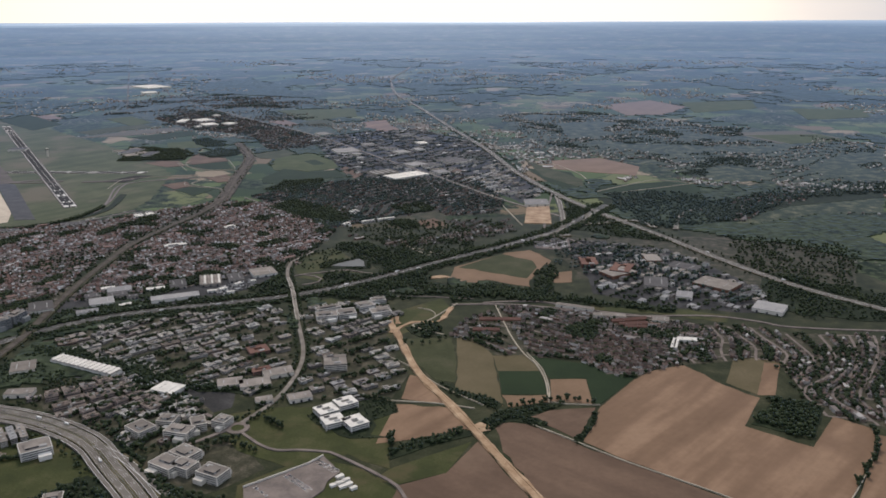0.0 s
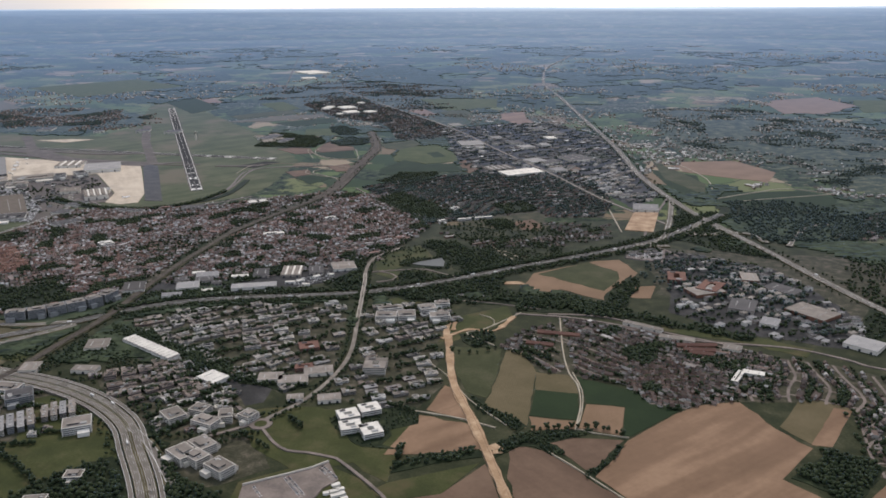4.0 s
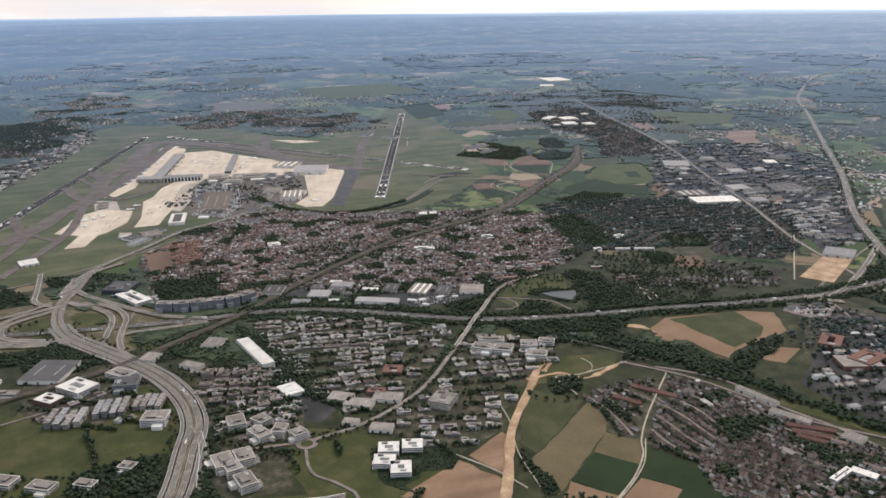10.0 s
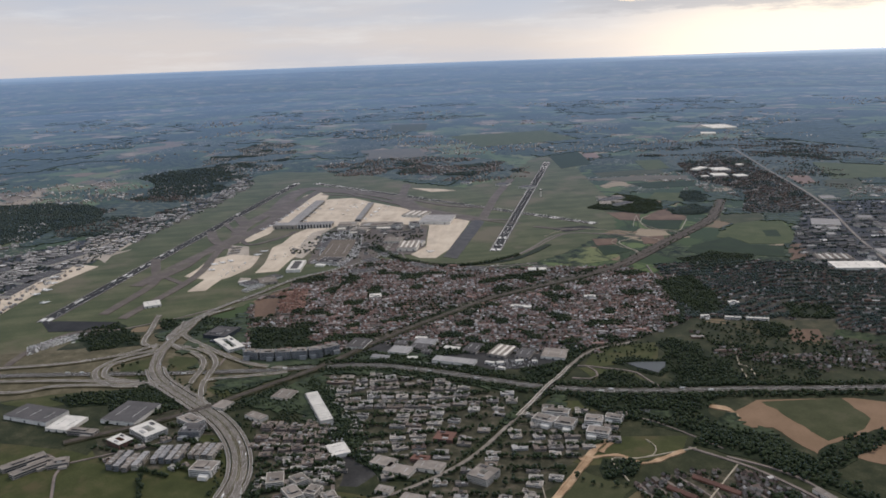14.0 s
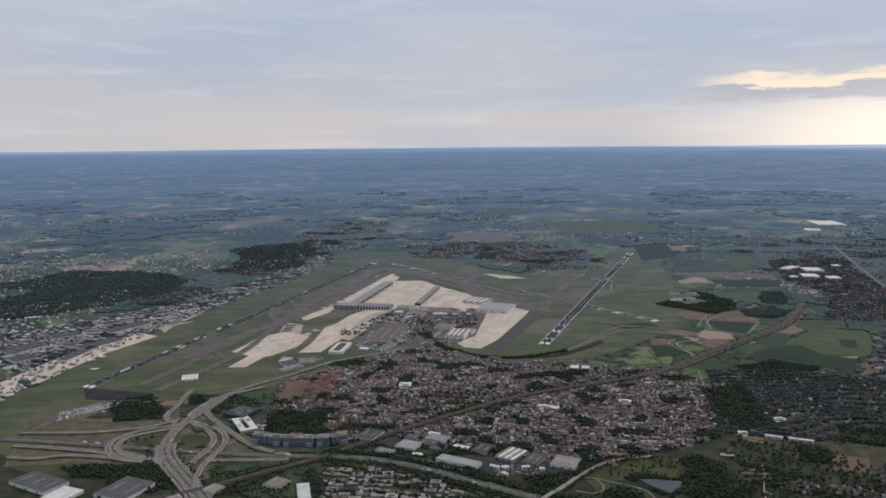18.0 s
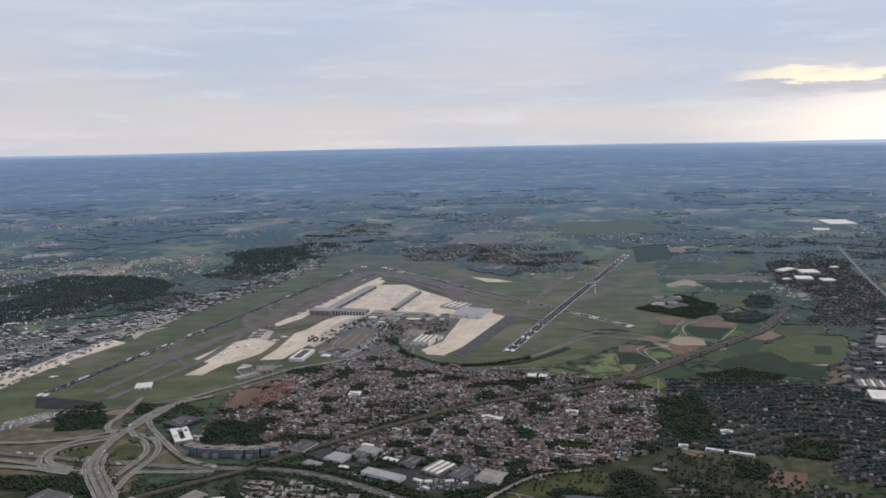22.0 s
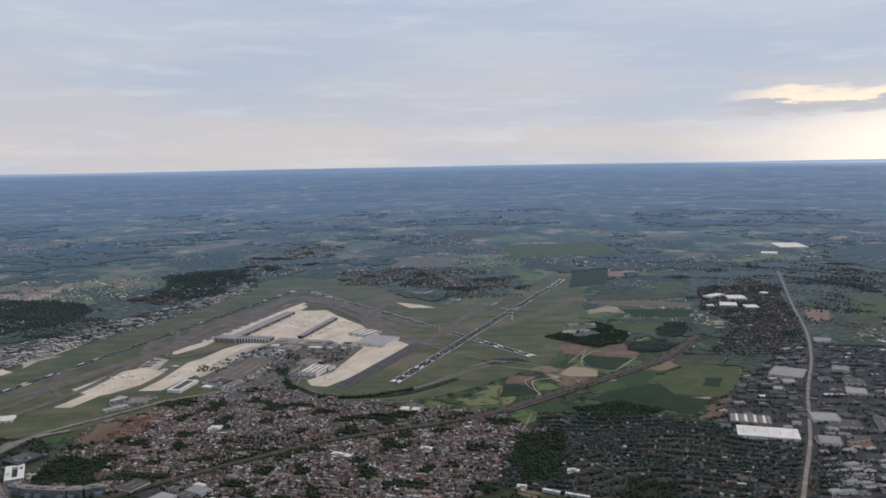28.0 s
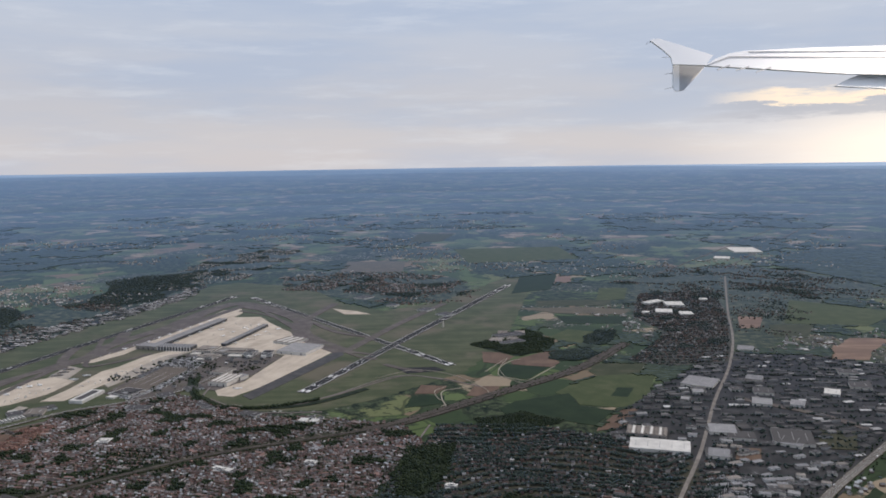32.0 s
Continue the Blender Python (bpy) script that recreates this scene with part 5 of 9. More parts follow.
CARGO_APRONS += [("grey paved edge of the apron", [(-271.8, 318), (-285.1, 337.9), (-305.2, 362.7), (-305.9, 380.8), (-297.6, 364.5), (-271, 338.2), (-256.6, 317.7)])]
CARGO_APRONS += [("beige concrete apron beyond the runway", [(-385.8, 253.6), (-403.7, 271.6), (-392.9, 284.4), (-372.3, 263.1), (-359.1, 249.8)])]
CARGO_APRONS += [("narrow beige apron beyond the runway", [(-362.1, 250.2), (-358.2, 271.4), (-353.1, 257.0), (-340.4, 247.1)])]
CARGO_APRONS += [("small concrete pad beside the freight road", [(-243.4, 268.7), (-250.1, 274.9), (-245.2, 277.9), (-238.6, 271.7)])]
CARGO_APRONS += [("grey paved yard between the aprons", [(-298.4, 297.5), (-318.6, 312.3), (-306.0, 317.2), (-283.6, 302.4)])]
for label, poly in CARGO_APRONS:
    patch_of("apron", poly, "concrete_apron" if "long" in label else "cargo_concrete", label, category="apron")
for label, poly in APRONS:
    patch_of("apron", poly, "concrete_apron", label, category="apron")
patch_of("apron", [(-196.8, 365.8), (-187.7, 366.6), (-237.7, 447.7), (-250.6, 452.5)], "asphalt", "dark asphalt strip along the apron", category="apron")
patch_of("apron", [(-258.4, 181.8), (-243.1, 178.5), (-230.2, 190.2), (-231.5, 203.3), (-253.7, 187.8)], "runway_asphalt", "dark asphalt turning pad at the runway's end", category="apron")
patch_of("apron", [(-192.1, 454), (-179.8, 472.3), (-169.9, 472.7), (-178.2, 452.1)], "runway_asphalt", "dark asphalt pad beside the short runway end", category="apron")
APRON_Z = LEVEL[0]
patch_of("terminal_ground", [(-246, 312.8), (-272.4, 340.6), (-297.8, 366.5), (-305.2, 386.4), (-282.3, 407.8), (-258.8, 418.3), (-244.4, 401.8), (-221.5, 377.1), (-214.3, 358.9), (-228.9, 350.3), (-222.9, 320.6)], "taxiway_asphalt", "grey roads and car parks before the terminal", category="ground")


def runway(a, b, width, label, bars, edge=0.26, once=()):
    z = lift_next() + 0.012
    LEVEL[0] += 0.02
    line = [(a[0] + (b[0] - a[0]) * i / 60, a[1] + (b[1] - a[1]) * i / 60) for i in range(61)]
    ob = ribbon("runway", line, width, z, "runway_asphalt", thick=0.05)
    tagged(ob, label, "runway", kind="structure")
    ribbon("shoulder", line, width * 1.2, z - 0.01, "taxiway_asphalt", ob, thick=z)
    for side in (-1, 1):
        ribbon("edge_line", shifted(line, side * width * 0.46), edge, z + 0.006, "white_paint", ob)
    dashes("centre_line", curve_through(line, 1.0), 0.2, z + 0.006, "white_paint", 3.0, 3.0, ob)
    t = (Vector(b) - Vector(a)).normalized()
    s = Vector((-t.y, t.x))
    for along, length, gap in once:
        c = Vector(a) + t * along + s * gap
        v, f = box_data(c.x, c.y, z, length, 0.9, 0.012, math.atan2(t.y, t.x))
        link_mesh("runway_marking", v, f, "white_paint", ob)
    for end, way in ((Vector(a), t), (Vector(b), -t)):
        for along, length, gap, w in bars:
            for side in (-1, 1):
                c = end + way * (along + length / 2) + s * side * gap
                v, f = box_data(c.x, c.y, z, length, w, 0.012, math.atan2(way.y, way.x))
                link_mesh("runway_marking", v, f, "white_paint", ob)


BARS = [(2, 3.5, 1.5, 1.9), (13, 2.6, 1.3, 0.8), (30, 5.0, 1.4, 1.1), (46, 2.6, 1.3, 0.7), (62, 2.6, 1.3, 0.5)]
runway(*RUNWAYS[0], 5.6, "long dark asphalt runway with white markings", BARS[:1], 0.1, [(30.9, 7, 1.2), (64.3, 4, 2), (75.6, 4, 2), (74.6, 5, -1.0), (93.0, 5, 1.5), (98.5, 4, -0.6), (117.3, 5, 2), (128.5, 4, 1.2), (234.9, 5, 2), (323.9, 6, 2), (347.1, 6, 2)])
runway(*RUNWAYS[1], 5.0, "dark asphalt runway crossing the airfield", BARS, 0.3)
runway(*RUNWAY_ENDS, 5.6, "dark asphalt runway with white threshold bars", BARS)
for line, w in (([(-371.8, 379), (-427, 436.8), (-444.4, 467.3), (-425.7, 475.9), (-380.5, 479), (-342.3, 474.8), (-315.5, 458.9), (-289.1, 452), (-245.3, 450.8)], 13.0), ([(-247.6, 203.5), (-271.2, 236.5), (-282.9, 248.2), (-293.7, 269), (-320.1, 300.9), (-338.2, 330.4), (-361.3, 352.5), (-407.7, 425)], 4.6), ([(-338.2, 330.4), (-361.3, 352.5), (-407.7, 425)], 9.5), ([(-333.1, 594.2), (-293.4, 526.6), (-265.9, 485.3), (-242.3, 449.9)], 6.0), ([(-391.2, 529), (-359.1, 492.3), (-337.9, 465.4)], 6.5), ([(-323.6, 268.3), (-300, 256), (-285.3, 249.5)], 5.0), ([(-363.1, 327.1), (-336.9, 313.8), (-310.9, 307.4)], 6.0), ([(-389.7, 364.9), (-362.1, 352)], 8.0), ([(-425.1, 465), (-390.9, 475.2), (-347.8, 480), (-297.6, 476.1), (-265.9, 485.3)], 4.5), ([(-203, 453.5), (-190, 456), (-176, 461)], 3.5)):
    ob = ribbon("taxiway", curve_through(line, 4.0), w, lift_next(), "taxiway_asphalt", thick=0.3)
    tagged(ob, "broad brown-grey asphalt taxiway between the grass", "taxiway", kind="structure")
TAXIWAYS = []
TAXIWAYS += [[(-212.9, 150.2), (-225.6, 164.3), (-233, 183), (-224.3, 197.7)], [(-413.4, 457), (-373.3, 466.6), (-296.6, 458.4), (-234.4, 451.8), (-214.9, 456.4)]]
TAXIWAYS += [[(-377.5, 513.2), (-330.7, 466.8), (-312.2, 451.6)], [(-306.9, 258.3), (-288.4, 253), (-262.3, 251.1)], [(-379.9, 347.7), (-356.6, 338.4), (-330.1, 331.1)]]
for line in TAXIWAYS:
    ob = ribbon("taxiway", curve_through(line, 4.0), 3.0, lift_next(), "taxiway_asphalt", thick=0.3)
    tagged(ob, "brownish grey asphalt taxiway across the grass", "taxiway", kind="structure")
for line, w in (([(-279.3, 234.5), (-313.3, 292.9), (-328.9, 327.5), (-389, 409), (-430.8, 469.1)], 7.0), ([(-235, 205.9), (-270.6, 261.4), (-317.2, 307.7), (-346, 358.3), (-406.8, 436.9)], 4.4), ([(-452.8, 464.3), (-399.4, 470.2), (-306.7, 456.7), (-251.6, 452.6), (-226.5, 460.8)], 3.6), ([(-330.3, 326.8), (-308.9, 320.6), (-310.4, 344.9), (-316.7, 358.6)], 3.0)):
    ob = ribbon("taxiway", curve_through(line, 4.0), w, lift_next(), "taxiway_asphalt", thick=0.4)
    tagged(ob, "broad brownish grey taxiway beside the runway", "taxiway", kind="structure")
for line in ([(-185.6, 355.8), (-168.3, 368.6), (-167.6, 400.6), (-175.3, 438), (-173.4, 451.7), (-156.6, 460)], [(-202.4, 351.4), (-183.1, 355.5), (-166.3, 374), (-168.7, 401.1), (-177.9, 443.2), (-161.3, 458.8), (-133.1, 466.8)], [(-226.2, 183.6), (-217.1, 215.6), (-215, 240), (-216.3, 285.7), (-221.4, 334.5), (-231.7, 363.7), (-206, 348.7), (-188, 345.8), (-164.8, 362.4), (-148, 383.9)]):
    ob = ribbon("perimeter_road", curve_through(line, 3.0), 0.9, lift_next(), "street_paving", thick=0.3)
    tagged(ob, "narrow paved perimeter road along the airfield fence", "road", kind="structure")


# ---- roads, railway ----
def motorway(name, pts, label, half=1.5, z=0.42, middle=0.35, lift=None, mat="asphalt"):
    line = curve_through(pts, 2.5)
    zs = z if lift is None else [z + lift(q) for q in line]
    up = (lambda d: zs + d) if lift is None else (lambda d: [k + d for k in zs])
    verge = ribbon(name, line, 2 * half + middle + 0.4, up(-0.04), "verge", thick=z)
    tagged(verge, label, "road", kind="structure")
    for side in (-1, 1):
        mid = shifted(line, side * (half + middle) / 2)
        ribbon("carriageway", mid, half, up(0.0), mat, verge)
        for off in (-0.46, 0.46):
            ribbon("edge_line", shifted(mid, off * half), 0.03, up(0.012), "white_paint", verge)
        if lift is None:
            for off in (-0.15, 0.17):
                dashes("lane_line", curve_through(shifted(mid, off * half), 1.1), 0.04, z + 0.012, "white_paint", 1.1, 1.1, verge)
    ribbon("crash_barrier", line, 0.04, up(0.1), "metal_unit", verge, thick=0.1)
    return line


MW = motorway("motorway", MOTORWAY, "busy multi-lane motorway in a wooded cutting")
DG = motorway("motorway", DIAGONAL, "straight motorway running to the horizon", half=1.35, z=0.46, mat="pale_asphalt")
CV = motorway("motorway", CURVE, "wide curved motorway sweeping from the junction", half=1.45, middle=0.9, z=0.6, mat="pale_asphalt")
bend = curve_through(CURVE[4:], 2.5)
for off in (-2.95, 2.95):
    side = ribbon("collector_road", shifted(bend, off), 1.0, 0.585, "pale_asphalt", thick=0.5)
    tagged(side, "two-lane collector road beside the curved motorway", "road", kind="structure")
    for d in (-0.44, 0.44):
        ribbon("edge_line", shifted(bend, off + d), 0.06, 0.595, "white_paint", side)
motorway("access_road", ACCESS, "dual carriageway from the junction to the terminal", half=1.0, middle=0.3, z=0.52, mat="pale_asphalt")
RAMPS = []
RAMPS += [[(-121.1, 178.3), (-130.2, 181.9), (-140.5, 188.2), (-148.5, 196), (-154.8, 202.3), (-163.5, 206.3), (-172.5, 207), (-180.7, 204.4), (-188.7, 201.2)], [(-191.1, 203.3), (-180, 202.2), (-171.6, 203.4), (-161.6, 201.4), (-154.3, 196), (-148.5, 189.6), (-141.6, 183)], [(-208.3, 220.8), (-200.2, 214.6), (-189.4, 210.8), (-174.2, 209.8), (-154.7, 209.4), (-142.8, 210.9), (-131.2, 215.9)]]
RAMPS += [[(-185.7, 197.2), (-188.6, 184.3), (-186.5, 175.9), (-182.8, 171), (-174.8, 168), (-164.4, 169.4), (-152.8, 179.2)], [(-183.3, 194.7), (-184.8, 179.7), (-180.7, 173.6), (-171.8, 171.3), (-154.6, 180.2)], [(-215.6, 147.9), (-201.2, 165.3), (-195.2, 175.8), (-191.1, 186.7), (-191.2, 199.3)], [(-192.2, 139.2), (-184.5, 146.7), (-180.9, 155.3), (-170.2, 165.5), (-152.7, 178.1)], [(-202.7, 143.1), (-188.4, 155.8), (-172.7, 167.7), (-155.3, 178.6)], [(-145, 191.4), (-136.9, 201.7), (-127.9, 213.9)]]
RAMPS += [[(-76.2, 160.5), (-66.5, 153.4), (-52.7, 139.2)], [(-204.2, 221.9), (-208.7, 232.9), (-208.5, 244)], [(-225.9, 218.2), (-209.1, 205.6), (-197.3, 196.6), (-188.1, 197)]]
RAMPS += [[(57.5, 357.5), (67.1, 354.3), (86.1, 360.2), (93, 347)], [(59.1, 417), (56, 373.6), (50.9, 342.7), (42, 333.5), (54.1, 335.2)], [(63, 352.3), (69.2, 373.4), (76.7, 364.6)], [(100.9, 344), (105.6, 356.8), (113.9, 375.1), (123.4, 381.8)]]
for k, line in enumerate(RAMPS):
    z = 0.54 + 0.004 * k
    tagged(ribbon("embankment", curve_through(line, 2.0), 2.9, z - 0.03, "verge", thick=z), "grassy bank under a slip road", "bank", kind="structure")
    ob = ribbon("slip_road", curve_through(line, 2.0), 1.75, z, "pale_asphalt")
    tagged(ob, "curved grey slip road of the junction", "road", kind="structure")
    for off in (-0.78, 0.78):
        ribbon("edge_line", shifted(curve_through(line, 2.0), off), 0.09, z + 0.012, "white_paint", ob)
ROADS = []
ROADS += [("avenue", AVENUE, 1.6, "pale_road", "pale avenue crossing the motorway")]
SLIPS = [[(-53.7, 281.0), (-50.0, 283.3), (-45.7, 284.7), (-40.9, 286.6), (-35.2, 287.9), (-28.0, 284.4), (-19.0, 280.6)], [(-50.4, 282.3), (-46.0, 280.6), (-43.4, 277.7), (-44.0, 274.0), (-49.0, 271.0)]]
for line in SLIPS:
    ROADS += [("road", line, 0.9, "street_paving", "pale slip road from the avenue to the motorway")]
ROADS += [("road", [(-19.8, 257.4), (-13.4, 258.6), (-7.9, 258.4), (0.4, 257.4), (10.3, 255.6)], 0.6, "street_paving", "narrow lane past the park")]
ROADS += [("track", [(-22.9, 333.1), (-18.9, 327.5), (-12.1, 315.8), (-5.2, 306.2)], 0.9, "gravel_track", "pale lane between allotments")]
ROADS += [("track", [(-12.1, 315.8), (-8.6, 315.3), (-2.9, 308.6)], 0.9, "gravel_track", "pale lane between allotments")]
ROADS += [("road", [(-46.1, 166.9), (-40.5, 161.1), (-36.3, 158.6), (-31.9, 158.7), (-27.4, 158.2), (-24.6, 157.7), (-17.1, 151.8), (-13.2, 148.4), (-9.4, 144.5), (-6.9, 138.5)], 1.0, "street_paving", "pale curving lane from the roundabout past the car park")]
ROADS += [("road", [(-48.8, 167.9), (-54.5, 162.5), (-59.9, 156.8), (-60.5, 148.2)] + [(-60, 138)], 1.3, "street_paving", "pale road from the roundabout to the motorway")]
ROADS += [("road", [(-50.4, 170.7), (-64.8, 181.7), (-87.1, 193.8), (-105.9, 205), (-117.1, 210.6)], 1.3, "street_paving", "straight road between white works buildings")]
ROADS += [("road", NROAD, 1.2, "street_paving", "main road through the village")]
ROADS += [("road", [(12.9, 252), (24.2, 253.4), (33.9, 252.1), (48.6, 244), (62.8, 239.1), (77.9, 231.3)], 1.1, "street_paving", "village high street")]
ROADS += [("road", VILLAGE_ROAD, 0.5, "gravel_track", "pale village lane leading between fields")]
ROADS += [("road", STREET, 2.1, "pale_road", "long straight main road to the far town")]
ROADS += [("road", [(113.9, 375.1), (148.1, 398.5), (198, 429), (248.1, 451.1)] + [(330, 490)], 1.6, "asphalt", "grey country road through woods")]
ROADS += [("road", [(58.3, 425.9), (44.9, 348.9), (54.5, 326.6), (66.3, 303.8), (77.4, 285.3)], 1.4, "street_paving", "road past the works")]
ROADS += [("road", [(25.4, 417.5), (31.2, 379.6), (35.4, 352.7)], 0.7, "gravel_track", "dusty works road")]
ROADS += [("road", [(61, 431.1), (77.6, 430.9), (81.3, 462), (75.5, 488.5), (63.7, 518.2), (51.2, 540)], 0.8, "gravel_track", "pale farm lane")]
ROADS += [("road", [(80.9, 423.6), (101, 440.9), (119.6, 453.2), (139.4, 445)], 0.7, "gravel_track", "pale farm lane in dark fields")]
ROADS += [("road", [(84, 416.6), (110.8, 430.3), (139.4, 445)], 0.7, "gravel_track", "pale straight farm lane")]
ROADS += [("road", [(-650.4, 1748.7), (-319.8, 838.3)], 2.2, "taxiway_asphalt", "far straight road across the country")]
ROADS += [("road", [(-482.9, 1394.4), (-300.7, 922.7)], 2.0, "taxiway_asphalt", "far road across the country")]
ROADS += [("road", [(-131.8, 134.3), (-122.5, 134.4), (-117.6, 130.6), (-107.7, 125.8), (-97.4, 120.8)], 1.0, "street_paving", "pale lane between lawns")]
ROADS += [("road", [(-122.3, 134.6), (-117.1, 148), (-113.8, 156.4), (-112.6, 170.3)], 0.8, "street_paving", "service road between office blocks")]
ROADS += [("track", [(-13.8, 182.1), (-2, 180.6), (7.4, 177.8)], 0.7, "gravel_track", "pale field track")]
ROADS += [("track", [(23.2, 210.9), (26.3, 200), (26.6, 188.1), (25.7, 181.3)], 0.6, "gravel_track", "white field track")]
ROADS += [("track", [(26.1, 181), (29.4, 180), (37.8, 179.4)], 0.45, "gravel_track", "white field track")]
ROADS += [("track", [(20.1, 169.9), (27.1, 163.9), (37.6, 154.2), (47.5, 146.5), (55.6, 140), (64.1, 131.2)], 0.55, "gravel_track", "long pale track along a field")]
ROADS += [("track", [(92.8, 157.3), (85.7, 147.3), (78.5, 138.4)], 0.5, "gravel_track", "narrow lane beside a hedge")]
ROADS += [("track", [(-20.5, 213.9), (-9.8, 203.2), (-1, 190.3), (9.7, 179.5)], 0.5, "gravel_track", "thin field path")]
ROADS += [("track", [(0.1, 224.6), (-9.4, 231.8), (-4.3, 236.6), (4.6, 251.4)], 0.8, "gravel_track", "pale path in the park")]
ROADS += [("track", [(-8.1, 247.2), (-4.3, 245.4), (-2.3, 240.7), (-5.8, 233.7)], 0.5, "gravel_track", "curved park path")]
ROADS += [("track", [(-181.2, 435), (-181.5, 459), (-161.3, 469.1), (-129.5, 466.2), (-117, 458.3)], 0.6, "gravel_track", "pale airfield path")]
ROADS += [("track", [(-153.9, 486.7), (-168.4, 515.6), (-154.5, 497.9), (-135.3, 487.5), (-117.8, 488.3)], 0.5, "gravel_track", "white track round a dark field")]
ROADS += [("track", [(-161.8, 519.9), (-162.1, 512.3), (-155.2, 498.6), (-142.9, 487.5), (-134.2, 489.4), (-126.8, 492.7), (-131.8, 507.7), (-138.1, 524.0)], 0.9, "gravel_track", "white track round a dark green field")]
ROADS += [("track", [(-137.6, 456.8), (-139.7, 449.8), (-137.3, 444.7), (-126.0, 437.1), (-118.7, 433.4), (-115.6, 427.3)], 1.0, "gravel_track", "winding white farm lane")]
ROADS += [("track", [(-144.7, 453.1), (-142, 444.3), (-131.9, 438.3), (-121.6, 435), (-113.8, 420.8)], 0.6, "gravel_track", "winding pale farm lane")]
ROADS += [("road", [(-101.7, 411.7), (-82.4, 388.7), (-75.9, 380.1)], 1.0, "street_paving", "suburban road")]
ROADS += [("road", [(-142.7, 191.1), (-168.2, 218.9), (-189, 237), (-198.7, 248.3)], 0.9, "street_paving", "road under the railway")]
for name, line, width, mat, label in ROADS:
    ob = ribbon(name, curve_through(line, 2.0), width * (0.42 if name == "track" else 0.72), lift_next(), mat, thick=0.4, ragged=0.25 if "track" in mat else 0.0)
    tagged(ob, label, "road" if name != "track" else "track", kind="structure")
rail = curve_through(RAIL, 2.5)
tagged(ribbon("railway_bank", rail, 3.4, 0.44, "scrub", thick=0.44, ragged=0.35), "rough scrubby bank beside the railway", "bank", kind="structure")
ob = ribbon("railway", rail, 2.1, 0.62, "ballast", thick=0.62)
tagged(ob, "ballasted railway line on a low bank", "railway", kind="structure")
for off in (-0.78, -0.6, -0.25, -0.07, 0.25, 0.43):
    ribbon("rail", shifted(rail, off), 0.05, 0.65, "rusty_rail", ob)
far_rail = [q for q in rail if 385 < q[1] < 640]
for off in (-2.4, 2.4):
    side = ribbon("railway_siding", shifted(far_rail, off), 2.5, 0.5, "ballast", thick=0.5, ragged=0.3)
    tagged(side, "dark ballasted sidings beside the railway cutting", "railway", kind="structure")
    for d in (-0.4, -0.2, 0.3, 0.5):
        ribbon("rail", shifted(far_rail, off + d), 0.05, 0.53, "rusty_rail", side)
trench = curve_through(TRENCH, 1.5)
ob = ribbon("trench", trench, 2.2, lift_next(), "sand", thick=0.5, ragged=0.45)
tagged(ob, "sandy orange construction strip across the fields", "trench", kind="structure")
for off, w, h in ((-0.75, 0.4, 0.16), (0.8, 0.35, 0.11)):
    ribbon("spoil_bank", shifted(trench, off), w, LEVEL[0] + h, "sand", ob, thick=0.4, ragged=0.6)
for line, w in (([(-14.5, 227.1), (-16.5, 237.9), (-14.9, 240.3), (-13.7, 233.1)], 2.0), ([(6.4, 166.6), (8.4, 169.2), (9.6, 166.5)], 2.6), ([(-15.8, 226.2), (-9.4, 234.5), (-1.6, 235.3), (2.8, 247.8)], 1.3), ([(-4.6, 278.4), (2, 278.9), (8.4, 268.9)], 2.4)):
    ob = ribbon("bare_ground", curve_through(line, 1.2), w, lift_next(), "sand", thick=0.5, ragged=0.8)
    tagged(ob, "bare sandy building ground", "ground", kind="structure")
c = Vector((-47.0, 168.4))
ring = [(c.x + 2.1 * math.cos(i * math.pi / 14), c.y + 2.1 * math.sin(i * math.pi / 14)) for i in range(29)]
ob = ribbon("roundabout", ring, 1.2, lift_next(), "street_paving", thick=0.4)
tagged(ob, "roundabout with a grassed middle", "roundabout", kind="structure")
patch_of("grass", [(c.x + 1.5 * math.cos(i * math.pi / 8), c.y + 1.5 * math.sin(i * math.pi / 8)) for i in range(16)], "park_grass", "round grass island of the roundabout", category="grass")
patch_of("car_park", [(-40.0, 143.8), (-33.1, 149.0), (-28.3, 152.8), (-25.7, 155.9), (-21.4, 149.7), (-23.5, 146.2), (-23.9, 142.9), (-27.9, 136.9), (-38.1, 136.2)], "street_paving", "grey asphalt car park with white bays", category="car park")
CAR_PARK_Z = LEVEL[0]
patch_of("car_park", [(37.2, 316.4), (51.2, 312.9), (52.2, 329.8), (37.5, 324.8)], "street_paving", "car park full of cars", category="car park")
patch_of("works_yard", [(7.6, 535.1), (19.4, 543.2), (29.7, 523.0), (19.2, 513.6)], "scrub", "olive gravel yard beside a great hall", category="yard")
patch_of("works_yard", [(-1.4, 489.8), (5.5, 495.5), (12.6, 484.1), (5.5, 478.0)], "dark_soil", "reddish lot between sheds", category="yard")
siding = ribbon("railway_siding", curve_through([(-37.4, 548.3), (-24.5, 550.2), (-10.6, 553.0), (7.6, 553.1), (25.1, 550.1)], 4.0), 4.5, lift_next(), "taxiway_asphalt", thick=0.4)
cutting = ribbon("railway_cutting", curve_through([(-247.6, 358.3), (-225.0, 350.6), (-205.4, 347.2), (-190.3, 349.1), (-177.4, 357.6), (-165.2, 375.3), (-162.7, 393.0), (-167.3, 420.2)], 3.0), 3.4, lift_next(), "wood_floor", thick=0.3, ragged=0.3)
tagged(cutting, "overgrown railway cutting along the airfield edge", "railway", kind="structure")
tagged(siding, "broad grey siding through the industrial estate", "railway", kind="structure")
patch_of("works_yard", [(36.6, 356.7), (48.6, 355.5), (51.9, 390), (40.7, 387.7)], "sand", "dusty works yard", category="yard")
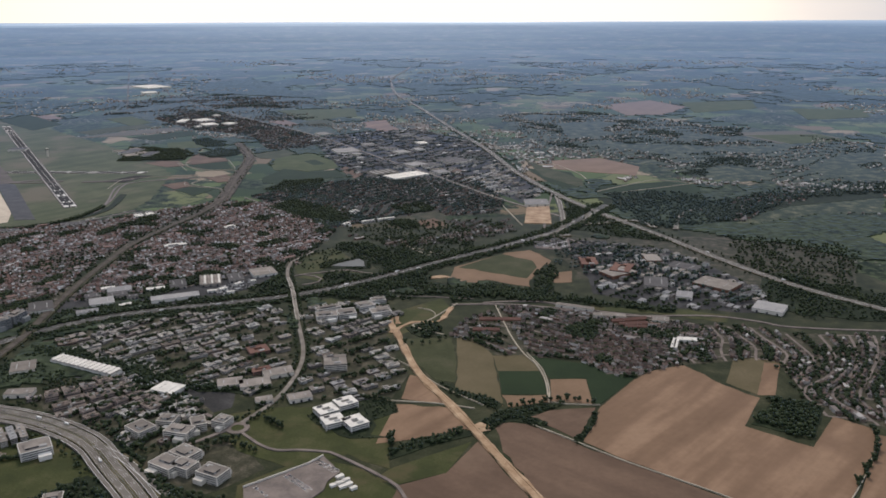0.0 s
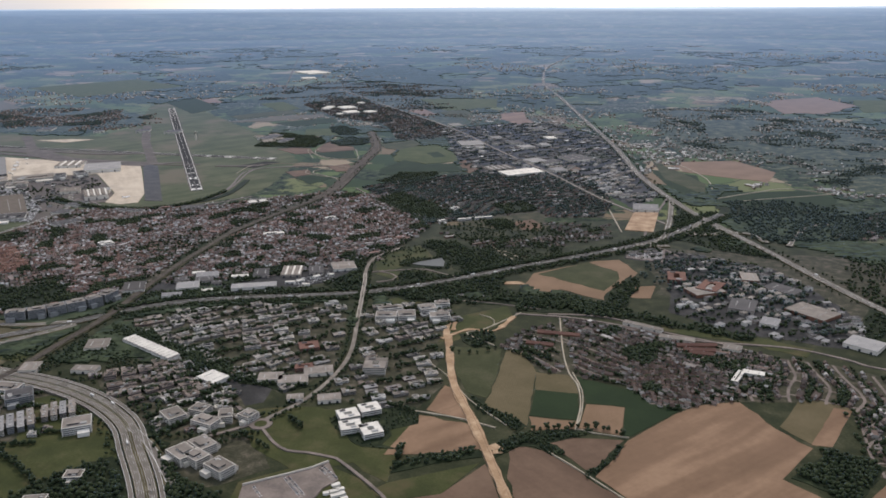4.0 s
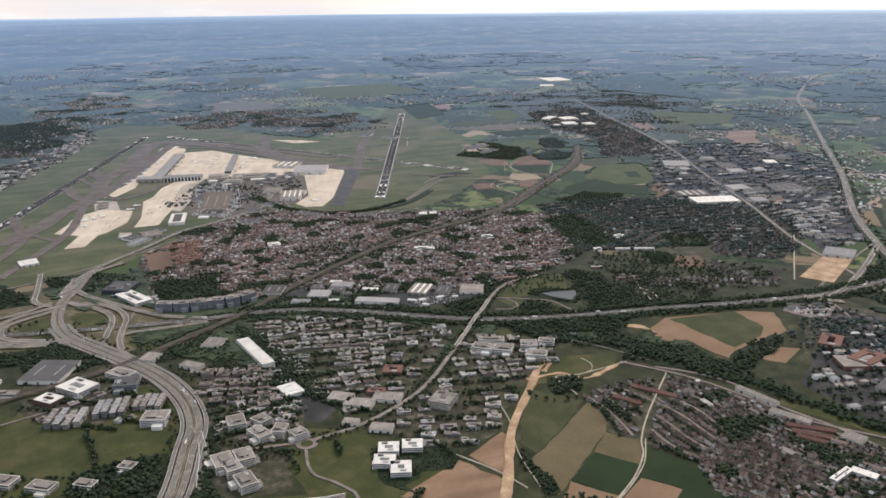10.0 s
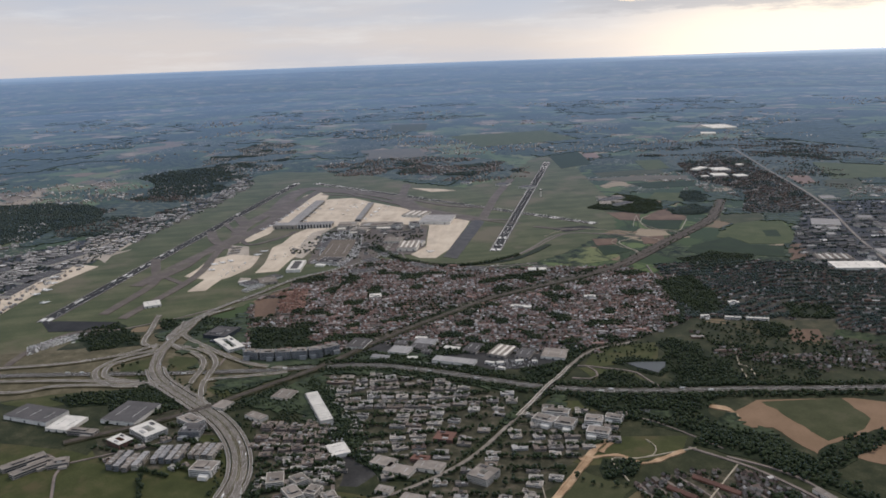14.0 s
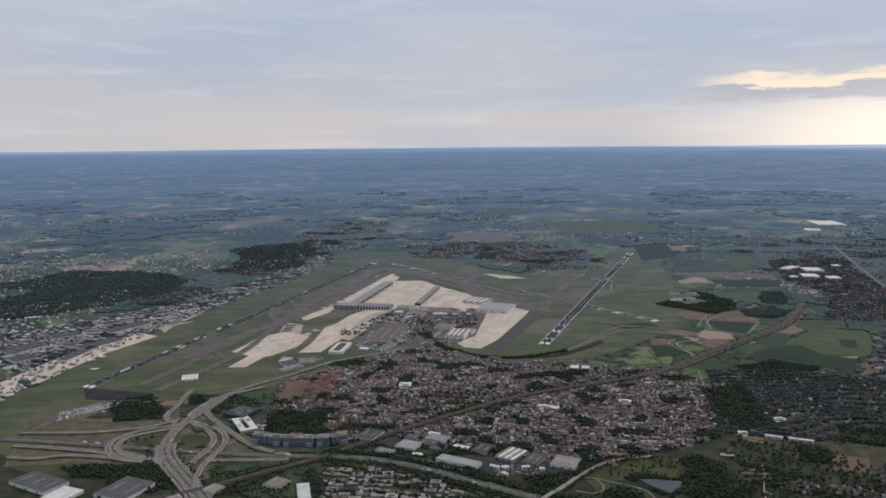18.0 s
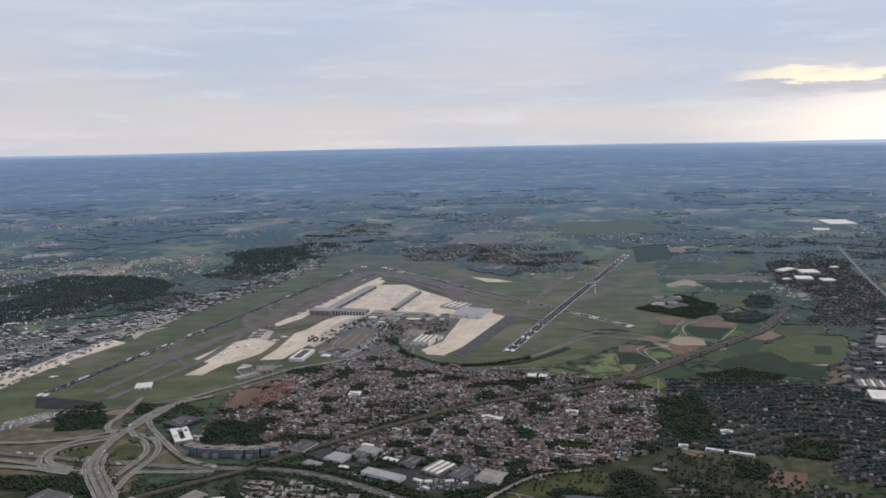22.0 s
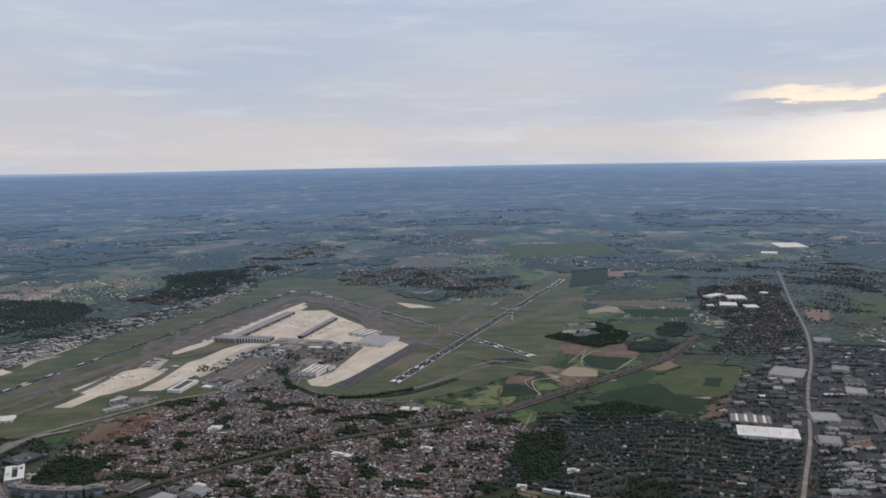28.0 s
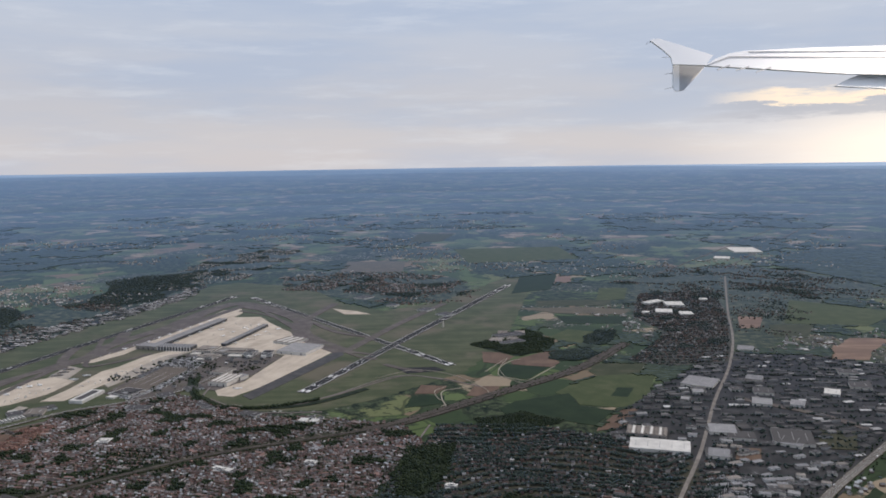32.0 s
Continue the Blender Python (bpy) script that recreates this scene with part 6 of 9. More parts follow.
patch_of("pond", [(-71.6, 373.7), (-68.6, 375.4), (-52.0, 362.9), (-50.9, 357.3), (-60.4, 362.0)], "water", "long dark pond in the suburb park", category="water", wobble=0.5)
patch_of("pond", [(-41.9, 292.9), (-36.5, 291.9), (-29.2, 292.0), (-30.1, 298.3), (-32.1, 302.0), (-39.2, 296.4)], "water", "dark pond among trees", category="water", wobble=0.4)
patch_of("pond", [(-19.7, 263.0), (-15.5, 262.3), (-9.0, 263.7), (-10.9, 266.6), (-15.6, 265.8)], "water", "small pond south of the motorway", category="water", wobble=0.4)
bridge = curve_through([AVENUE[4], AVENUE[5], AVENUE[6]], 2.0)
bz = [0.42 + 0.9 * math.exp(-((i - len(bridge) / 2) / (len(bridge) * 0.22)) ** 2) for i in range(len(bridge))]
ob = ribbon("bridge", bridge, 1.15, bz, "pale_road", thick=0.25)
tagged(ob, "concrete road bridge over the motorway", "bridge")
for off in (-0.53, 0.53):
    ribbon("parapet", shifted(bridge, off), 0.12, [h + 0.16 for h in bz], "pale_wall", ob, thick=0.2)

# ---- houses, sheds and trees that fill the built-up areas ----
STREET_Z = 0.12
RED_ROWS = [(-213, 269), (-207, 284.7), (-177.8, 258.8), (-184.7, 251.1)]
GROVES = [p for label, p, *_ in WOODS if any(k in label for k in ("park pond", "suburb", "rough field", "tower blocks"))]
GROVES += [RED_ROWS, [(-36.4, 354.5), (-20.1, 368.7), (-2.7, 380.4), (0.6, 374.1), (3.6, 354.2), (-6.3, 345.9), (-24.5, 348.4)], [(-213.1, 258.5), (-204.9, 266), (-185, 249), (-190.5, 242.2)], [(-220.9, 267.8), (-222.4, 284.8), (-214.4, 279.3), (-208.6, 266.6), (-212.4, 262.8)]]
GROVE_BOUNDS = [(min(p[0] for p in z), max(p[0] for p in z), min(p[1] for p in z), max(p[1] for p in z), z) for z in GROVES]


def left_open(q, own):
    """Ground inside a built-up area that holds no lots: groves, fields, cleared plots."""
    return any(a < q[0] < b and c < q[1] < d and z is not own and inside(q, z) for a, b, c, d, z in GROVE_BOUNDS)
SOLID = []


def taken(q, reach=0.0):
    for x, y, a, b, c, s, r in SOLID:
        u, v = q[0] - x, q[1] - y
        if abs(u) < r + reach and abs(v) < r + reach and abs(u * c + v * s) < a + reach and abs(v * c - u * s) < b + reach:
            return True
    return False


def warp(x, y, k):
    return x + k * noise.noise((x * 0.03, y * 0.03, 1.3)), y + k * noise.noise((x * 0.03, y * 0.03, 8.3))


def fill(poly, angle, row, gap, kind, seed, leafy, bend=8.0, keep=0.9, edge=0.0):
    """Streets in rows across an outline: lots on both sides of each, as (x, y, angle, w, d, h, rise), with street lines and tree spots."""
    r = random.Random(seed)
    a = radians(angle)
    ux, uy = math.cos(a), math.sin(a)
    cx, cy = sum(p[0] for p in poly) / len(poly), sum(p[1] for p in poly) / len(poly)
    reach = max(math.dist(p, (cx, cy)) for p in poly)
    lots, streets, trees = [], [], []

    def place(u, v):
        return warp(cx + u * ux - v * uy, cy + u * uy + v * ux, bend)

    def within(q):
        if left_open(q, poly):
            return False
        if not edge:
            return inside(q, poly)
        k = noise.noise((q[0] * 0.03, q[1] * 0.03, seed)), noise.noise((q[0] * 0.03, q[1] * 0.03, seed + 9.0))
        return inside((q[0] + edge * k[0], q[1] + edge * k[1]), poly) and noise.noise((q[0] * 0.022, q[1] * 0.022, seed + 4.0)) > -0.12

    v = -reach
    while v < reach:
        run = []
        u = -reach
        while u < reach:
            q = place(u, v)
            ok = within(q) and free(q)
            if ok:
                run.append(q)
            elif run:
                if len(run) > 3:
                    streets.append(run)
                run = []
            if ok:
                for side in (-1, 1):
                    s = r.uniform(0.26, 0.33) * row
                    h = place(u + r.uniform(-0.12, 0.12) * gap, v + side * s)
                    grove = noise.noise((h[0] * 0.11, h[1] * 0.11, seed * 1.7)) > 0.25 if not edge else noise.noise((h[0] * 0.035, h[1] * 0.035, seed * 1.7)) > 0.27
                    if grove and within(h) and free(h) and not taken(h, 0.3):
                        for _ in range(5 if edge else 2):
                            s = 0.4 * row if edge else 0.8
                            trees += tree_spots(h[0] + r.uniform(-s, s), h[1] + r.uniform(-s, s), r, 1.0)
                    elif r.random() < keep and within(h) and free(h) and not taken(h, 0.8):
                        t = a + 0.7 * noise.noise((h[0] * 0.04, h[1] * 0.04, 5.5)) + r.uniform(-0.08, 0.08)
                        if kind == "industry":
                            w, d, ht, rise = gap * r.uniform(0.55, 0.92), row * r.uniform(0.2, 0.34), r.uniform(0.6, 1.3), 0.0
                        elif kind == "office":
                            w, d, ht, rise = gap * r.uniform(0.65, 0.95), row * r.uniform(0.3, 0.44), r.uniform(0.45, 0.85), 0.0
                        elif kind == "terrace":
                            w, d, ht, rise = gap * r.uniform(0.65, 1.0), r.uniform(0.7, 1.0), r.uniform(0.5, 0.85), r.uniform(0.28, 0.45)
                            if r.random() < 0.14:
                                t += math.pi / 2
                        else:
                            w, d, ht, rise = r.uniform(0.9, 1.35), r.uniform(0.8, 1.05), r.uniform(0.45, 0.7), r.uniform(0.35, 0.5)
                            if r.random() < 0.3:
                                t += math.pi / 2
                        if kind in ("terrace", "house") and r.random() < 0.07:
                            w, d, ht, rise = r.uniform(1.3, 2.6), r.uniform(0.9, 1.5), r.uniform(0.7, 1.1), 0.0
                            if r.random() < 0.25:
                                w, d = r.uniform(2.6, 4.6), r.uniform(1.1, 2.1)
                        lots.append((*h, t, w, d, ht, rise))
                    for _ in range(7 if kind == "office" else 3):
                        if r.random() < leafy:
                            g = place(u + r.uniform(-0.5, 0.5) * gap, v + side * r.uniform(0.42, 0.55) * row)
                            if within(g) and free(g) and not taken(g, 0.3):
                                trees += tree_spots(*g, r, r.uniform(0.6, 1.2) if kind in ("office", "industry") or seed == 2 else r.uniform(0.45, 0.95))
            u += gap
        if len(run) > 3:
            streets.append(run)
        v += row
    return lots, streets, trees




def street_net(streets, width, label, mat="street_paving"):
    """The streets of one area, with cross lanes, as one mesh."""
    bits = []
    for k, run in enumerate(streets):
        l, r = shifted(run, width / 2), shifted(run, -width / 2)
        v = [(*q, STREET_Z) for pair in zip(l, r) for q in pair]
        bits.append((v, [(2 * i, 2 * i + 1, 2 * i + 3, 2 * i + 2) for i in range(len(run) - 1)]))
        if k + 1 < len(streets):
            for i in range(2, len(run), 9):
                q = run[i]
                p = min(streets[k + 1], key=lambda s: math.dist(s, q))
                if math.dist(p, q) < 12:
                    l, r = shifted([q, p], width * 0.4), shifted([q, p], -width * 0.4)
                    bits.append(([(*l[0], STREET_Z - 0.005), (*r[0], STREET_Z - 0.005), (*r[1], STREET_Z - 0.005), (*l[1], STREET_Z - 0.005)], [(0, 1, 2, 3)]))
    v, f = gather(bits)
    ob = link_mesh("streets", v, f, mat)
    tagged(ob, label, "street", kind="structure")


def roofs_of(name, lots, roof, label, wall="house_wall"):
    """The houses of one area as one mesh of walls and roofs."""
    v, f, s = [], [], []
    for x, y, t, w, d, h, rise in lots:
        if rise:
            parts = zip(house_data(x, y, t, w, d, h, rise), (0, 1))
        else:
            bv, bf = box_data(x, y, 0, w, d, h, t)
            parts = [((bv, bf[:4]), 0), (([(p[0], p[1], h) for p in bv[4:]], [(0, 1, 2, 3)]), 1)]
        for (pv, pf), slot in parts:
            k = len(v)
            v += pv
            f += [tuple(i + k for i in q) for q in pf]
            s += [slot] * len(pf)
    ob = link_mesh(name, v, f, [wall, roof], slots=s)
    tagged(ob, label, "houses" if "shed" not in name else "sheds", kind="stuff")
    return ob


# ---- large buildings ----
def part(name, data, mat, parent, label=""):
    return link_mesh(name, data[0], data[1], mat, parent, label=label)


def rim(lx, ly, z, h, w):
    """A parapet round a flat roof."""
    return gather([box_data(0, s * (ly - w) / 2, z, lx, w, h) for s in (-1, 1)] + [box_data(s * (lx - w) / 2, 0, z, w, ly - 2 * w, h) for s in (-1, 1)])


def base_of(name, x, y, ang, label, category, size=0.0, group=""):
    ob = new(name)
    ob.matrix_world = pose(x, y, 0, 0, 0, ang)
    tagged(ob, label, category, group)
    lx, ly = size if isinstance(size, tuple) else (2 * size, 2 * size)
    SOLID.append((x, y, lx / 2, ly / 2, math.cos(radians(ang)), math.sin(radians(ang)), math.hypot(lx, ly) / 2))
    return ob


def office(spec, h, wall, roof, label, storeys=3, units=2, glass="dark_glass", name="office_building"):
    """An office block: walls, ribbon windows storey by storey, parapet, roof and plant boxes."""
    x, y, lx, ly, ang = spec
    ob = base_of(name, x, y, ang, label, "building", (lx, ly))
    body, f = box_data(0, 0, 0, lx, ly, h)
    walls = part("wall", (body, f[:4]), wall, ob)
    top = part("roof", ([(p[0], p[1], h) for p in body[4:]], [(0, 1, 2, 3)]), roof, ob)
    part("parapet", rim(lx, ly, h - 0.01, 0.1, 0.12), wall, top)
    step = h / storeys
    for k in range(storeys):
        z = k * step + step * 0.34
        for side in (-1, 1):
            part("window_band", box_data(0, side * ly / 2, z, lx * 0.93, 0.03, step * 0.46), glass, walls)
        for side in (-1, 1):
            part("window_band", box_data(side * lx / 2, 0, z, 0.03, ly * 0.9, step * 0.46), glass, walls)
    r = random.Random(int(x * 7 + y))
    if min(lx, ly) > 2.2:
        u, w, tx, ty = r.uniform(-0.12, 0.12) * lx, r.uniform(-0.1, 0.1) * ly, lx * r.uniform(0.4, 0.6), ly * r.uniform(0.4, 0.55)
        part("top_floor", box_data(u, w, h, tx, ty, 0.34), glass, ob)
        part("top_roof", box_data(u, w, h + 0.34, tx + 0.2, ty + 0.2, 0.07), roof, ob)
        part("annex", box_data(lx * 0.22 * r.choice((-1, 1)), -ly / 2 - ly * 0.16, 0, lx * 0.4, ly * 0.32, h * 0.55), wall, ob)
        part("annex_roof", box_data(lx * 0.22, ly / 2 + ly * 0.13, h * 0.5, lx * 0.36, ly * 0.26, 0.06), roof, ob)
        part("annex", box_data(lx * 0.22, ly / 2 + ly * 0.13, 0, lx * 0.34, ly * 0.24, h * 0.5), wall, ob)
    for _ in range(units * 2):
        w = min(lx, ly) * r.uniform(0.07, 0.22)
        part("roof_unit", box_data(r.uniform(-0.3, 0.3) * lx, r.uniform(-0.25, 0.25) * ly, h, w * 1.5, w, 0.25), "metal_unit", top)
    return ob


def court(spec, h, wall, roof, label, storeys=3):
    """A square block round an open court."""
    x, y, lx, ly, ang = spec
    ob = base_of("courtyard_building", x, y, ang, label, "building", (lx, ly))
    w = min(lx, ly) * 0.34
    for s in (-1, 1):
        part("wing", box_data(0, s * (ly - w) / 2, 0, lx, w, h), wall, ob)
        part("roof", box_data(0, s * (ly - w) / 2, h, lx + 0.1, w + 0.1, 0.08), roof, ob)
        part("wing", box_data(s * (lx - w) / 2, 0, 0, w, ly - 2 * w, h - 0.01), wall, ob)
        part("roof", box_data(s * (lx - w) / 2, 0, h - 0.01, w, ly - 2 * w - 0.1, 0.08), roof, ob)
        for k in range(storeys):
            z = (k + 0.35) * h / storeys
            part("window_band", box_data(0, s * ly / 2, z, lx * 0.94, 0.03, h / storeys * 0.45), "dark_glass", ob)
            part("window_band", box_data(s * lx / 2, 0, z, 0.03, ly * 0.94, h / storeys * 0.45), "dark_glass", ob)
    part("roof_unit", box_data(lx * 0.1, -(ly - w) / 2, h + 0.08, w * 0.9, w * 0.4, 0.2), "metal_unit", ob)
    part("roof_unit", box_data(-lx * 0.2, (ly - w) / 2, h + 0.08, w * 0.9, w * 0.4, 0.2), "dark_bitumen_roof", ob)
    return ob


def shed(spec, h, wall, roof, label, ridges=0, name="warehouse", doors=3):
    """A low works hall: walls, roof sheet or saw-tooth ridges, rooflights and loading doors."""
    x, y, lx, ly, ang = spec
    ob = base_of(name, x, y, ang, label, "building", (lx, ly))
    body, f = box_data(0, 0, 0, lx, ly, h)
    walls = part("wall", (body, f[:4]), wall, ob)
    top = part("roof", box_data(0, 0, h, lx + 0.12, ly + 0.12, 0.07), roof, ob)
    for k in range(ridges):
        w = lx / ridges
        u = -lx / 2 + (k + 0.5) * w
        v = [(u - w * 0.34, -ly * 0.46, h + 0.07), (u + w * 0.3, -ly * 0.46, h + 0.07), (u + w * 0.3, ly * 0.46, h + 0.07), (u - w * 0.34, ly * 0.46, h + 0.07), (u - w * 0.22, -ly * 0.46, h + 0.4), (u - w * 0.22, ly * 0.46, h + 0.4)]
        part("ridge", (v, [(0, 1, 4), (2, 3, 5), (1, 2, 5, 4), (3, 0, 4, 5)]), "white_membrane_roof" if roof != "grey_gravel_roof" or k % 2 else roof, top)
    if not ridges:
        n = max(2, int(lx / 4.5))
        for k in range(n):
            part("rooflight", box_data(-lx / 2 + (k + 0.5) * lx / n, 0, h + 0.07, 0.2, ly * 0.5, 0.05), "metal_unit", top)
    for k in range(doors):
        part("loading_door", box_data(-lx / 2 + (k + 0.5) * lx / doors, -ly / 2, 0, min(0.6, lx / doors * 0.5), 0.04, h * 0.6), "dark_glass", walls)
    return ob


WHITE, GREY, PALE, RED, BLUE = "white_wall", "grey_wall", "pale_wall", "red_brick_wall", "blue_glass_wall"
for spec in [(-27.7, 175.3, 4.9, 4.4, 33), (-23.6, 179.3, 4.9, 4.2, 33), (-25.4, 170.2, 5.0, 4.2, 28), (-20.3, 169.5, 4.7, 5.0, 34)]:
    court(spec, 1.5, WHITE, "white_membrane_roof", "white square office block round a small court")
for spec in [(-36.1, 238.4, 6.6, 4.4, 11), (-30.2, 240.5, 5.5, 5.2, 18), (-36.5, 244.3, 7.9, 2.8, 27), (-25.0, 247.2, 5.1, 4.5, 27), (-19.8, 241.6, 6.3, 4.3, 20), (-21.2, 251.9, 4.8, 3.2, 17)]:
    office(spec, 1.7, WHITE, "grey_gravel_roof", "white office block with dark window bands", 3)
for spec in [(-68.4, 166.5, 5.6, 4.5, -38), (-63.4, 170.3, 4.2, 3.7, -8), (-59.2, 165.1, 6.0, 3.8, -15), (-56.1, 169.0, 3.3, 4.5, 23), (-50.8, 169.9, 3.5, 3.6, -22)]:
    office(spec, 1.9, PALE, "grey_gravel_roof", "cream stone office block with ribbon windows", 4)
for spec in [(-57.4, 151.1, 6.1, 4.7, -31), (-54.9, 155.3, 5.6, 4.2, -33), (-47.0, 147.7, 5.7, 4.1, -27), (-53.6, 150.3, 4.7, 3.7, -28)]:
    office(spec, 2.0, PALE, "grey_gravel_roof", "pale brick office wing with flat gravel roof", 4)
for spec in [(-95.3, 121.2, 6.2, 3.8, 19), (-85.7, 124.3, 6.0, 3.5, 18), (-75.9, 139.4, 3.8, 2.9, 17), (-78.0, 129.8, 4.7, 2.7, 18)]:
    office(spec, 1.2, PALE, "grey_gravel_roof", "small pale office block under trees", 2, 1)
office(((-88.1, 157.9, 6.4, 5.5, 33)), 2.0, WHITE, "grey_gravel_roof", "white office block with a bright front", 4)
court(((-122.0, 150.9, 6.4, 4.6, 7)), 1.5, RED, "white_membrane_roof", "square red brick office block with a cream roof", 3)
court(((-121.5, 159.4, 9.3, 7.0, 2)), 1.8, WHITE, "white_membrane_roof", "white office block round a court", 4)
shed(((-138.2, 162.3, 11.9, 13.9, 28)), 1.3, WHITE, "dark_bitumen_roof", "large works hall with a dark roof and white walls", 0)
shed(((-161.0, 142.5, 17.3, 9.2, 22)), 1.3, WHITE, "dark_bitumen_roof", "large works hall with a dark roof", 0)
shed(((-146.7, 146.0, 8.0, 9.2, 28)), 1.0, PALE, "white_membrane_roof", "pale cream-roofed hall beside the works", 0)
for spec in [(-125.7, 128.1, 11.7, 2.8, 93), (-131.0, 127.6, 11.7, 2.9, 88), (-123.0, 133.8, 5.5, 3.7, 62), (-137.0, 146.7, 9.2, 2.7, 29)]:
    office(spec, 1.3, GREY, "grey_gravel_roof", "long grey office wing near the car park", 2)
def winged_office(spec, h, label):
    """Parallel glazed wings at stepped heights on a common spine."""
    x, y, lx, ly, ang = spec
    ob = base_of("office_building", x, y, ang, label, "building", (lx, ly))
    r = random.Random(int(x * 5 + y * 3))
    spine = part("spine", box_data(0, ly * 0.05, 0, lx * 0.98, ly * 0.16, h * 0.8), GREY, ob)
    part("spine_roof", box_data(0, ly * 0.05, h * 0.8, lx, ly * 0.18, 0.06), "grey_gravel_roof", spine)
    for k in range(4):
        u, tall = lx * (k - 1.5) / 4, h * r.uniform(0.75, 1.05)
        w, d, v = lx * 0.17, ly * r.uniform(0.75, 0.95), ly * r.uniform(-0.06, 0.06)
        wing = part("wing", box_data(u, v, 0, w, d, tall), r.choice((GREY, PALE, BLUE)), ob)
        cover = part("roof", box_data(u, v, tall, w + 0.12, d + 0.12, 0.07), r.choice(("grey_gravel_roof", "pale_metal_roof", "brown_gravel_roof")), ob)
        for m in range(4):
            part("window_band", box_data(u, v, (m + 0.3) * tall / 4, w + 0.04, d + 0.04, tall * 0.12), "dark_glass", wing)
        for m in range(4):
            part("roof_unit", box_data(u + r.uniform(-0.15, 0.15) * w, v + (m - 1.5) * d * 0.23, tall + 0.07, w * r.uniform(0.25, 0.55), r.uniform(0.3, 0.7), r.uniform(0.1, 0.25)), "metal_unit", cover)
    return ob


office((-118.3, 171.3, 8.0, 4.6, 3), 1.5, WHITE, "grey_gravel_roof", "white framed office block beside the bend", 3)
for spec in [(-108.6, 146.6, 9.5, 9.5, 37), (-103.2, 156.2, 8.5, 9.5, 39), (-97.2, 163.6, 8.0, 8.5, 36)]:
    winged_office(spec, 1.8, "grey office building of stepped parallel wings")
office((-111.5, 168.0, 6.5, 6.0, 38), 1.9, BLUE, "dark_bitumen_roof", "dark glazed office block", 4, 5)
for spec in [(-120.7, 183.9, 4.6, 5.3, 19), (-105.3, 185.9, 6.8, 3.3, 8), (-112.0, 201.2, 6.1, 6.8, 22)]:
    shed(spec, 1.1, PALE, "grey_gravel_roof", "low pale shed with a wide roof")
shed(((-95.7, 202.2, 22.5, 4.2, -26)), 1.1, WHITE, "dark_bitumen_roof", "long white works hall with saw-tooth roof", 13)
shed(((-69.1, 187.9, 6.7, 5.3, -24)), 1.1, WHITE, "white_membrane_roof", "square white hall with a bright flat roof", 0)
TOWER_FRONT = [(-150.1, 211.5), (-144.6, 214.4), (-140.4, 217.9), (-136.5, 222.1), (-132.4, 226.5), (-129.8, 230.9), (-128.4, 237.1)]
for (ax, ay), (bx, by) in zip(TOWER_FRONT, TOWER_FRONT[1:]):
    spec = ((ax + bx) / 2 - 1.7, (ay + by) / 2 + 1.3, math.dist((ax, ay), (bx, by)) * 0.94, 3.6, math.degrees(math.atan2(by - ay, bx - ax)))
    office(spec, 3.3, BLUE, "grey_gravel_roof", "tall blue-grey slab block in a curved row", 8, 3, name="tower_block")
office((-181.2, 221.3, 10.0, 11.0, 25), 1.9, "dark_glass", "dark_bitumen_roof", "dark glazed office block beside the junction", 4, 4)
court(((-168.1, 216.3, 15.2, 6.4, -11)), 1.4, WHITE, "white_membrane_roof", "white building round a dark court")
for spec in [(-129.2, 247.8, 7.2, 9.4, 27)]:
    shed(spec, 1.1, WHITE, "shed_roof", "long pale warehouse beside the motorway", 0)
court(((-29.0, 202.6, 6.0, 6.5, 9)), 2.0, PALE, "grey_gravel_roof", "cream office block with set-back top floor", 4)
for spec in [(-43.4, 197.6, 7.7, 4.6, 22), (-48.0, 191.1, 7.7, 4.5, 18), (-43.7, 181.7, 4.1, 2.8, 20), (-35.3, 183.3, 5.7, 3.5, 22), (-54.4, 191.4, 6.3, 4.5, 16)]:
    shed(spec, 1.0, PALE, "grey_gravel_roof", "low pale hall beside the avenue")
for spec in [(-51.8, 212.5, 5.6, 5.0, 27), (-48.1, 199.0, 5.0, 2.7, 28)]:
    court(spec, 1.0, RED, "red_tile_roof", "pink-roofed building round a court", 2)
for spec in [(56.9, 235.7, 11.4, 2.6, 11), (57.5, 232.4, 8.8, 2.4, 5), (57.8, 230.0, 6.5, 2.3, -4), (17.5, 236.5, 12.6, 2.9, -2), (12.8, 227.9, 7.9, 2.1, -4)]:
    x, y, lx, ly, ang = spec
    ob = base_of("long_house", x, y, ang, "long low terrace under a red tiled roof", "building", (lx, ly))
    walls, roof = house_data(0, 0, 0, lx, min(ly, 1.6), 0.55, 0.5)
    part("wall", walls, "red_brick_wall", ob)
    part("roof", roof, "red_tile_roof", ob)
    for k in range(int(lx / 1.1)):
        part("chimney", box_data(-lx / 2 + 0.55 + k * 1.1, 0.05, 0.95, 0.12, 0.12, 0.3), "brick_wall", ob)
court(((65.8, 216.1, 7.4, 1.7, 69)), 0.9, WHITE, "white_membrane_roof", "white school building round a court", 2)
shed(((70.1, 219.1, 5.4, 2.3, -11)), 0.9, WHITE, "white_membrane_roof", "white school hall with a flat roof", 0)
for spec in [(42.1, 246.6, 12.2, 2.0, -24), (51.6, 238.7, 10.0, 2.6, -11), (66.6, 235.0, 4.8, 4.1, -18)]:
    shed(spec, 1.0, PALE, "grey_gravel_roof", "pale flat-roofed building on the high street")
